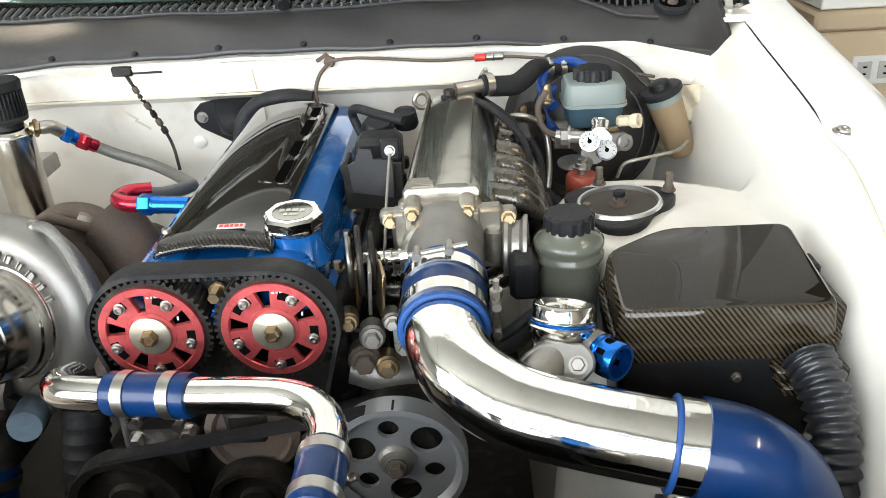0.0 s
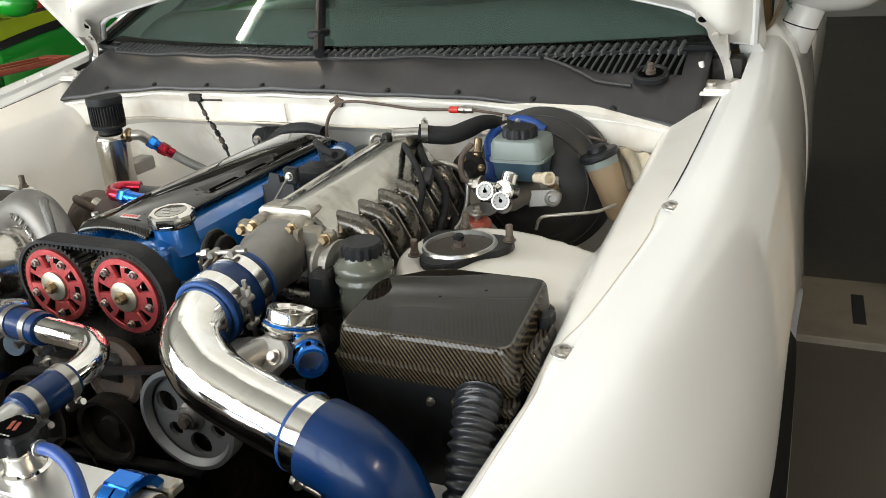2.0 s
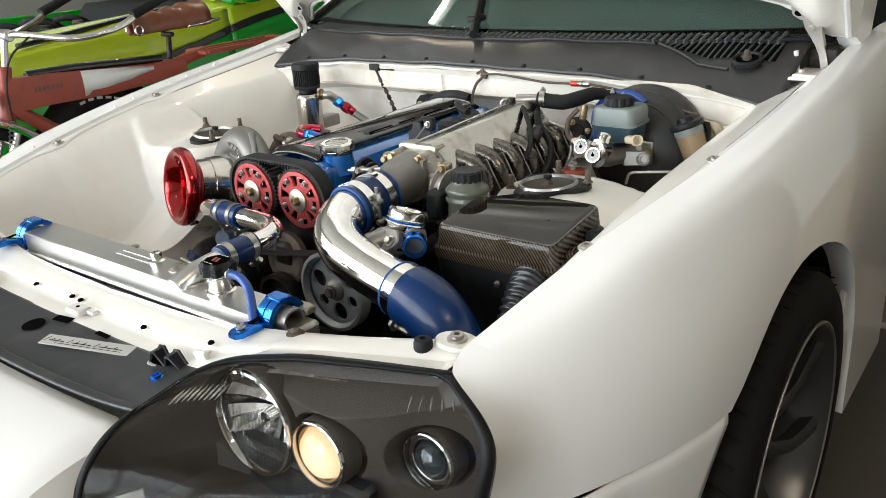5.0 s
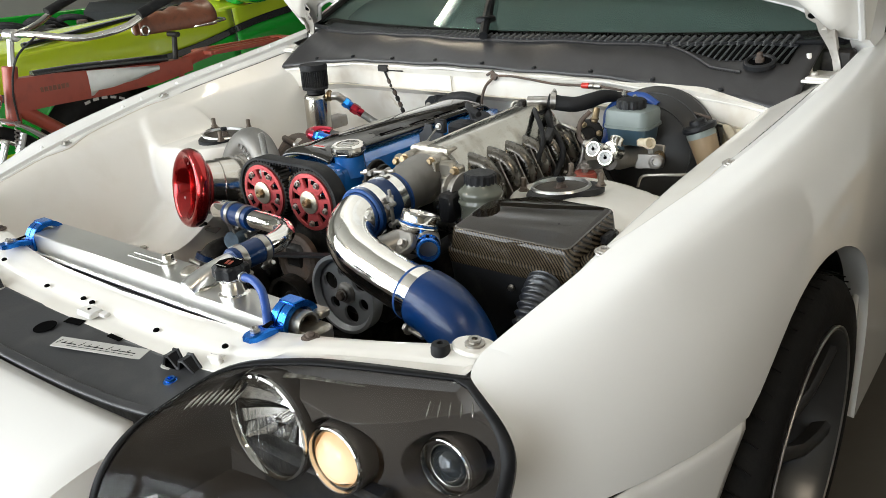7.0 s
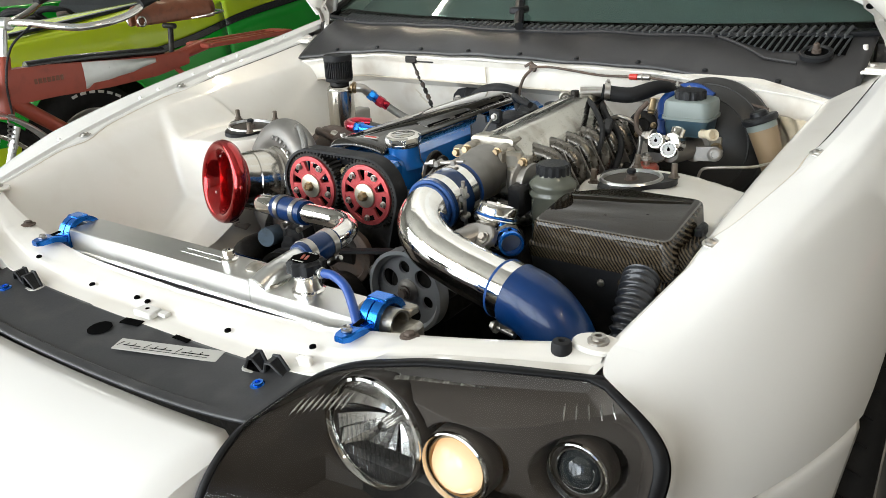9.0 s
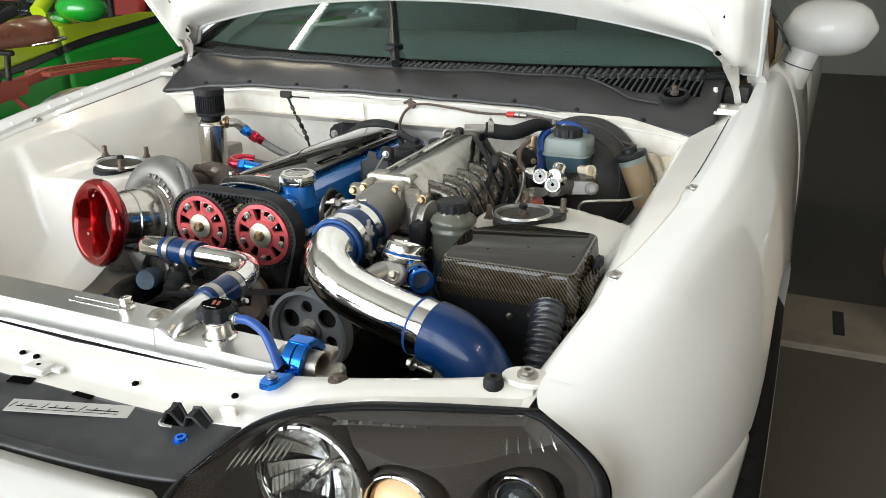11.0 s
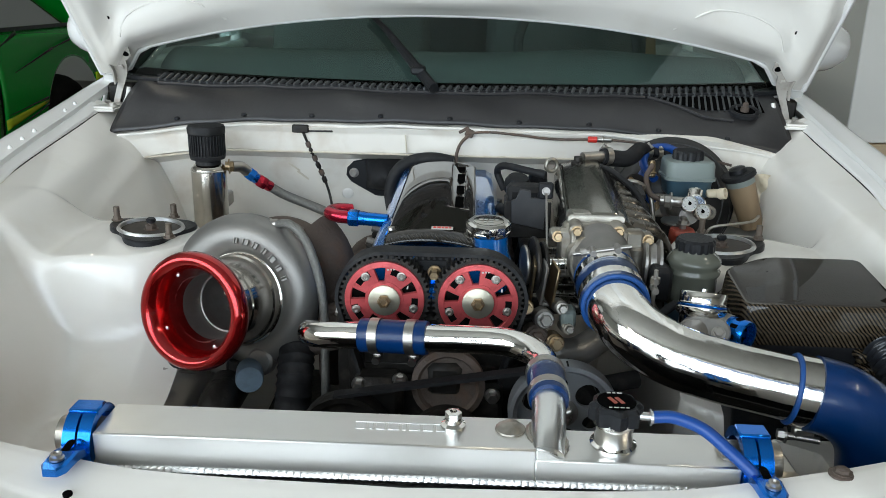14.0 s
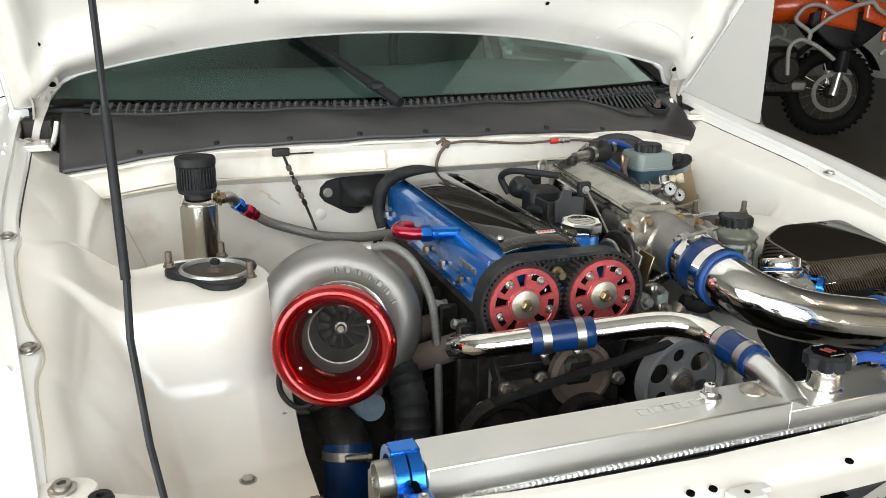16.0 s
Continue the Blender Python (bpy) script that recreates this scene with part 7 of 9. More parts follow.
part("lid_clip", Mb().box((0.621, 0.36, 0.737), (0.012, 0.03, 0.016), 0.003), PLASTIC, fuse)
part("side_hook", Mb().tube(curve([(0.628, 0.292, 0.690), (0.645, 0.285, 0.692), (0.655, 0.292, 0.708), (0.650, 0.300, 0.720), (0.656, 0.306, 0.722)], 6), 0.0035, 8), PLASTIC, fuse)
part("hose_mouth", Mb().box((0.585, 0.252, 0.688), (0.068, 0.03, 0.012), 0.004).box((0.588, 0.250, 0.672), (0.062, 0.034, 0.012), 0.004), CARBON, fuse)
part("lid_screw", Mb().hexa((0.520, 0.256, 0.676), (0, -1, 0), 0.004, 0.006), STEEL, fuse)

hose = thing("corrugated_hose", (0.585, 0.17, 0.45), "black corrugated plastic hose hanging from the fuse box", "hose")
hp = curve([(0.581, 0.246, 0.700), (0.585, 0.222, 0.690), (0.588, 0.196, 0.668), (0.589, 0.176, 0.635), (0.587, 0.162, 0.595), (0.583, 0.155, 0.560)], 22)
hr = [0.0252 - 0.0050 * (0.5 - 0.5 * math.cos(2 * math.pi * k / 7)) - 0.00004 * k for k in range(len(hp))]
part("bellows", Mb().tube(hp, hr, 28), HOSEBLK, hose, sharp=80)
part("sleeve", Mb().tube(curve([(0.583, 0.155, 0.562), (0.585, 0.148, 0.52), (0.59, 0.14, 0.44)], 5), 0.019, 20), RUBBER, hose)
part("cable", Mb().tube(curve([(0.55, 0.19, 0.60), (0.558, 0.16, 0.575), (0.575, 0.15, 0.56), (0.62, 0.15, 0.55)], 6), 0.005, 8), RUBBER, hose)

# ---- power steering reservoir ----
ps = thing("steering_fluid_tank", (0.374, 0.372, 0.62), "dull plastic steering fluid tank with black screw cap", "fluid tank")
body = [(0.0340, 0.070), (0.0345, 0.096), (0.0345, 0.112), (0.0375, 0.116), (0.0380, 0.120), (0.0350, 0.123), (0.0352, 0.127), (0.0378, 0.131), (0.0375, 0.136), (0.0330, 0.141), (0.027, 0.146), (0.025, 0.154)]
part("tank", Mb().lathe(body, along((0.371, 0.372, 0.630), (0, 0, 1)), 44), PSGLASS, ps, "cloudy grey-green tank", sharp=60)
part("tank_base", Mb().lathe([(0.022, 0.0), (0.030, 0.008), (0.033, 0.040), (0.0340, 0.072)], along((0.371, 0.372, 0.630), (0, 0, 1)), 44), FLUIDBLUE, ps, "dark blue-grey lower tank", sharp=60)
capo = []
for k in range(72):
    a = 2 * math.pi * k / 72
    capo.append(((0.0265 + 0.0009 * math.cos(16 * a)) * math.cos(a), (0.0265 + 0.0009 * math.cos(16 * a)) * math.sin(a)))
part("cap", Mb().prism(capo, 0.017, Matrix.Translation((0.371, 0.372, 0.779)), 0.003), PLASTIC, ps, "black ribbed screw cap")
part("tank_bracket", Mb().box((0.352, 0.405, 0.700), (0.03, 0.05, 0.06), 0.005), GREASE, ps)
ps.location = (0.378, 0.391, 0.62)

# ---- brakes ----
brake = thing("brake_servo", (0.49, 0.87, 0.62), "black vacuum brake servo with master cylinder and fluid tank", "brake servo")
ba_ = Vector((-0.05, -1, 0.12)).normalized()
bc = Vector((0.458, 0.908, 0.720))
part("servo_drum", Mb().lathe([(0.02, 0.075), (0.055, 0.072), (0.075, 0.060), (0.095, 0.052), (0.118, 0.030), (0.124, 0.012), (0.129, 0.008), (0.129, -0.004), (0.122, -0.008), (0.116, -0.04), (0.06, -0.06)], along(bc, ba_), 60), SERVO, brake, "black servo drum", sharp=35)
part("drum_ridge", Mb().torus(bc + ba_ * 0.052, ba_, 0.094, 0.0022, 50, 6).torus(bc + ba_ * 0.030, ba_, 0.117, 0.0022, 50, 6), SERVO, brake)
mc0 = bc + ba_ * 0.068
part("master_cylinder", Mb().lathe([(0.030, 0), (0.030, 0.012), (0.021, 0.016), (0.021, 0.10), (0.017, 0.110), (0.017, 0.135)], along(mc0, ba_), 28), CAST, brake, "cast master cylinder")
part("flange", Mb().box(None, (0.10, 0.045, 0.012), 0.004, along(mc0 + ba_ * 0.004, ba_)), CASTW, brake)
for d in (-0.042, 0.042):
    part("flange_nut", Mb().hexa(along(mc0 + ba_ * 0.010, ba_) @ Vector((d, 0, 0)), ba_, 0.009, 0.012), BRASS, brake)
ear = Mb().lathe([(0.013, -0.02), (0.013, 0.006), (0.010, 0.008), (0.0065, 0.008), (0.006, 0.002)], along((0.506, 0.788, 0.729), (0.2, -1, 0.2)), 24)
ear.prism([(-0.040, 0.012), (-0.040, -0.016), (0.0, -0.014), (0.012, -0.004), (0.012, 0.006), (0.0, 0.014)], 0.010, along((0.506, 0.796, 0.729), (0.2, -1, 0.2)), 0.002)
part("ear", ear, CAST, brake)


def tank_loop(z, grow):
    pts = round_rect(0.088, 0.080, 0.016, 4)
    return [Vector((0.457 + x * (1 + grow), 0.786 + y * (1 + grow), z)) for x, y in pts]


tk = part("lower_tank", Mb().rings([tank_loop(0.766, -0.18), tank_loop(0.771, -0.12), tank_loop(0.793, -0.06), tank_loop(0.797, 0.0)]), FLUIDBLUE, brake, "blue-grey lower half of the fluid tank", sharp=35)
part("seam", Mb().rings([tank_loop(0.797, 0.05), tank_loop(0.802, 0.05)]), MILKY, tk)
up = part("upper_tank", Mb().rings([tank_loop(0.802, 0.0), tank_loop(0.824, -0.01), tank_loop(0.830, -0.06), tank_loop(0.832, -0.14)]), MILKY, brake, "milky upper half of the fluid tank", sharp=35)
cpp = []
for k in range(60):
    a = 2 * math.pi * k / 60
    cpp.append(((0.027 + 0.0012 * (1 if k % 5 < 3 else -1)) * math.cos(a), (0.027 + 0.0012 * (1 if k % 5 < 3 else -1)) * math.sin(a)))
part("tank_cap", Mb().prism(cpp, 0.018, Matrix.Translation((0.455, 0.782, 0.830)), 0.003), PLASTIC, brake, "black ribbed cap")
part("sensor", Mb().box((0.498, 0.748, 0.776), (0.024, 0.016, 0.014), 0.003).lathe([(0.008, 0.0), (0.0105, 0.004), (0.0105, 0.014), (0.008, 0.014), (0.007, 0.006)], along((0.506, 0.744, 0.776), (0.8, -0.6, 0.25)), 20), FOAM, brake, "cream level sensor plug")
part("brake_line", Mb().tube(curve([(0.49, 0.745, 0.690), (0.50, 0.742, 0.712), (0.53, 0.745, 0.718), (0.58, 0.765, 0.720), (0.605, 0.80, 0.722)], 8), 0.0028, 8), CASTW, brake, "thin bare metal brake line")
for k, z in enumerate((0.79, 0.83)):
    part("vacuum_hose", Mb().tube(curve([(0.400, 0.79, z - 0.04), (0.385, 0.83, z - 0.02), (0.40, 0.865, z), (0.435, 0.875, z + 0.005), (0.47, 0.87, z - 0.01)], 7), 0.010 - 0.002 * k, 14), BLUEHOSE, brake, "blue vacuum hose")
part("hose_joint", Mb().cyl((0.388, 0.76, 0.800), (0.388, 0.772, 0.828), 0.0065, 16, bev=0.002).torus((0.388, 0.763, 0.808), (0, 0.2, 1), 0.007, 0.002, 20, 6), BRASS, brake)

clu = thing("clutch_fluid_tank", (0.572, 0.836, 0.68), "brown-stained clutch fluid tank with a black cap", "fluid tank")
part("tank", Mb().lathe([(0.018, 0), (0.022, 0.006), (0.024, 0.05), (0.0265, 0.090), (0.0265, 0.100), (0.024, 0.104)], along((0.572, 0.836, 0.690), (0, 0, 1)), 32), AMBER, clu, "brown translucent tank")
part("tank_collar", Mb().lathe([(0.0268, 0), (0.0275, 0.004), (0.0265, 0.014)], along((0.572, 0.836, 0.782), (0, 0, 1)), 32, caps=False), MILKY, clu)
part("cap", Mb().lathe([(0.0300, 0), (0.0325, 0.003), (0.0325, 0.009), (0.030, 0.0115), (0.0165, 0.012), (0.0155, 0.020), (0.012, 0.022), (0.0, 0.022)], along((0.572, 0.836, 0.794), (0, 0, 1)), 36), PLASTIC, clu, "black cap with a raised centre")

clu.rotation_euler = (0.0, radians(-21), 0.0)
clu.location.x += 0.040

lumps = Mb().grid(lambda u, v: (0.585 + 0.062 * u, 0.925 - 0.05 * u - 0.014 * math.sin(9 * u + 4 * v) * math.sin(11 * v + 3 * u) - 0.012 * math.sin(math.pi * u), 0.67 + 0.115 * v), 26, 30)
part("sealed_corner", lumps, FOAM, car, "cream wrinkled sealer in the firewall corner")
part("corner_eye", Mb().torus((0.622, 0.862, 0.720), (0.3, -1, 0.3), 0.011, 0.003, 24, 8), STEEL, car)

reg = thing("fuel_pressure_regulator", (0.45, 0.70, 0.70), "polished pressure regulator with two white-faced gauges", "gauge")
part("body", Mb().cyl((0.455, 0.725, 0.758), (0.455, 0.690, 0.770), 0.017, 24, bev=0.003).cyl((0.455, 0.71, 0.765), (0.458, 0.722, 0.790), 0.013, 20, bev=0.003), CHROME, reg, "polished regulator body")
for c, d in (((0.460, 0.667, 0.762), (0.10, -1, 0.40)), ((0.436, 0.666, 0.776), (-0.10, -1, 0.45))):
    g = part("gauge", Mb().lathe([(0.009, -0.016), (0.0135, -0.012), (0.0145, -0.001), (0.0138, 0.002), (0.0120, 0.002), (0.0120, -0.001)], along(c, d), 32), CHROME, reg, "small round gauge")
    part("dial", Mb().lathe([(0.0, 0.0), (0.0120, 0.0)], along(c, d), 28), DIAL, g)
    md = along(Vector(c) + Vector(d).normalized() * 0.0008, d)
    part("needle", Mb().box(None, (0.0015, 0.008, 0.0006), 0.0002, md @ pose(0, 0.002, 0, 0, 0, 35)).lathe([(0.003, 0), (0.003, 0.001)], md, 12), INK_HOLE, g)
    tick = Mb()
    for k in range(9):
        a = radians(-40 + 260 * k / 8)
        tick.box(None, (0.0022, 0.0006, 0.0004), 0.0001, md @ Matrix.Rotation(a, 4, "Z") @ Matrix.Translation((0.0098, 0, 0)))
    part("scale_marks", tick, INK_HOLE, g, kind="stuff")
part("inlet_fitting", Mb().cyl((0.44, 0.705, 0.768), (0.395, 0.712, 0.770), 0.009, 14).hexa((0.415, 0.709, 0.769), (-1, 0.1, 0), 0.012, 0.014), STEEL, reg)
part("bracket_disc", Mb().lathe([(0.0, 0.004), (0.012, 0.004), (0.014, 0.0015), (0.026, 0.0015), (0.028, 0.0), (0.028, -0.003)], along((0.364, 0.785, 0.772), (0.45, -1, 0.15)), 32), GREASE, reg, "oily round bracket plate")
for k in range(3):
    part("disc_bolt", Mb().hexa(along((0.364, 0.785, 0.772), (0.45, -1, 0.15)) @ Vector((0.020 * math.cos(2.1 * k), 0.020 * math.sin(2.1 * k), 0.001)), (0.45, -1, 0.15), 0.0045, 0.004), BRASS, reg)
part("braided_line", Mb().tube(curve([(0.395, 0.712, 0.770), (0.378, 0.72, 0.780), (0.372, 0.735, 0.805), (0.385, 0.75, 0.825)], 6), 0.0048, 12), IRON, reg)

filt = thing("red_fuel_fitting", (0.425, 0.655, 0.67), "red anodised fuel fitting with a steel top", "fitting")
part("body", Mb().lathe([(0.020, 0), (0.022, 0.004), (0.022, 0.018), (0.020, 0.021), (0.022, 0.024), (0.022, 0.040), (0.019, 0.044)], along((0.425, 0.655, 0.690), (0, 0, 1)), 30), BIKERED, filt)
part("top_plate", Mb().lathe([(0.0, 0.0), (0.024, 0.0), (0.025, 0.003), (0.0, 0.004)], along((0.420, 0.690, 0.735), (0, -0.1, 1)), 28), STEEL, filt)
part("stem", Mb().cyl((0.425, 0.655, 0.732), (0.425, 0.655, 0.755), 0.006, 12).hexa((0.425, 0.655, 0.742), (0, 0, 1), 0.009, 0.008), STEEL, filt)

# ---- strut tops ----
def strut_top(side):
    cx, cy, cz = side * 0.452, 0.520, 0.7415
    top = thing("strut_top_mount", (cx, cy, cz), "black strut top plate with steel ring and studs", "strut mount", "strut mounts")
    outline = []
    for k in range(36):
        a = 2 * math.pi * k / 36
        r = 0.061 + 0.013 * math.cos(3 * (a - radians(20 if side > 0 else 40)))
        outline.append((r * math.cos(a), r * math.sin(a)))
    lift = Matrix.Translation((cx, cy, cz)) @ Matrix.Rotation(radians(-3 * side), 4, "Y")
    level = lambda z, g: [lift @ Vector((x * g, y * g, z)) for x, y in outline]
    mouth = lambda z, r: [lift @ Vector((r * math.cos(2 * math.pi * k / 36), r * math.sin(2 * math.pi * k / 36), z)) for k in range(36)]
    part("plate", Mb().rings([level(-0.004, 1.0), level(0.004, 1.0), level(0.006, 0.97), mouth(0.006, 0.049), mouth(-0.002, 0.049)], caps=False), PLASTIC, top, "worn black top plate")
    part("steel_ring", Mb().lathe([(0.0455, 0.000), (0.0465, 0.0095), (0.0500, 0.0095), (0.0520, 0.006)], lift, 48, caps=False), ALLOY, top, "pale steel ring")
    part("cup", Mb().lathe([(0.0, -0.006), (0.026, -0.006), (0.036, -0.008), (0.044, -0.003), (0.0465, 0.004)], lift, 44), DUSTY, top)
    part("bearing", Mb().lathe([(0.020, -0.004), (0.021, -0.001), (0.017, 0.002), (0.012, 0.003), (0.010, 0.004)], lift, 32), IRON, top)
    part("rod_nut", Mb().hexa(lift @ Vector((0, 0, 0.003)), (0, 0, 1), 0.009, 0.008).cyl(lift @ Vector((0, 0, 0.009)), lift @ Vector((0, 0, 0.020)), 0.0050, 12), IRON, top)
    part("rod_cap", Mb().cyl(lift @ Vector((0, 0, 0.014)), lift @ Vector((0, 0, 0.022)), 0.0075, 16, bev=0.002), PLASTIC, top)
    for dx, dy in ((side * 0.064, 0.022), (-side * 0.015, 0.062), (-side * 0.046, -0.046)):
        c = lift @ Vector((dx, dy, 0.007))
        part("stud", Mb().hexa(c, (0, 0, 1), 0.0068, 0.007).cyl(c + Vector((0, 0, 0.006)), c + Vector((0, 0, 0.023)), 0.0050, 12, bev=0.001), RUSTY, top)


strut_top(1)
strut_top(-1)

# ---- catch can ----
can = thing("oil_catch_can", (-0.455, 0.83, 0.62), "polished oil catch can with a black breather filter", "catch can")
part("can_body", Mb().lathe([(0.030, 0), (0.0335, 0.004), (0.0335, 0.165), (0.0325, 0.171), (0.026, 0.178), (0.018, 0.180)], along((-0.455, 0.830, 0.625), (0, 0, 1)), 44), PLATE2, can, "polished aluminium can")
part("can_lip", Mb().torus((-0.455, 0.830, 0.792), (0, 0, 1), 0.0333, 0.0016, 44, 6), CHROME, can)
part("filter_neck", Mb().lathe([(0.022, 0), (0.024, 0.002), (0.024, 0.020)], along((-0.455, 0.830, 0.800), (0, 0, 1)), 32), RUBBER, can)
fl_ = part("breather_filter", Mb().lathe([(0.026, 0), (0.033, 0.002), (0.034, 0.008), (0.031, 0.012), (0.031, 0.048), (0.0355, 0.052), (0.0360, 0.062), (0.034, 0.066), (0.0, 0.067)], along((-0.455, 0.830, 0.812), (0, 0, 1)), 44), RUBBER, can, "black pleated breather filter")
for k in range(36):
    a = 2 * math.pi * k / 36
    part("pleat", Mb().box(None, (0.0042, 0.0022, 0.040), 0.0008, Matrix.Translation((-0.455, 0.83, 0.842)) @ Matrix.Rotation(a, 4, "Z") @ Matrix.Translation((0.0325, 0, 0))), PLASTIC, fl_)
can.location.z -= 0.016
part("outlet", Mb().cyl((-0.425, 0.838, 0.782), (-0.408, 0.843, 0.780), 0.009, 14).hexa((-0.418, 0.84, 0.781), (1, 0.2, 0), 0.011, 0.01), BRASS, can)
part("outlet_elbow", Mb().tube(curve([(-0.410, 0.843, 0.780), (-0.398, 0.850, 0.779), (-0.390, 0.858, 0.770), (-0.386, 0.862, 0.765)], 5), 0.011, 16), STEEL, can)
part("can_bracket", Mb().box((-0.455, 0.885, 0.70), (0.04, 0.07, 0.03), 0.004), STEEL, can)

breath = thing("breather_hose", (-0.30, 0.85, 0.66), "braided steel breather hose with red and blue fittings", "hose")
an_fitting(breath, (-0.388, 0.861, 0.766), (-0.370, 0.872, 0.748), 0.0135, BLUEAN, "blue_fitting")
an_fitting(breath, (-0.372, 0.871, 0.750), (-0.346, 0.884, 0.730), 0.0135, REDHOSE, "red_fitting")
part("hose", Mb().tube(curve([(-0.348, 0.883, 0.731), (-0.32, 0.893, 0.712), (-0.27, 0.895, 0.692), (-0.22, 0.86, 0.685), (-0.17, 0.78, 0.70), (-0.135, 0.70, 0.725), (-0.13, 0.60, 0.755), (-0.140, 0.555, 0.772)], 9), 0.0095, 14), BRAID, breath, "dark braided hose")
ring = curve([(-0.135, 0.562, 0.775), (-0.158, 0.550, 0.778), (-0.165, 0.530, 0.778), (-0.150, 0.516, 0.777), (-0.132, 0.514, 0.776)], 7)
part("red_elbow", Mb().tube(ring, 0.0105, 16), REDHOSE, breath, "glossy red swivel elbow")
an_fitting(breath, (-0.134, 0.514, 0.776), (-0.104, 0.512, 0.775), 0.0135, BLUEAN, "blue_fitting")
part("blue_adapter", Mb().cyl((-0.108, 0.512, 0.775), (-0.070, 0.511, 0.773), 0.0105, 16, bev=0.001), BLUEAN, breath)

# ---- firewall fittings ----
sens = thing("firewall_cable", (-0.27, 0.92, 0.70), "metal joined cable hanging from a bracket on the firewall", "cable")
part("bracket", Mb().box(None, (0.034, 0.010, 0.016), 0.003, pose(-0.290, 0.916, 0.846)).box((-0.25, 0.917, 0.842), (0.05, 0.003, 0.004), 0.001), GREASE, sens)
cpt = curve([(-0.286, 0.914, 0.842), (-0.276, 0.918, 0.815), (-0.262, 0.924, 0.780), (-0.248, 0.928, 0.745), (-0.236, 0.925, 0.712), (-0.225, 0.905, 0.675)], 7)
part("cable", Mb().tube(cpt, 0.0028, 8), GREASE, sens)
for k in (6, 9, 12, 15, 18, 21):
    p, q = cpt[k], cpt[k + 1]
    part("joint", Mb().lathe([(0.004, 0), (0.0054, 0.002), (0.0054, 0.010), (0.004, 0.012)], along(p, q - p), 6 if k % 2 else 12), GREASE if k % 2 else IRON, sens)
for d in (0.0, 0.018):
    part("weld_scar", Mb().box(None, (0.03, 0.003, 0.004), 0.001, pose(-0.318 + d, 0.974, 0.755 - d, 0, 35, 0)), BAY_EDGE, sens)

loop = thing("firewall_wire", (0.05, 0.92, 0.70), "black wire clipped along the firewall ledge", "cable")
part("clip", Mb().box(None, (0.017, 0.008, 0.016), 0.003, pose(0.052, 0.914, 0.846, 0, 25, 0)).box(None, (0.022, 0.004, 0.006), 0.002, pose(0.04, 0.914, 0.852, 0, -30, 0)), IRON, loop)
part("wire", Mb().tube(curve([(0.045, 0.912, 0.845), (0.09, 0.908, 0.850), (0.15, 0.906, 0.846), (0.22, 0.904, 0.840), (0.29, 0.900, 0.842)], 8), 0.0026, 8), IRON, loop)
part("wire", Mb().tube(curve([(0.33, 0.898, 0.843), (0.39, 0.893, 0.838), (0.45, 0.89, 0.828), (0.52, 0.885, 0.812), (0.57, 0.89, 0.800)], 8), 0.0026, 8), IRON, loop)
part("drop_wire", Mb().tube(curve([(0.050, 0.912, 0.842), (0.034, 0.906, 0.825), (0.026, 0.90, 0.800), (0.030, 0.89, 0.775)], 6), 0.0034, 8), IRON, loop)
part("red_joint", Mb().cyl((0.286, 0.900, 0.842), (0.304, 0.899, 0.8425), 0.0062, 14, bev=0.001), REDP, loop, "red cable joint")
part("steel_joint", Mb().cyl((0.304, 0.899, 0.8425), (0.332, 0.898, 0.843), 0.0058, 14, bev=0.001).torus((0.315, 0.8985, 0.843), (1, 0, 0), 0.006, 0.0015, 16, 6), STEEL, loop)

boot = thing("firewall_boot", (-0.15, 0.96, 0.70), "black rubber boot bolted to the firewall", "rubber boot")
part("plate", Mb().prism([(-0.062, -0.004), (-0.052, -0.018), (0.000, -0.047), (0.020, -0.048), (0.058, -0.014), (0.060, 0.004), (0.040, 0.036), (0.022, 0.040), (-0.046, 0.026), (-0.060, 0.012)], 0.010, Matrix.Translation((-0.145, 0.978, 0.745)) @ Matrix.Rotation(radians(90), 4, "X"), 0.003), PLASTIC, boot)
part("hump", Mb().grid(lambda u, v: (-0.165 + 0.10 * u, 0.968 - 0.055 * (math.sin(math.pi * min(max(u, 0.0), 1)) ** 0.6) * (math.sin(math.pi * v) ** 0.6) + 0.003 * math.sin(14 * u + 6 * v), 0.712 + 0.068 * v), 20, 16), RUBBER, boot, "creased rubber hump")
part("bolt", Mb().hexa((-0.190, 0.968, 0.747), (0, -1, 0), 0.0075, 0.008), STEEL, boot)
part("rear_arch", Mb().tube(curve([(-0.098, 0.870, 0.690), (-0.104, 0.880, 0.730), (-0.092, 0.889, 0.768), (-0.062, 0.893, 0.790), (-0.02, 0.895, 0.796), (0.02, 0.895, 0.790)], 8), 0.013, 14), RUBBER, boot)

plug = Mb()
for x, z in ((-0.055, 0.72), (0.42, 0.83), (-0.205, 0.70)):
    plug.lathe([(0.012, 0), (0.012, 0.004), (0.008, 0.006), (0.0, 0.006)], along((x, 0.978, z), (0, -1, 0)), 20)
part("firewall_plug", plug, BAY_WHITE, car, kind="stuff")

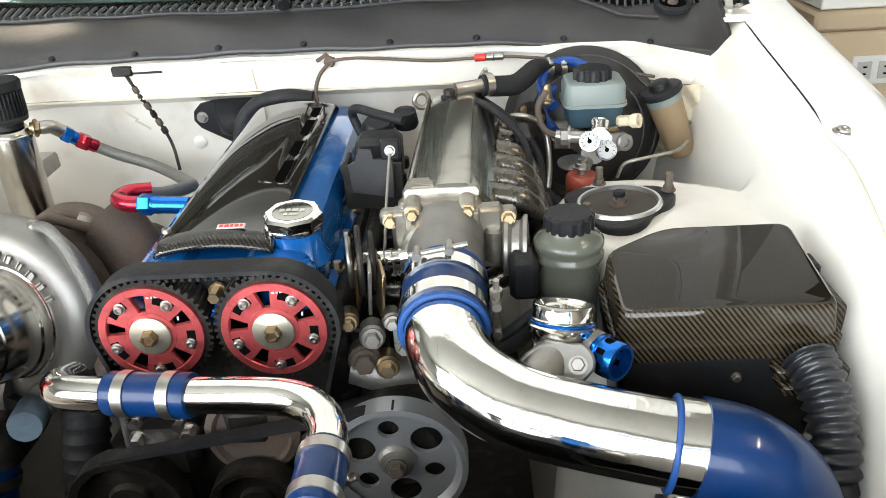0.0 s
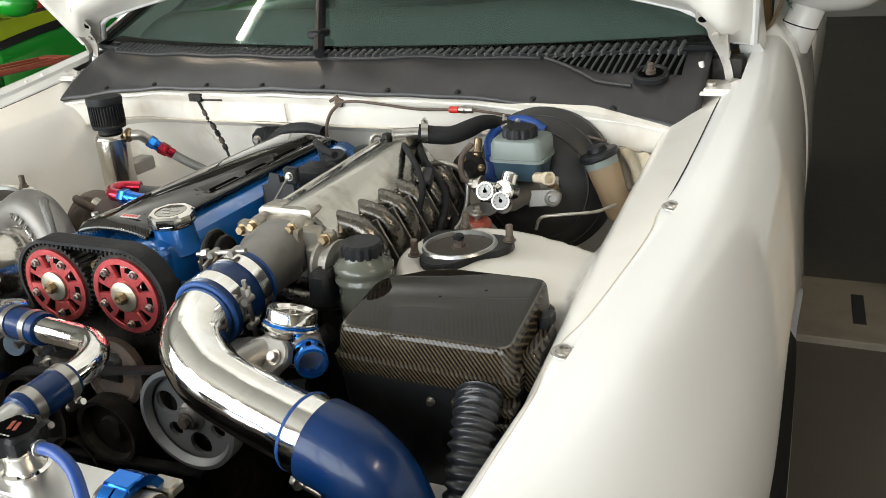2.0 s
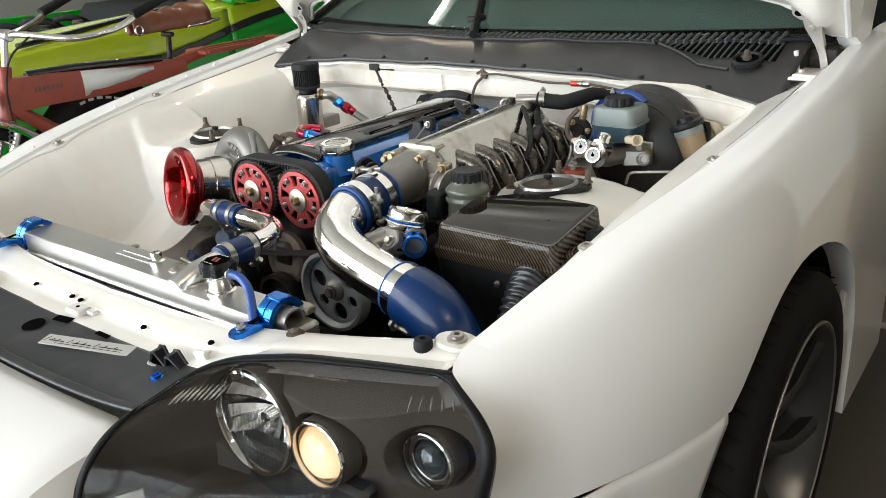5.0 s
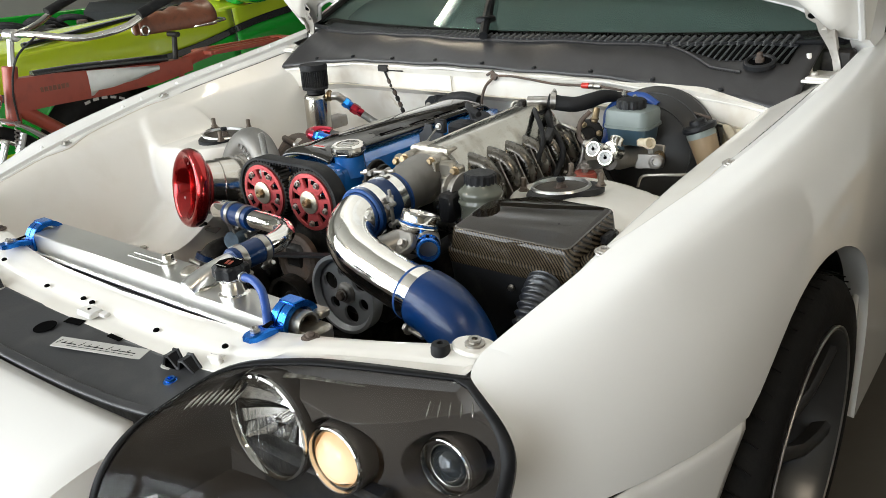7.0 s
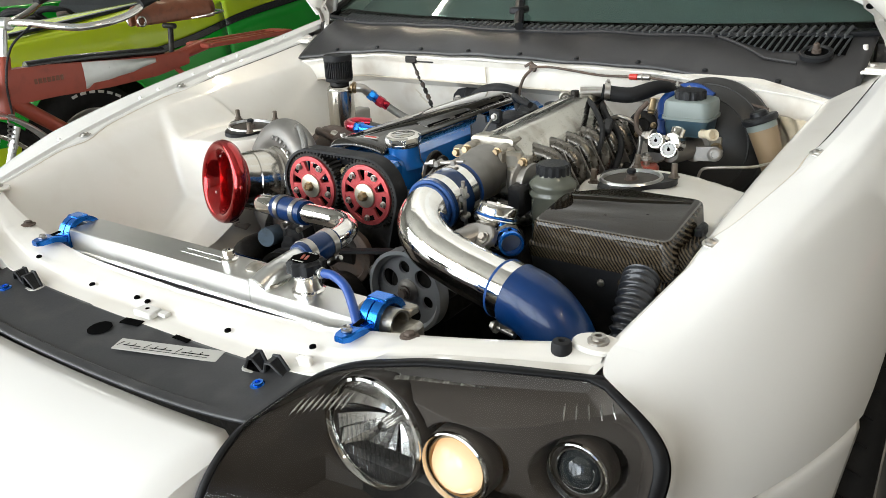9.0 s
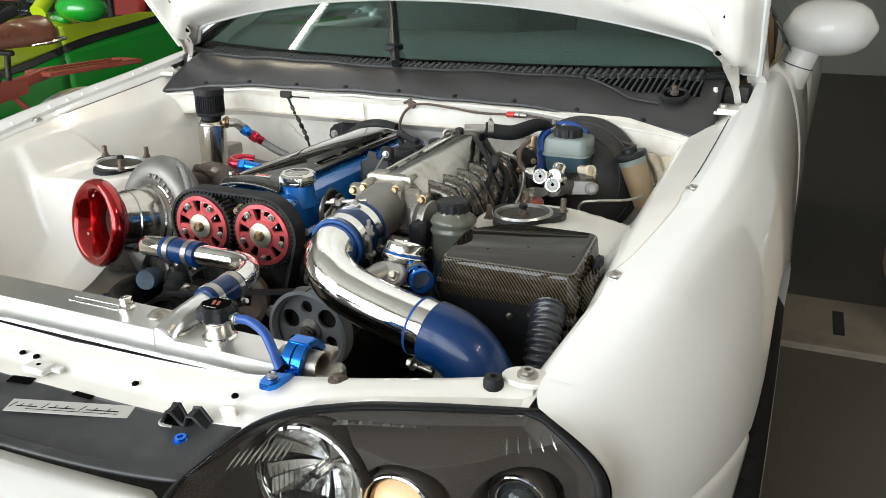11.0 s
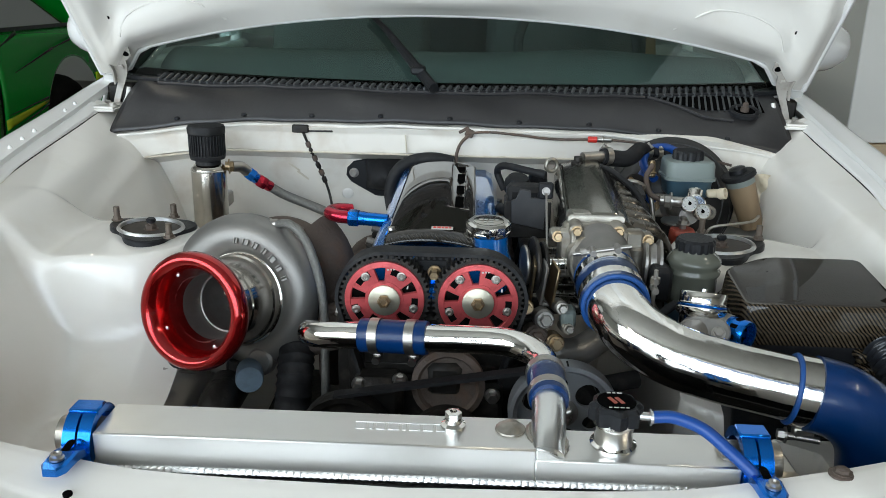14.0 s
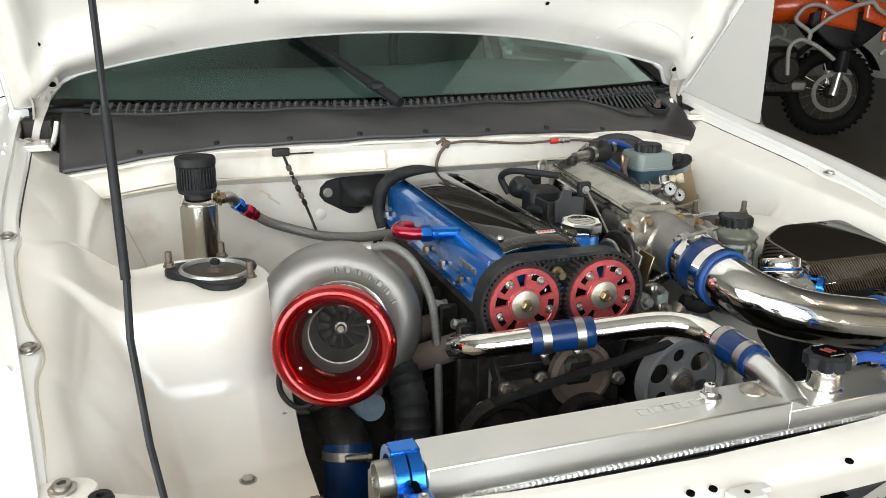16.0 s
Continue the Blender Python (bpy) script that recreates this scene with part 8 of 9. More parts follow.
# ---- slam panel details ----
part("rubber_stop", Mb().lathe([(0.010, 0), (0.012, 0.004), (0.0115, 0.018), (0.010, 0.022), (0.004, 0.023), (0.0035, 0.016)], along((0.590, -0.002, 0.700), (0, 0, 1)), 28), RUBBER, car, "black rubber bonnet stop")
part("rubber_stop", Mb().lathe([(0.010, 0), (0.012, 0.004), (0.0115, 0.018), (0.010, 0.022), (0.004, 0.023), (0.0035, 0.016)], along((-0.590, -0.002, 0.700), (0, 0, 1)), 28), RUBBER, car, "black rubber bonnet stop")
for side in (-1, 1):
    pad = [(0.027 * math.cos(a) * 1.1, 0.022 * math.sin(a)) for a in (2 * math.pi * k / 28 for k in range(28))]
    part("stop_pad", Mb().prism(pad, 0.005, Matrix.Translation((side * 0.622, 0.022, 0.7135)), 0.002), BAY_WHITE, car)
    part("pad_bolt", Mb().lathe([(0.012, 0), (0.012, 0.003), (0.008, 0.004), (0.008, 0.008), (0.004, 0.008), (0.004, 0.004)], along((side * 0.622, 0.022, 0.7185), (0, 0, 1)), 20), STEEL, car)
    part("panel_bolt", Mb().lathe([(0.012, 0.0), (0.012, 0.002), (0.008, 0.003), (0.0, 0.003)], along((side * 0.411, -0.040, 0.6965), (0, 0, 1)), 20).hexa((side * 0.411, -0.040, 0.699), (0, 0, 1), 0.0065, 0.005), IRON, car)
for x, y, z in ((0.152, -0.096, 0.6625), (-0.02, -0.093, 0.6630), (-0.046, -0.092, 0.663), (-0.15, -0.096, 0.6625), (0.30, -0.09, 0.676), (-0.30, -0.09, 0.676)):
    part("panel_hole", Mb().lathe([(0.0044, 0), (0.0044, 0.0022), (0.0030, 0.0034), (0, 0.0034)], along((x, y, z), (0, -0.1, 1)), 16), INK_HOLE, car)
clip = Mb().box((0.006, -0.112, 0.662), (0.036, 0.024, 0.010), 0.004).box((0.024, -0.104, 0.661), (0.03, 0.012, 0.006), 0.003)
ck = part("white_clip", clip, WHITE, car, "white plastic clip on the slam panel")
part("clip_hole", Mb().lathe([(0.003, 0), (0.003, 0.001)], along((0.006, -0.112, 0.6668), (0, 0, 1)), 12), INK_HOLE, ck)
part("tab", Mb().box(None, (0.020, 0.008, 0.020), 0.003, pose(0.308, -0.112, 0.668, 20, 0, 10)).box(None, (0.010, 0.020, 0.010), 0.002, pose(0.301, -0.104, 0.663, 0, 0, 10)), BAY_WHITE, car)
part("tray_hole", Mb().lathe([(0.0, 0.0), (0.017, 0.0), (0.017, 0.0006)], along((-0.032, -0.165, 0.6505), (0, -0.09, 1)), 32), INK_HOLE, car)
part("tray_slot", Mb().box(None, (0.034, 0.014, 0.0012), 0.0004, pose(-0.004, -0.133, 0.653, 5, 0, 10)), INK_HOLE, car)
part("tray_slot", Mb().box(None, (0.03, 0.008, 0.0012), 0.0004, pose(0.10, -0.131, 0.6535, 5, 0, 0)), INK_HOLE, car)
for side in (-1, 1):
    part("tray_bolt", Mb().lathe([(0.010, 0), (0.010, 0.002), (0.0065, 0.003), (0.0065, 0.006), (0.0035, 0.006), (0.003, 0.004)], along((side * 0.279, -0.163, 0.6535), (0, -0.08, 1)), 20), BLUEAN, car, "small blue bolt")
    turned = pose(side * 0.264, -0.134, 0.6535, 4, 0, 4 * side)
    part("latch_pad", Mb().prism(round_rect(0.074, 0.026, 0.012), 0.0022, turned, 0.001), LABEL, car, "worn pale edge of the latch slot")
    part("latch_slot", Mb().prism(round_rect(0.060, 0.017, 0.006), 0.0030, turned, 0.0006), INK_HOLE, car)
    fold = [(-0.031, 0.002), (-0.020, 0.021), (-0.013, 0.022), (-0.004, 0.006), (0.002, 0.006), (0.008, 0.021), (0.016, 0.022), (0.033, 0.002)]
    lt = Mb()
    for d, k in ((-0.009, 0.9), (0.009, 1.0)):
        lt.tube([turned @ Vector((x, d * (0.6 + 12 * z), z * k)) for x, z in fold], 0.0024, 6)
    lt.rings([[turned @ Vector((x, -0.008, z - 0.003)), turned @ Vector((x, 0.008, z - 0.003)), turned @ Vector((x, 0.008, z)), turned @ Vector((x, -0.008, z))] for x, z in fold])
    part("grille_latch", lt, PLASTIC, car, "folded black plastic grille latch")
    part("latch_hole", Mb().lathe([(0.0, 0.0), (0.011, 0.0), (0.011, 0.0006)], along((side * 0.246, -0.158, 0.6522), (0, -0.08, 1)), 20), INK_HOLE, car)
label = thing("nameplate", (0.11, -0.16, 0.651), "pale metal plate with illegible script on the tray", "sticker")
pm = pose(0.108, -0.160, 0.6526, 5, 0, 17) @ Matrix.Diagonal((0.89, 0.89, 1.0, 1.0))
part("plate", Mb().box(None, (0.176, 0.027, 0.0012), 0.0004, pm), LABEL, label)
wr = Mb()
for k, (x, w) in enumerate(((-0.066, 0.030), (-0.016, 0.038), (0.042, 0.046))):
    wr.box(None, (w, 0.0016, 0.0004), 0.0001, pm @ Matrix.Translation((x + 0.006, -0.002, 0.0008)))
    for d in (-0.5, -0.1, 0.3):
        wr.box(None, (0.0011, 0.013 if d < -0.4 else 0.007, 0.0004), 0.0001, pm @ pose(x + w * d, 0.001, 0.0008, 0, 0, -28))
wr.box(None, (0.13, 0.0009, 0.0004), 0.0001, pm @ Matrix.Translation((0.006, -0.0075, 0.0008)))
part("script_bars", wr, INK_HOLE, label, kind="stuff")

# ---- headlamps ----
lens_by = table([0.331, 0.40, 0.50, 0.60, 0.67, 0.715], [-0.330, -0.330, -0.300, -0.240, -0.150, -0.080])
lens_bz = table([0.331, 0.40, 0.50, 0.60, 0.67, 0.715], [0.560, 0.535, 0.520, 0.515, 0.515, 0.530])


def lens_point(u, v, sink=0.0):
    """The right headlamp's clear cover, u outwards, v downwards."""
    xt = 0.331 + (0.633 - 0.331) * u
    xb = 0.340 + (0.715 - 0.340) * u
    ub = 0.331 + (0.715 - 0.331) * u
    top = Vector((xt, lens_y(xt), lens_z(xt)))
    bot = Vector((xb, lens_by(ub), lens_bz(ub)))
    p = top.lerp(bot, v)
    bulge = 0.042 * math.sin(math.pi * min(v * 1.05, 1)) ** 0.65
    side = 0.040 * (max(0, u - 0.55) / 0.45) ** 1.6 * math.sin(math.pi * (0.10 + 0.80 * v)) ** 0.8
    n = Vector((0.25, -0.72, 0.60))
    corner = 0.024 * (max(0, u - 0.60) / 0.40) ** 1.5 * math.sin(math.pi * min(v / 0.75, 1.0)) ** 1.6
    p = p + n * (bulge - sink) + Vector((side + corner, -0.02 * side, side * 0.25 + corner * 0.30))
    return p


def headlamp(side):
    lamp = part("headlamp", Mb().grid(lambda u, v: lens_point(u, v, 0.0), 30, 24) if side > 0 else Mb().grid(lambda u, v: lens_point(u, v, 0.0), 30, 24).mirror(), LENS, car, "clear headlamp cover over a smoked black housing")
    lamp.visible_shadow = False
    flip = (lambda mb: mb) if side > 0 else (lambda mb: mb.mirror())

    specs = ((Vector((0.427, -0.137, 0.625)), 0.0675, "main"), (Vector((0.535, -0.134, 0.619)), 0.041, "lit"), (Vector((0.645, -0.072, 0.616)), 0.0345, "small"))
    panel_y = table([0.32, 0.39, 0.434, 0.542, 0.60, 0.645, 0.72], [-0.175, -0.140, -0.128, -0.125, -0.098, -0.066, -0.024])

    def housing(u, v):
        """The smoked inner panel, with a deep well behind each lamp."""
        p = lens_point(u, v, 0.008)
        k = min(min(u, 1 - u) / 0.07, min(v, 1 - v) / 0.08, 1.0)
        x, z = p.x - 0.004 * k, p.z - 0.012 * k
        back = panel_y(x)
        for c, r, sort in specs:
            t = min(max((math.hypot(x - c.x, z - c.z) - r * 0.95) / 0.011, 0), 1)
            back = max(back, c.y + 0.064 + (back - c.y - 0.064) * t * t * (3 - 2 * t))
        return Vector((x, p.y + max(back - p.y, 0.012) * k, z))

    part("housing", flip(Mb().grid(housing, 210, 150)), LAMPBLACK, lamp, "smoked black lamp housing")
    band = Mb().grid(lambda u, v: lens_point(u, 0.030 * v, -0.0015), 30, 2)
    band.grid(lambda u, v: lens_point(0.978 + 0.022 * u, v, -0.0015), 2, 40)
    band.grid(lambda u, v: lens_point(0.022 * u, v, -0.0015), 2, 24)
    band.grid(lambda u, v: lens_point((1 - 0.10 + 0.10 * math.sin(math.pi / 2 * u)) * (1 - v) + v, (0.20 - 0.20 * math.cos(math.pi / 2 * u)) * (1 - v), -0.0014), 10, 4)
    part("seal", flip(band), SEAL, lamp, "black rubber seal", thick=0.004)
    d = Vector((0.0, -1.0, 0.07)).normalized()
    for c, r, sort in specs:
        m = along(c, d)
        barrel = Mb().lathe([(r * 0.95, 0.001), (r * 1.02, -0.002), (r * 1.04, -0.010), (r * 1.05, -0.026)], m, 44, caps=False)
        bz = part("bezel", flip(barrel), LAMPBLACK, lamp, "dark lamp barrel")
        part("rim_ring", flip(Mb().lathe([(r * 0.90, -0.004), (r * 0.92, 0.002), (r * 0.955, 0.0045), (r * 1.0, 0.0035), (r * 1.015, 0.0)], m, 56, caps=False)), LAMPCHROME, bz, "chrome lamp ring")
        if sort == "main":
            facets = Mb()
            for i in range(9):
                for j in range(22):
                    r0, r1 = r * 0.91 * (i + 0.6) / 9.6, r * 0.91 * (i + 1.6) / 9.6
                    a0, a1 = 2 * math.pi * j / 22, 2 * math.pi * (j + 1) / 22
                    dep = lambda q: -0.046 + 0.042 * (q / r) ** 2
                    tilt = 0.0026 * (((i * 5 + j * 7) % 5) - 2) * (0.4 + i / 9)
                    facets.add([m @ Vector((r0 * math.cos(a0), r0 * math.sin(a0), dep(r0) - tilt)), m @ Vector((r1 * math.cos(a0), r1 * math.sin(a0), dep(r1) - tilt)), m @ Vector((r1 * math.cos(a1), r1 * math.sin(a1), dep(r1) + tilt)), m @ Vector((r0 * math.cos(a1), r0 * math.sin(a1), dep(r0) + tilt))], [(0, 1, 2, 3)])
            part("reflector", flip(facets), LAMPFACET, bz, "faceted mirror reflector", sharp=5)
            part("bowl", flip(Mb().lathe([(0.0, -0.062), (r * 0.5, -0.056), (r * 0.90, -0.028), (r * 0.94, -0.006)], m, 36, caps=False)), LAMPBLACK, bz)
            part("bulb_cap", flip(Mb().lathe([(0.0, -0.016), (0.0065, -0.017), (0.0085, -0.022), (0.0080, -0.048)], m, 20)), LAMPCHROME, bz)
            flutes = Mb()
            for k in range(17):
                x = -r * 0.80 + 1.6 * r * k / 16
                h = math.sqrt(max((r * 0.86) ** 2 - x * x, 0))
                flutes.tube([m @ Vector((x, -h, -0.0045)), m @ Vector((x, h * (0.1 if k % 2 else 0.25), -0.0035))], 0.0010, 5)
            part("flute", flip(flutes), LENS, bz, "moulded flutes of the lamp glass", kind="stuff")
        elif sort == "lit":
            part("inner_ring", flip(Mb().lathe([(r * 0.90, -0.012), (r * 0.86, -0.002), (r * 0.82, -0.001), (r * 0.80, -0.008)], m, 44, caps=False)), BRASS, bz, "warm metal inner ring")
            part("lit_lens", flip(Mb().lathe([(r * 0.81, -0.008), (r * 0.66, 0.004), (r * 0.38, 0.011), (0.0, 0.013)], m, 40)), GLOW, bz, "glowing warm lamp lens", sharp=60)
        else:
            part("bowl", flip(Mb().lathe([(0.0, -0.034), (r * 0.6, -0.026), (r * 0.93, -0.004)], m, 36, caps=False)), LAMPBLACK, bz)
            part("inner_ring", flip(Mb().lathe([(r * 0.80, -0.010), (r * 0.76, -0.003), (r * 0.71, -0.003), (r * 0.69, -0.010)], m, 44, caps=False)), LAMPCHROME, bz)
            part("projector_lens", flip(Mb().lathe([(r * 0.70, -0.010), (r * 0.56, 0.002), (r * 0.32, 0.008), (0.0, 0.010)], m, 36)), DOME, bz, "clear projector lens", sharp=60)
    # Mirror strokes shaped as the glints on the lens flutes.
    ribs_ = Mb()
    for u0, du, v0, count in ((0.135, 0.018, 0.150, 9), (0.855, 0.024, 0.150, 5)):
        for k in range(count):
            p, q = lens_point(u0 + du * k, v0 + 0.075, 0.004), lens_point(u0 + du * k + 0.016, v0, 0.004)
            ribs_.tube([p, p.lerp(q, 0.35), p.lerp(q, 0.7), q], [0.0004, 0.0015, 0.0013, 0.0004], 6)
    part("flute_glints", flip(ribs_), LAMPFACET, lamp, kind="stuff")
    # Bright streak along the lens, built as a mirror strip.
    strip = Mb().grid(lambda u, v: lens_point(0.39 + 0.30 * u, 0.070 + 0.030 * u + 0.022 * v * (0.35 + 0.65 * (1 - u)), 0.008 + 0.0022 * math.sin(70 * u)), 60, 3)
    part("streak_strip", flip(strip), LAMPFACET, lamp, "bright tapered streak built into the lamp")


def wing_nose():
    """The wing's front skin, from the lamp's outer edge back to the wing panel."""
    front = [fender_point(0.022, k / 400) for k in range(401)]
    behind = [fender_point(0.075, k / 400) for k in range(401)]

    def at(z):
        """A wing point of that height, and the way on which the skin runs forward there."""
        if z <= 0.564:
            q, b = Vector((out_x(0.022) - 0.001, 0.022, z)), Vector((out_x(0.075) - 0.001, 0.075, z))
            return q, q - b
        for k in range(400):
            p, q = front[k], front[k + 1]
            if q.z <= z <= p.z:
                f = (p.z - z) / max(p.z - q.z, 1e-6)
                a = p.lerp(q, f)
                return a, a - behind[k].lerp(behind[k + 1], f)
        return front[0], front[0] - behind[0]

    loops = []
    for k in range(41):
        f = k / 40
        p = lens_point(1.0, f, -0.002) + Vector((0.002, 0.0, 0.0))
        q, way = at(edge_z(0.022) + 0.004 + (0.53 - edge_z(0.022)) * f)
        c = q + way.normalized() * (p - q).length * 0.55
        line = [p + Vector((-0.003, 0.012, -0.004))]
        for n in range(13):
            t = n / 12
            line.append(p * (1 - t) ** 2 + c * 2 * t * (1 - t) + q * t * t)
        loops.append(line)
    return Mb().rings(loops, caps=False, closed=False)


part("front_wing_nose", wing_nose(), CAR_WHITE, car, sharp=60)
part("front_wing_nose", wing_nose().mirror(), CAR_WHITE, car, sharp=60)
headlamp(1)
headlamp(-1)

# ---- bicycle beside the car ----
BX = -1.65
bike = thing("bicycle", (BX, 1.1, 0.0), "old red bicycle with a sprung brown leather saddle", "bicycle")
part("main_beam", Mb().rings([[Vector((BX + sx * w, y, z + dz)) for sx, dz in ((-1, h), (1, h), (1.2, h * 0.5), (1.2, -h * 0.5), (1, -h), (-1, -h), (-1.2, -h * 0.5), (-1.2, h * 0.5))] for y, z, w, h in ((0.60, 0.735, 0.022, 0.055), (0.75, 0.735, 0.022, 0.052), (0.95, 0.725, 0.022, 0.046), (1.15, 0.722, 0.02, 0.036), (1.30, 0.735, 0.018, 0.026))]), BIKERED, bike, "red pressed steel frame beam", sharp=30)
part("chrome_band", Mb().rings([[Vector((BX + sx * w, y, z + dz)) for sx, dz in ((-1, h), (1, h), (1.2, h * 0.5), (1.2, -h * 0.5), (1, -h), (-1, -h), (-1.2, -h * 0.5), (-1.2, h * 0.5))] for y, z, w, h in ((0.86, 0.733, 0.0235, 0.044), (0.95, 0.732, 0.0235, 0.038), (1.05, 0.735, 0.0225, 0.026), (1.15, 0.742, 0.021, 0.010))]), ALLOY, bike, "brushed metal band on the beam")
part("top_strip", Mb().tube(curve([(BX, 0.68, 0.79), (BX, 0.85, 0.788), (BX, 1.0, 0.780), (BX, 1.20, 0.768)], 6), 0.016, 10), STRIPE, bike)
part("lettering_bars", bars((BX + 0.0272, 0.735, 0.742), (0, 1, 0), (0, 0, 1), [0.010, 0.012, 0.010, 0.012, 0.010, 0.012, 0.010], 0.016, 0.0012, 0.004), LEATHER, bike, kind="stuff")
part("head_tube", Mb().cyl((BX, 0.585, 0.64), (BX, 0.615, 0.83), 0.024, 20, bev=0.003), BIKERED, bike)
part("stem", Mb().cyl((BX, 0.615, 0.80), (BX, 0.64, 0.92), 0.011, 16).cyl((BX - 0.03, 0.645, 0.925), (BX + 0.03, 0.645, 0.925), 0.020, 16, bev=0.004), ALLOY, bike)
for s in (-1, 1):
    part("handlebar", Mb().tube(curve([(BX, 0.645, 0.925), (BX + s * 0.10, 0.66, 0.928), (BX + s * 0.22, 0.76, 0.908), (BX + s * 0.28, 0.88, 0.928), (BX + s * 0.30, 0.97, 0.975)], 7), 0.011, 14), CHROME, bike, "bare curved handlebar")
    part("grip", Mb().tube([(BX + s * 0.295, 0.93, 0.962), (BX + s * 0.305, 1.06, 1.01)], 0.017, 14), RUBBER, bike)
    part("fork_leg", Mb().tube([(BX + s * 0.05, 0.585, 0.62), (BX + s * 0.055, 0.51, 0.46), (BX + s * 0.055, 0.42, 0.335)], 0.012, 12), ALLOY, bike)
    sp = [Vector((BX + s * 0.05 + 0.018 * math.cos(k * 0.7), 0.575 - 0.0012 * k * 0.3, 0.66 - 0.0016 * k + 0.018 * math.sin(k * 0.7) * 0.2)) for k in range(72)]
    part("fork_spring", Mb().tube(sp, 0.003, 6), STEEL, bike)
part("seat_post", Mb().cyl((BX, 1.235, 0.71), (BX, 1.255, 0.86), 0.010, 14).cyl((BX - 0.030, 1.25, 0.852), (BX + 0.030, 1.25, 0.852), 0.010, 12), GREASE, bike)


def saddle(u, v):
    y = 1.10 + 0.30 * u
    w = 0.020 + 0.085 * max(0, u - 0.12) ** 1.15 * (1 if u < 0.9 else 1 - 2.5 * (u - 0.9))
    a = math.pi * (v * 1.3 - 0.15)
    return (BX + w * math.cos(a) * 1.15, y, 0.885 + 0.018 * u + (0.045 + 0.018 * u) * math.sin(a) + 0.004 * math.sin(26 * u) * max(0, math.sin(a)))


part("saddle", Mb().grid(saddle, 30, 20), LEATHER, bike, "worn brown leather saddle", thick=0.006)
part("saddle_rail", Mb().tube(curve([(BX + 0.07, 1.30, 0.875), (BX + 0.105, 1.37, 0.885), (BX + 0.08, 1.44, 0.888), (BX, 1.465, 0.888), (BX - 0.08, 1.44, 0.888), (BX - 0.105, 1.37, 0.885), (BX - 0.07, 1.30, 0.875)], 7), 0.0045, 8), CHROME, bike, "chrome saddle hoop")
for s in (-1, 1):
    part("saddle_spring", Mb().torus((BX + s * 0.03, 1.115, 0.882), (1, 0, 0), 0.016, 0.004, 18, 8), CHROME, bike)
rackb = Mb()
rackb.box((BX, 1.585, 0.768), (0.018, 0.42, 0.016), 0.004)
for s in (-1, 1):
    rackb.box((BX + s * 0.058, 1.585, 0.768), (0.022, 0.42, 0.018), 0.005)
    rackb.box((BX + s * 0.03, 1.56, 0.765), (0.010, 0.30, 0.012), 0.003)
rackb.box((BX, 1.385, 0.767), (0.13, 0.05, 0.018), 0.005).box((BX, 1.79, 0.768), (0.13, 0.05, 0.020), 0.008)
part("carrier", rackb, BIKERED, bike, "red slotted luggage carrier")
part("carrier_link", Mb().tube(curve([(BX, 1.25, 0.735), (BX, 1.32, 0.752), (BX, 1.40, 0.766)], 5), 0.022, 10), BIKERED, bike)
for y, tag in ((0.42, "front_wheel"), (1.53, "rear_wheel")):
    w = part(tag, Mb().torus((BX, y, 0.335), (1, 0, 0), 0.315, 0.020, 64, 10), TYRE, bike, "black bicycle tyre on a spoked wheel")
    part("rim", Mb().torus((BX, y, 0.335), (1, 0, 0), 0.290, 0.009, 64, 8), CHROME, w)
    spk = Mb()
    for k in range(28):
        a = 2 * math.pi * k / 28
        spk.tube([(BX + (0.02 if k % 2 else -0.02), y + 0.02 * math.cos(a), 0.335 + 0.02 * math.sin(a)), (BX, y + 0.285 * math.cos(a + 0.2), 0.335 + 0.285 * math.sin(a + 0.2))], 0.0014, 4)
    part("spokes", spk, STEEL, w, kind="stuff")
    part("hub", Mb().cyl((BX - 0.035, y, 0.335), (BX + 0.035, y, 0.335), 0.022, 16), ALLOY, w)
    guard = Mb().grid(lambda u, v: (BX + 0.034 * math.cos(math.pi * v), y + (0.350 + 0.012 * math.sin(math.pi * v)) * math.cos(math.pi * (0.05 + 0.85 * u)), 0.335 + (0.350 + 0.012 * math.sin(math.pi * v)) * math.sin(math.pi * (0.05 + 0.85 * u))), 30, 8)
    part("mudguard", guard, ALLOY, bike, "bare metal mudguard", thick=0.002)
part("chain_stay", Mb().tube([(BX, 1.02, 0.36), (BX + 0.04, 1.30, 0.345), (BX + 0.05, 1.53, 0.335)], 0.012, 10).tube([(BX, 1.25, 0.70), (BX + 0.05, 1.42, 0.50), (BX + 0.05, 1.53, 0.335)], 0.010, 10), BIKERED, bike)
part("down_tube", Mb().tube([(BX, 0.60, 0.70), (BX, 0.85, 0.50), (BX, 1.02, 0.36)], 0.024, 14), BIKERED, bike)
part("chain_ring", Mb().lathe([(0.07, -0.003), (0.09, -0.003), (0.09, 0.003), (0.07, 0.003)], along((BX + 0.04, 1.02, 0.34), (1, 0, 0)), 36), STEEL, bike)
part("front_lamp", Mb().lathe([(0.010, 0.0), (0.035, 0.02), (0.042, 0.06), (0.040, 0.068), (0.0, 0.060)], along((BX + 0.01, 0.56, 0.74), (0, -1, -0.1)), 28), CHROME, bike)
part("brake_cable", Mb().tube(curve([(BX + 0.12, 0.66, 0.92), (BX + 0.09, 0.60, 0.86), (BX + 0.06, 0.58, 0.76), (BX + 0.05, 0.58, 0.66)], 6), 0.0035, 8), RUBBER, bike)
part("prop_stand", Mb().tube([(BX - 0.02, 1.10, 0.36), (BX - 0.13, 1.16, 0.01)], 0.008, 8), STEEL, bike)

# ---- green and lime car ----
GX = -2.22
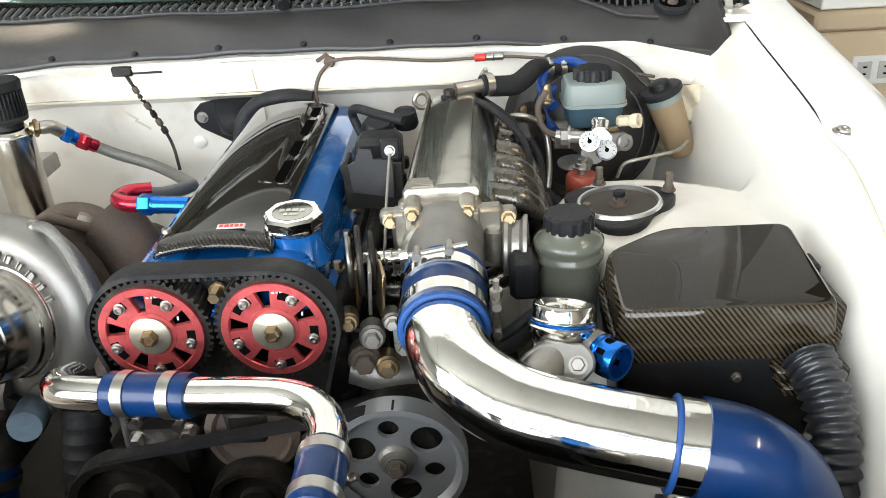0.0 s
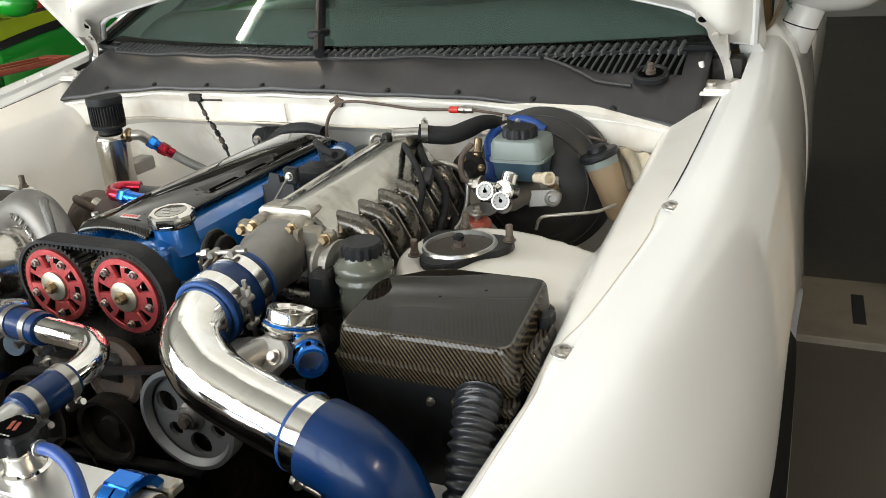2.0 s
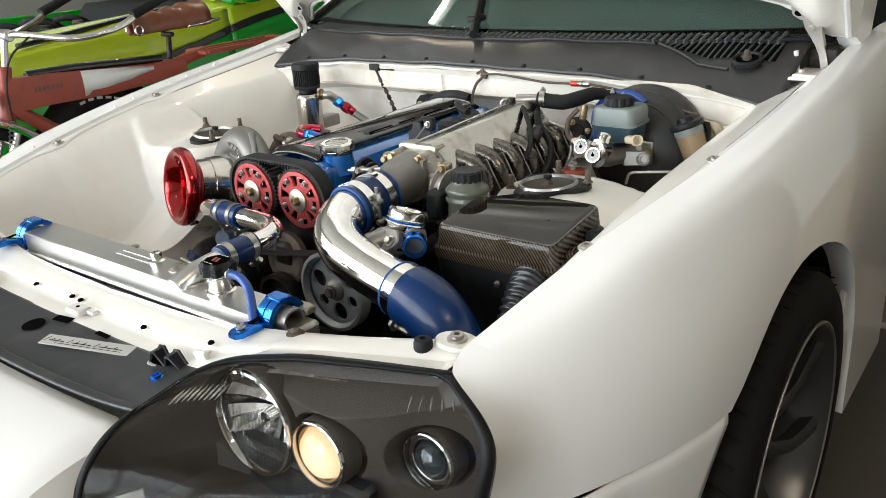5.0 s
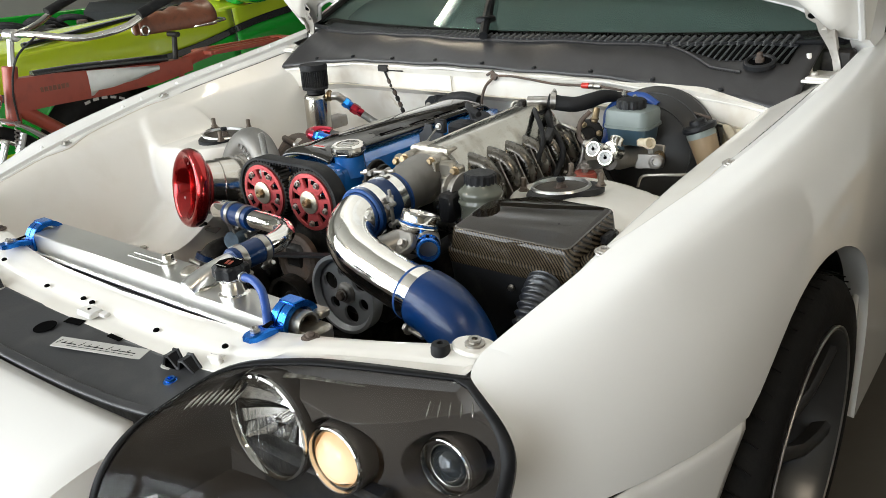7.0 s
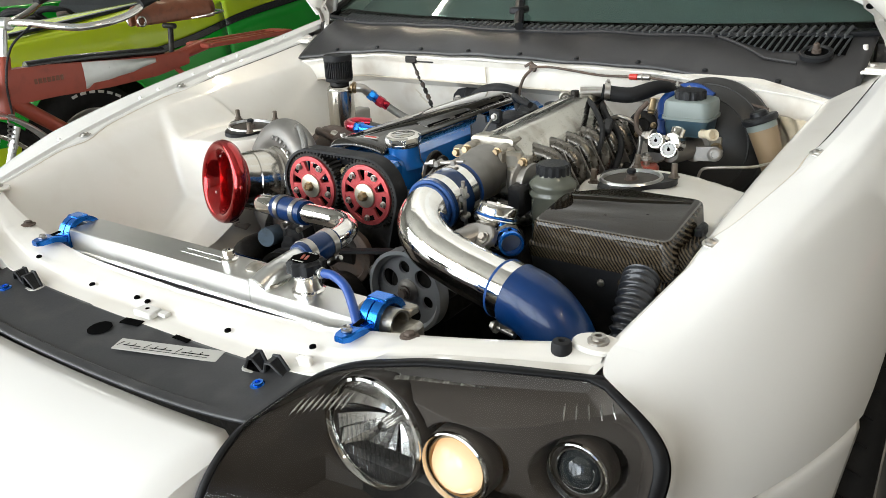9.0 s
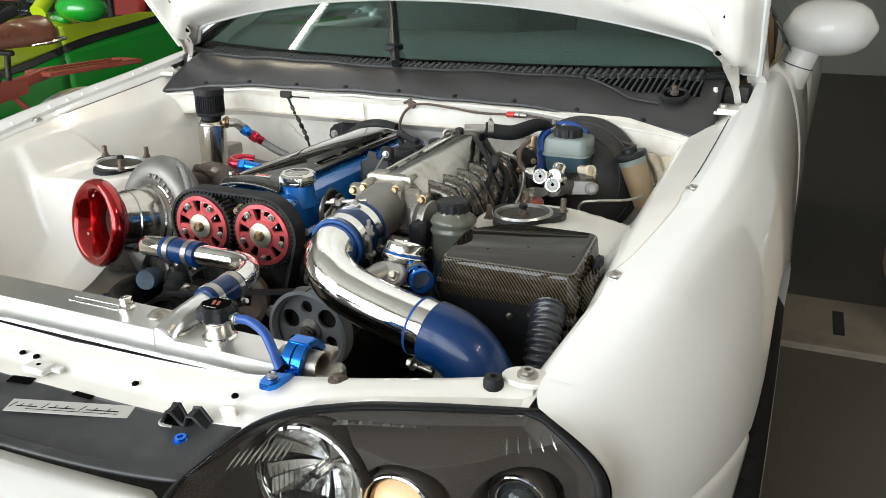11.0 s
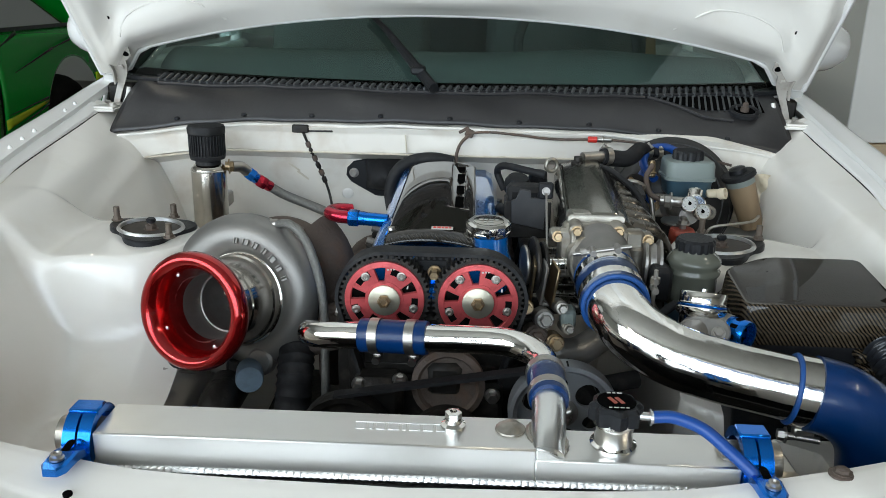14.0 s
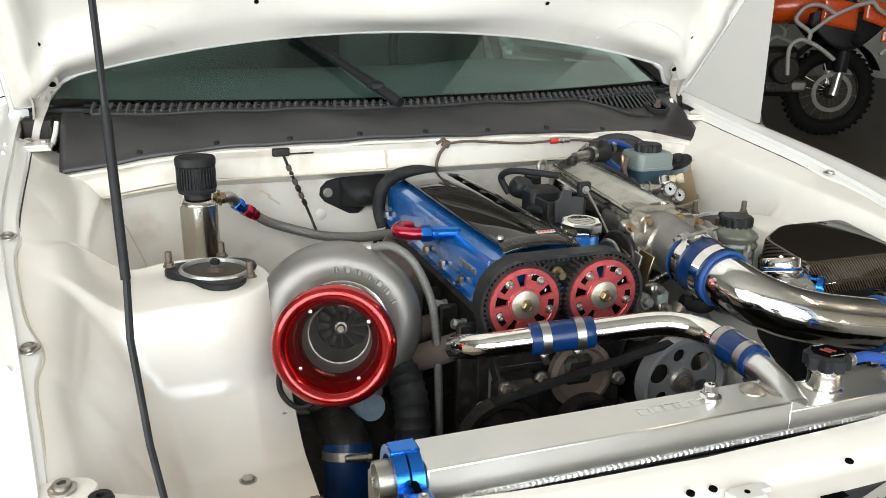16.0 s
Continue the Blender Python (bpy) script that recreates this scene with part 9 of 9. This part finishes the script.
gcar = thing("green_rally_car", (GX - 0.85, 2.2, 0), "green and lime painted car with black stripes and open bonnet", "car")


def gside(y):
    return GX - 0.04 * max(0, (1.2 - y)) ** 2 - 0.03 * max(0, y - 3.4) ** 2


def waist(y):
    return 0.80 + 0.10 * min(max((y - 0.9) / 1.6, 0), 1)


GA_Y, GA_Z, GA_R = 1.22, 0.32, 0.35
GB_Y = 3.87


def gpanel(y0, y1, f0, f1, nu=40, nv=10, off=0.0):
    """A strip of the flank between two fractions of its height, with the front arch cut away."""
    def at(u, v):
        y = y0 + (y1 - y0) * u
        low, top = 0.22, waist(y)
        for ay in (GA_Y, GB_Y):
            d = abs(y - ay)
            if d < GA_R:
                low = max(low, GA_Z + 0.06 * (ay == GB_Y) + math.sqrt(GA_R ** 2 - d * d))
        a, b = 0.22 + (top - 0.22) * f0(y), 0.22 + (top - 0.22) * f1(y)
        z = max(a + (b - a) * v, low)
        z = min(z, max(top, low))
        k = (z - 0.22) / 0.7
        return (gside(y) + 0.035 * math.sin(math.pi * min(max(k, 0), 1)) + off, y, z)
    return Mb().grid(at, nu, nv)


line_z = table([0.3, 1.0, 1.25, 1.70, 2.10, 2.45, 2.95, 4.5], [0.630, 0.635, 0.648, 0.695, 0.775, 0.822, 0.885, 0.95])


def line_lo(y):
    return min((line_z(y) - 0.22) / (waist(y) - 0.22), 0.97)


def line_hi(y):
    return min(line_lo(y) + 0.05, 1.0)


for y0, y1, tag in ((0.35, 1.98, "front_wing"), (1.99, 3.10, "door"), (3.135, 4.6, "rear_wing")):
    body_p = part(tag, gpanel(y0, y1, lambda y: 0.0, line_lo), GREEN, gcar, "glossy green painted panel", thick=0.01)
    part("lime_band", gpanel(y0, y1, line_hi, lambda y: 1.0), LIME, body_p, "lime yellow band", thick=0.01)
    part("black_stripe", gpanel(y0, y1, line_lo, line_hi, off=0.002), STRIPE, body_p, thick=0.008)
part("low_stripe", gpanel(0.36, 1.0, lambda y: 0.16, lambda y: 0.36, 20, 4, 0.003), LIME, gcar)
shoulder = Mb().grid(lambda u, v: (gside(0.35 + 1.75 * u) - 0.165 * v, 0.35 + 1.75 * u, waist(0.35 + 1.75 * u) + 0.045 * math.sin(math.pi / 2 * v)), 30, 8)
part("wing_top", shoulder, LIME, gcar, "lime yellow top of the wing", thick=0.01)
strip = Mb().tube([(gside(y) - 0.01 - 0.16 * k / 12, y, waist(y) + 0.025 + 0.02 * k / 12) for k, y in ((k, 0.95 + 0.095 * k) for k in range(13))], 0.012, 6)
part("shoulder_stripe", strip, STRIPE, gcar)
part("bay_inner", Mb().box((GX - 0.84, 1.05, 0.62), (1.34, 1.4, 0.34), 0.03), GREASE, gcar, "dark engine bay")
for k in range(40):
    x, y = GX - 0.24 - 0.95 * ((k * 13) % 40) / 40, 0.50 + 1.20 * ((k * 17) % 40) / 40
    if k % 3 == 0:
        part("engine_hose", Mb().tube(curve([(x, y, 0.79), (x + 0.08, y + 0.03, 0.845), (x + 0.14, y + 0.11, 0.835), (x + 0.10, y + 0.20, 0.79)], 5), 0.012 + 0.005 * (k % 2), 10), RUBBER, gcar)
    elif k % 3 == 1:
        part("engine_box", Mb().box((x, y, 0.80), (0.10, 0.07 + 0.03 * (k % 2), 0.07), 0.010), (GREASE, CAST, PLASTIC, IRON)[k % 4], gcar)
    else:
        part("engine_can", Mb().cyl((x, y, 0.76), (x, y, 0.84), 0.028, 14, bev=0.006), (GREASE, IRON, CASTW)[k % 5 % 3], gcar)
for name, a, b, h in (("side_stripe", (2.69, 0.712), (3.06, 0.806), 0.020), ("side_stripe", (3.15, 0.820), (3.30, 0.876), 0.024), ("side_stripe", (3.25, 0.688), (3.64, 0.780), 0.014), ("side_stripe", (3.64, 0.780), (4.05, 0.845), 0.020), ("side_stripe", (3.14, 0.492), (3.54, 0.535), 0.012), ("side_stripe", (3.14, 0.408), (3.54, 0.500), 0.012)):
    gm = Mb().grid(lambda u, v: (gside(a[0] + (b[0] - a[0]) * u) + 0.0415 - 0.004 * abs(v - 0.5), a[0] + (b[0] - a[0]) * u, a[1] + (b[1] - a[1]) * u + h * (v - 0.5) * (0.25 + 0.75 * u)), 10, 2)
    part(name, gm, STRIPE, gcar, thick=0.003)
for a, b in (((3.12, 0.45, 0.024), (3.54, 0.518, 0.006)), ((4.15, 0.545, 0.06), (4.50, 0.60, 0.03))):
    part("lime_flash", Mb().grid(lambda u, v: (gside(a[0] + (b[0] - a[0]) * u) + 0.0400, a[0] + (b[0] - a[0]) * u, a[1] + (b[1] - a[1]) * u + (a[2] + (b[2] - a[2]) * u) * (2 * v - 1)), 8, 3), LIME, gcar, thick=0.003)
gm = Mb()
mloops = []
for k in range(11):
    s = -1 + 2 * k / 10
    w = math.sqrt(max(1 - abs(s) ** 3, 0.03))
    mloops.append([Vector((GX + 0.09 + 0.12 * s, 2.055 + 0.085 * w * math.cos(a), 0.945 + 0.060 * w * math.sin(a))) for a in (2 * math.pi * j / 18 for j in range(18))])
part("door_mirror", Mb().rings(mloops), GREEN, gcar, "green door mirror")
part("mirror_foot", Mb().box((GX - 0.03, 2.055, 0.905), (0.10, 0.07, 0.05), 0.015), GREEN, gcar)
hd = part("door_handle", Mb().box((GX + 0.030, 2.852, 0.800), (0.016, 0.160, 0.080), 0.006), PLASTIC, gcar, "black recessed door handle")
part("handle_flap", Mb().box((GX + 0.040, 2.835, 0.812), (0.010, 0.085, 0.030), 0.004), STEEL, hd)
part("windscreen_post", Mb().tube([(GX - 0.06, 1.95, 0.93), (GX - 0.20, 2.45, 1.28)], 0.035, 12), LIME, gcar)
part("roof", Mb().grid(lambda u, v: (GX - 0.22 - 1.2 * v, 2.45 + 1.3 * u, 1.30 + 0.05 * math.sin(math.pi * v)), 12, 10), GREEN, gcar, thick=0.02)
part("rear_post", Mb().tube([(GX - 0.22, 3.5, 1.30), (GX - 0.06, 4.1, 0.92)], 0.07, 12), GREEN, gcar)
gw = part("screen", Mb().grid(lambda u, v: (GX - 0.12 - 0.10 * v - (1.40 - 0.2 * v) * u, 1.98 + 0.47 * v, 0.93 + 0.36 * v), 10, 8), GLASS, gcar, thick=0.005)
gw.visible_shadow = False
part("cabin_box", Mb().box((GX - 0.85, 2.95, 0.62), (1.50, 1.7, 0.50), 0.05), DARK, gcar, "dark cabin interior")
for x, y in ((GX - 0.45, 2.75), (GX - 1.25, 2.75)):
    part("bucket_seat", Mb().grid(lambda u, v: (x + (u - 0.5) * 0.44, y + 0.16 * v - 0.08 * math.sin(math.pi * u), 0.62 + 0.62 * v), 10, 12), REDP, gcar, "red racing seat", thick=0.08)
part("roll_cage", Mb().tube(curve([(GX - 0.14, 2.45, 0.80), (GX - 0.20, 2.52, 1.10), (GX - 0.30, 2.62, 1.25), (GX - 0.85, 2.62, 1.27), (GX - 1.40, 2.62, 1.25), (GX - 1.52, 2.50, 0.80)], 6), 0.022, 10), STRIPE, gcar)
part("belt_strap", Mb().tube([(GX - 0.40, 2.72, 1.10), (GX - 0.38, 2.60, 0.86)], 0.025, 6), REDP, gcar)
gt = part("wheel", Mb().torus((GX - 0.08, GA_Y, 0.31), (1, 0, 0), 0.235, 0.075, 56, 14, 1.3), TYRE, gcar, "black tyre with white lettering bars")
part("rim", Mb().lathe([(0.0, 0.03), (0.06, 0.04), (0.08, 0.01), (0.16, 0.02), (0.19, 0.06), (0.20, 0.06), (0.19, -0.05)], along((GX - 0.06, GA_Y, 0.31), (1, 0, 0)), 40), ALLOY, gt)
wm = Mb()
for k in range(7):
    a = radians(50 + 9 * k)
    c = Vector((GX + 0.010, GA_Y + 0.245 * math.cos(a), 0.31 + 0.245 * math.sin(a)))
    wm.join(bars(c, (0, -math.sin(a), math.cos(a)), (0, math.cos(a), math.sin(a)), [0.026], 0.045, 0.004))
part("tyre_marks", wm, LABEL, gt, kind="stuff")
part("wheel", Mb().torus((GX - 0.10, GB_Y, 0.31), (1, 0, 0), 0.235, 0.075, 56, 14, 1.3), TYRE, gcar)
part("underbody", Mb().box((GX - 0.85, 2.3, 0.32), (1.5, 3.6, 0.24), 0.05), DARK, gcar)
part("front_bumper", Mb().grid(lambda u, v: (GX - 0.02 - 1.66 * u, 0.36 - 0.14 * math.sin(math.pi * u) - 0.06 * math.sin(math.pi * v), 0.25 + 0.45 * v), 24, 10), GREEN, gcar, thick=0.02)
part("far_flank", Mb().box((GX - 1.70, 2.3, 0.52), (0.03, 3.8, 0.62), 0.01), GREEN, gcar)
# Unseen bonnet, kept pale for its reflection in the radiator tank.
part("raised_bonnet", Mb().grid(lambda u, v: (GX - 0.25 - 1.2 * u, 1.90 - 0.55 * v, 0.97 + 0.85 * v), 10, 10), LABEL, gcar, thick=0.02)

# ---- motorcycle in the distance ----
MX, MY, MZ = 4.34, 4.28, 0.155
moto = thing("motorcycle", (MX, MY, MZ), "orange adventure motorcycle with crash bars on the platform", "motorcycle")
ax_f = Vector((0.93, -0.36, 0)).normalized()
ax_s = Vector((0.36, 0.93, 0)).normalized()
front_c = Vector((MX, MY, MZ + 0.33))


def mo(f, s, z):
    return front_c + ax_f * f + ax_s * s + Vector((0, 0, z - 0.33))


wt = part("front_wheel", Mb().torus(front_c, ax_s, 0.275, 0.055, 56, 12), TYRE, moto, "knobbly black tyre on a spoked wheel")
part("rim", Mb().torus(front_c, ax_s, 0.225, 0.012, 48, 8), PLASTIC, wt)
sp = Mb()
for k in range(16):
    a = 2 * math.pi * k / 16
    e = ax_f * math.cos(a) + Vector((0, 0, 1)) * math.sin(a)
    e2 = ax_f * math.cos(a + 0.25) + Vector((0, 0, 1)) * math.sin(a + 0.25)
    sp.tube([front_c + e * 0.03 - ax_s * 0.03, front_c + e2 * 0.222], 0.0042, 5)
part("spokes", sp, CASTW, wt, kind="stuff")
part("brake_disc", Mb().lathe([(0.118, -0.003), (0.15, -0.003), (0.15, 0.003), (0.118, 0.003), (0.118, -0.003)], along(front_c - ax_s * 0.07, ax_s), 36, caps=False), CAST, wt)
part("wheel_hub", Mb().cyl(front_c - ax_s * 0.06, front_c + ax_s * 0.06, 0.05, 20, bev=0.01), GREASE, wt)
knob = Mb()
for k in range(40):
    a = 2 * math.pi * k / 40
    e = ax_f * math.cos(a) + Vector((0, 0, 1)) * math.sin(a)
    knob.box(None, (0.07, 0.024, 0.018), 0.004, Matrix.Translation(front_c + e * 0.330) @ Matrix((ax_s, e.cross(ax_s), e)).transposed().to_4x4())
part("tread_blocks", knob, TYRE, wt, kind="stuff")
for s in (-0.09, 0.09):
    part("fork_leg", Mb().tube([mo(0.0, s, 0.31), mo(0.015, s, 0.38), mo(0.03, s, 0.49)], [0.034, 0.032, 0.030], 14), ALLOY, moto)
    part("fork_guard", Mb().tube([mo(0.03, s * 1.05, 0.48), mo(0.035, s * 1.05, 0.58), mo(0.05, s * 1.05, 0.86)], [0.046, 0.052, 0.040], 12), PLASTIC, moto)
    part("fork_collar", Mb().cyl(mo(0.05, s * 1.05, 0.66), mo(0.055, s * 1.05, 0.70), 0.050, 18, bev=0.004), CAST, moto)
part("front_mudguard", Mb().grid(lambda u, v: mo(0.36 * math.cos(math.pi * (0.12 + 0.66 * u)), (v - 0.5) * 0.15, 0.36 + 0.36 * math.sin(math.pi * (0.12 + 0.66 * u))), 16, 4), PLASTIC, moto, thick=0.006)
ml = []
for k in range(13):
    t = k / 12
    w = 0.16 * math.sin(math.pi * (0.12 + 0.80 * t)) ** 0.7
    ml.append([mo(-0.02 - 0.62 * t, w * 1.1 * math.cos(a), 0.99 - 0.06 * t + 0.17 * math.sin(a) * (1 - 0.35 * t)) for a in (2 * math.pi * j / 18 for j in range(18))])
part("tank", Mb().rings(ml), ORANGE, moto, "orange fuel tank and fairing")
part("beak", Mb().rings([[mo(f, s * w, z + h) for s, h in ((-1, 0), (1, 0), (0.7, -0.05), (-0.7, -0.05))] for f, w, z in ((-0.05, 0.10, 0.99), (0.20, 0.09, 0.92), (0.46, 0.04, 0.83))]), ORANGE, moto)
for s in (-1, 1):
    shroud = part("side_fairing", Mb().grid(lambda u, v: mo(0.27 - 0.54 * u, s * (0.15 + 0.03 * math.sin(math.pi * u)), 0.90 - (0.10 + 0.18 * math.sin(math.pi * u)) * v + 0.04 * u), 12, 8), PLASTIC, moto, "black radiator shroud", thick=0.02)
    for f0, f1, z0, z1, drop in ((-0.20, 0.06, 0.83, 1.02, 0.05), (0.10, 0.40, 0.86, 1.02, 0.10), (0.25, 0.34, 0.70, 0.78, -0.02)):
        part("orange_panel", Mb().grid(lambda u, v: mo(f0 + (f1 - f0) * u, s * (0.185 + 0.01 * math.sin(math.pi * u)), z0 + (z1 - z0) * v - drop * u), 8, 6), ORANGE, shroud, "orange painted panel", thick=0.012)
    for pts in (((-0.41, 0.467), (-0.42, 0.652), (-0.36, 0.716), (-0.30, 0.708), (-0.20, 0.66), (-0.09, 0.58)), ((-0.29, 0.716), (-0.29, 0.773), (-0.39, 0.845), (-0.386, 0.894), (-0.33, 0.95), (-0.233, 0.958), (-0.129, 0.90)), ((-0.29, 0.765), (-0.12, 0.894), (0.105, 0.98), (0.185, 0.926), (0.36, 0.83)), ((0.23, 0.62), (0.35, 0.72))):
        bar = [mo(f, s * 0.24, z) for f, z in pts]
        part("crash_bar", Mb().tube(curve(bar, 5) if len(bar) > 2 else bar, 0.016, 10), LABEL, moto, "pale tubular crash bar")
part("skid_plate", Mb().box(None, (0.32, 0.30, 0.09), 0.02, Matrix.Translation(mo(-0.38, 0, 0.38)) @ Matrix((ax_f, ax_s, Vector((0, 0, 1)))).transposed().to_4x4()), CAST, moto)
part("engine_block", Mb().box(None, (0.42, 0.30, 0.36), 0.04, Matrix.Translation(mo(-0.50, 0, 0.48)) @ Matrix((ax_f, ax_s, Vector((0, 0, 1)))).transposed().to_4x4()), GREASE, moto)
part("engine_cover", Mb().cyl(mo(-0.42, -0.24, 0.50), mo(-0.42, 0.24, 0.50), 0.10, 20, bev=0.01), GREASE, moto)
part("headlamp", Mb().lathe([(0.0, 0.04), (0.06, 0.035), (0.075, 0.0), (0.04, -0.08)], along(mo(0.06, 0, 0.98), ax_f), 24), PLASTIC, moto)
part("windshield", Mb().grid(lambda u, v: mo(0.02 - 0.14 * v, (u - 0.5) * 0.34, 1.02 + 0.34 * v), 8, 8), GLASS, moto, thick=0.004)
part("handlebar", Mb().tube(curve([mo(-0.22, -0.40, 1.10), mo(-0.18, -0.18, 1.10), mo(-0.16, 0, 1.05), mo(-0.18, 0.18, 1.10), mo(-0.22, 0.40, 1.10)], 6), 0.014, 10), PLASTIC, moto)
part("seat", Mb().box(None, (0.65, 0.26, 0.12), 0.04, Matrix.Translation(mo(-0.95, 0, 0.86)) @ Matrix((ax_f, ax_s, Vector((0, 0, 1)))).transposed().to_4x4()), PLASTIC, moto)
part("spot_lamp", Mb().lathe([(0.0, 0.03), (0.045, 0.03), (0.05, 0.0), (0.02, -0.03)], along(mo(0.06, -0.16, 0.72), ax_f), 18), PLASTIC, moto)
rw = mo(-1.50, 0, 0.33)
part("rear_wheel", Mb().torus(rw, ax_s, 0.26, 0.07, 48, 12), TYRE, moto)
part("swing_arm", Mb().tube([mo(-0.70, 0.1, 0.42), mo(-1.50, 0.1, 0.33)], 0.035, 10), CAST, moto)
part("stand", Mb().tube([mo(-0.6, -0.15, 0.35), mo(-0.55, -0.32, 0.0)], 0.014, 8), STEEL, moto)
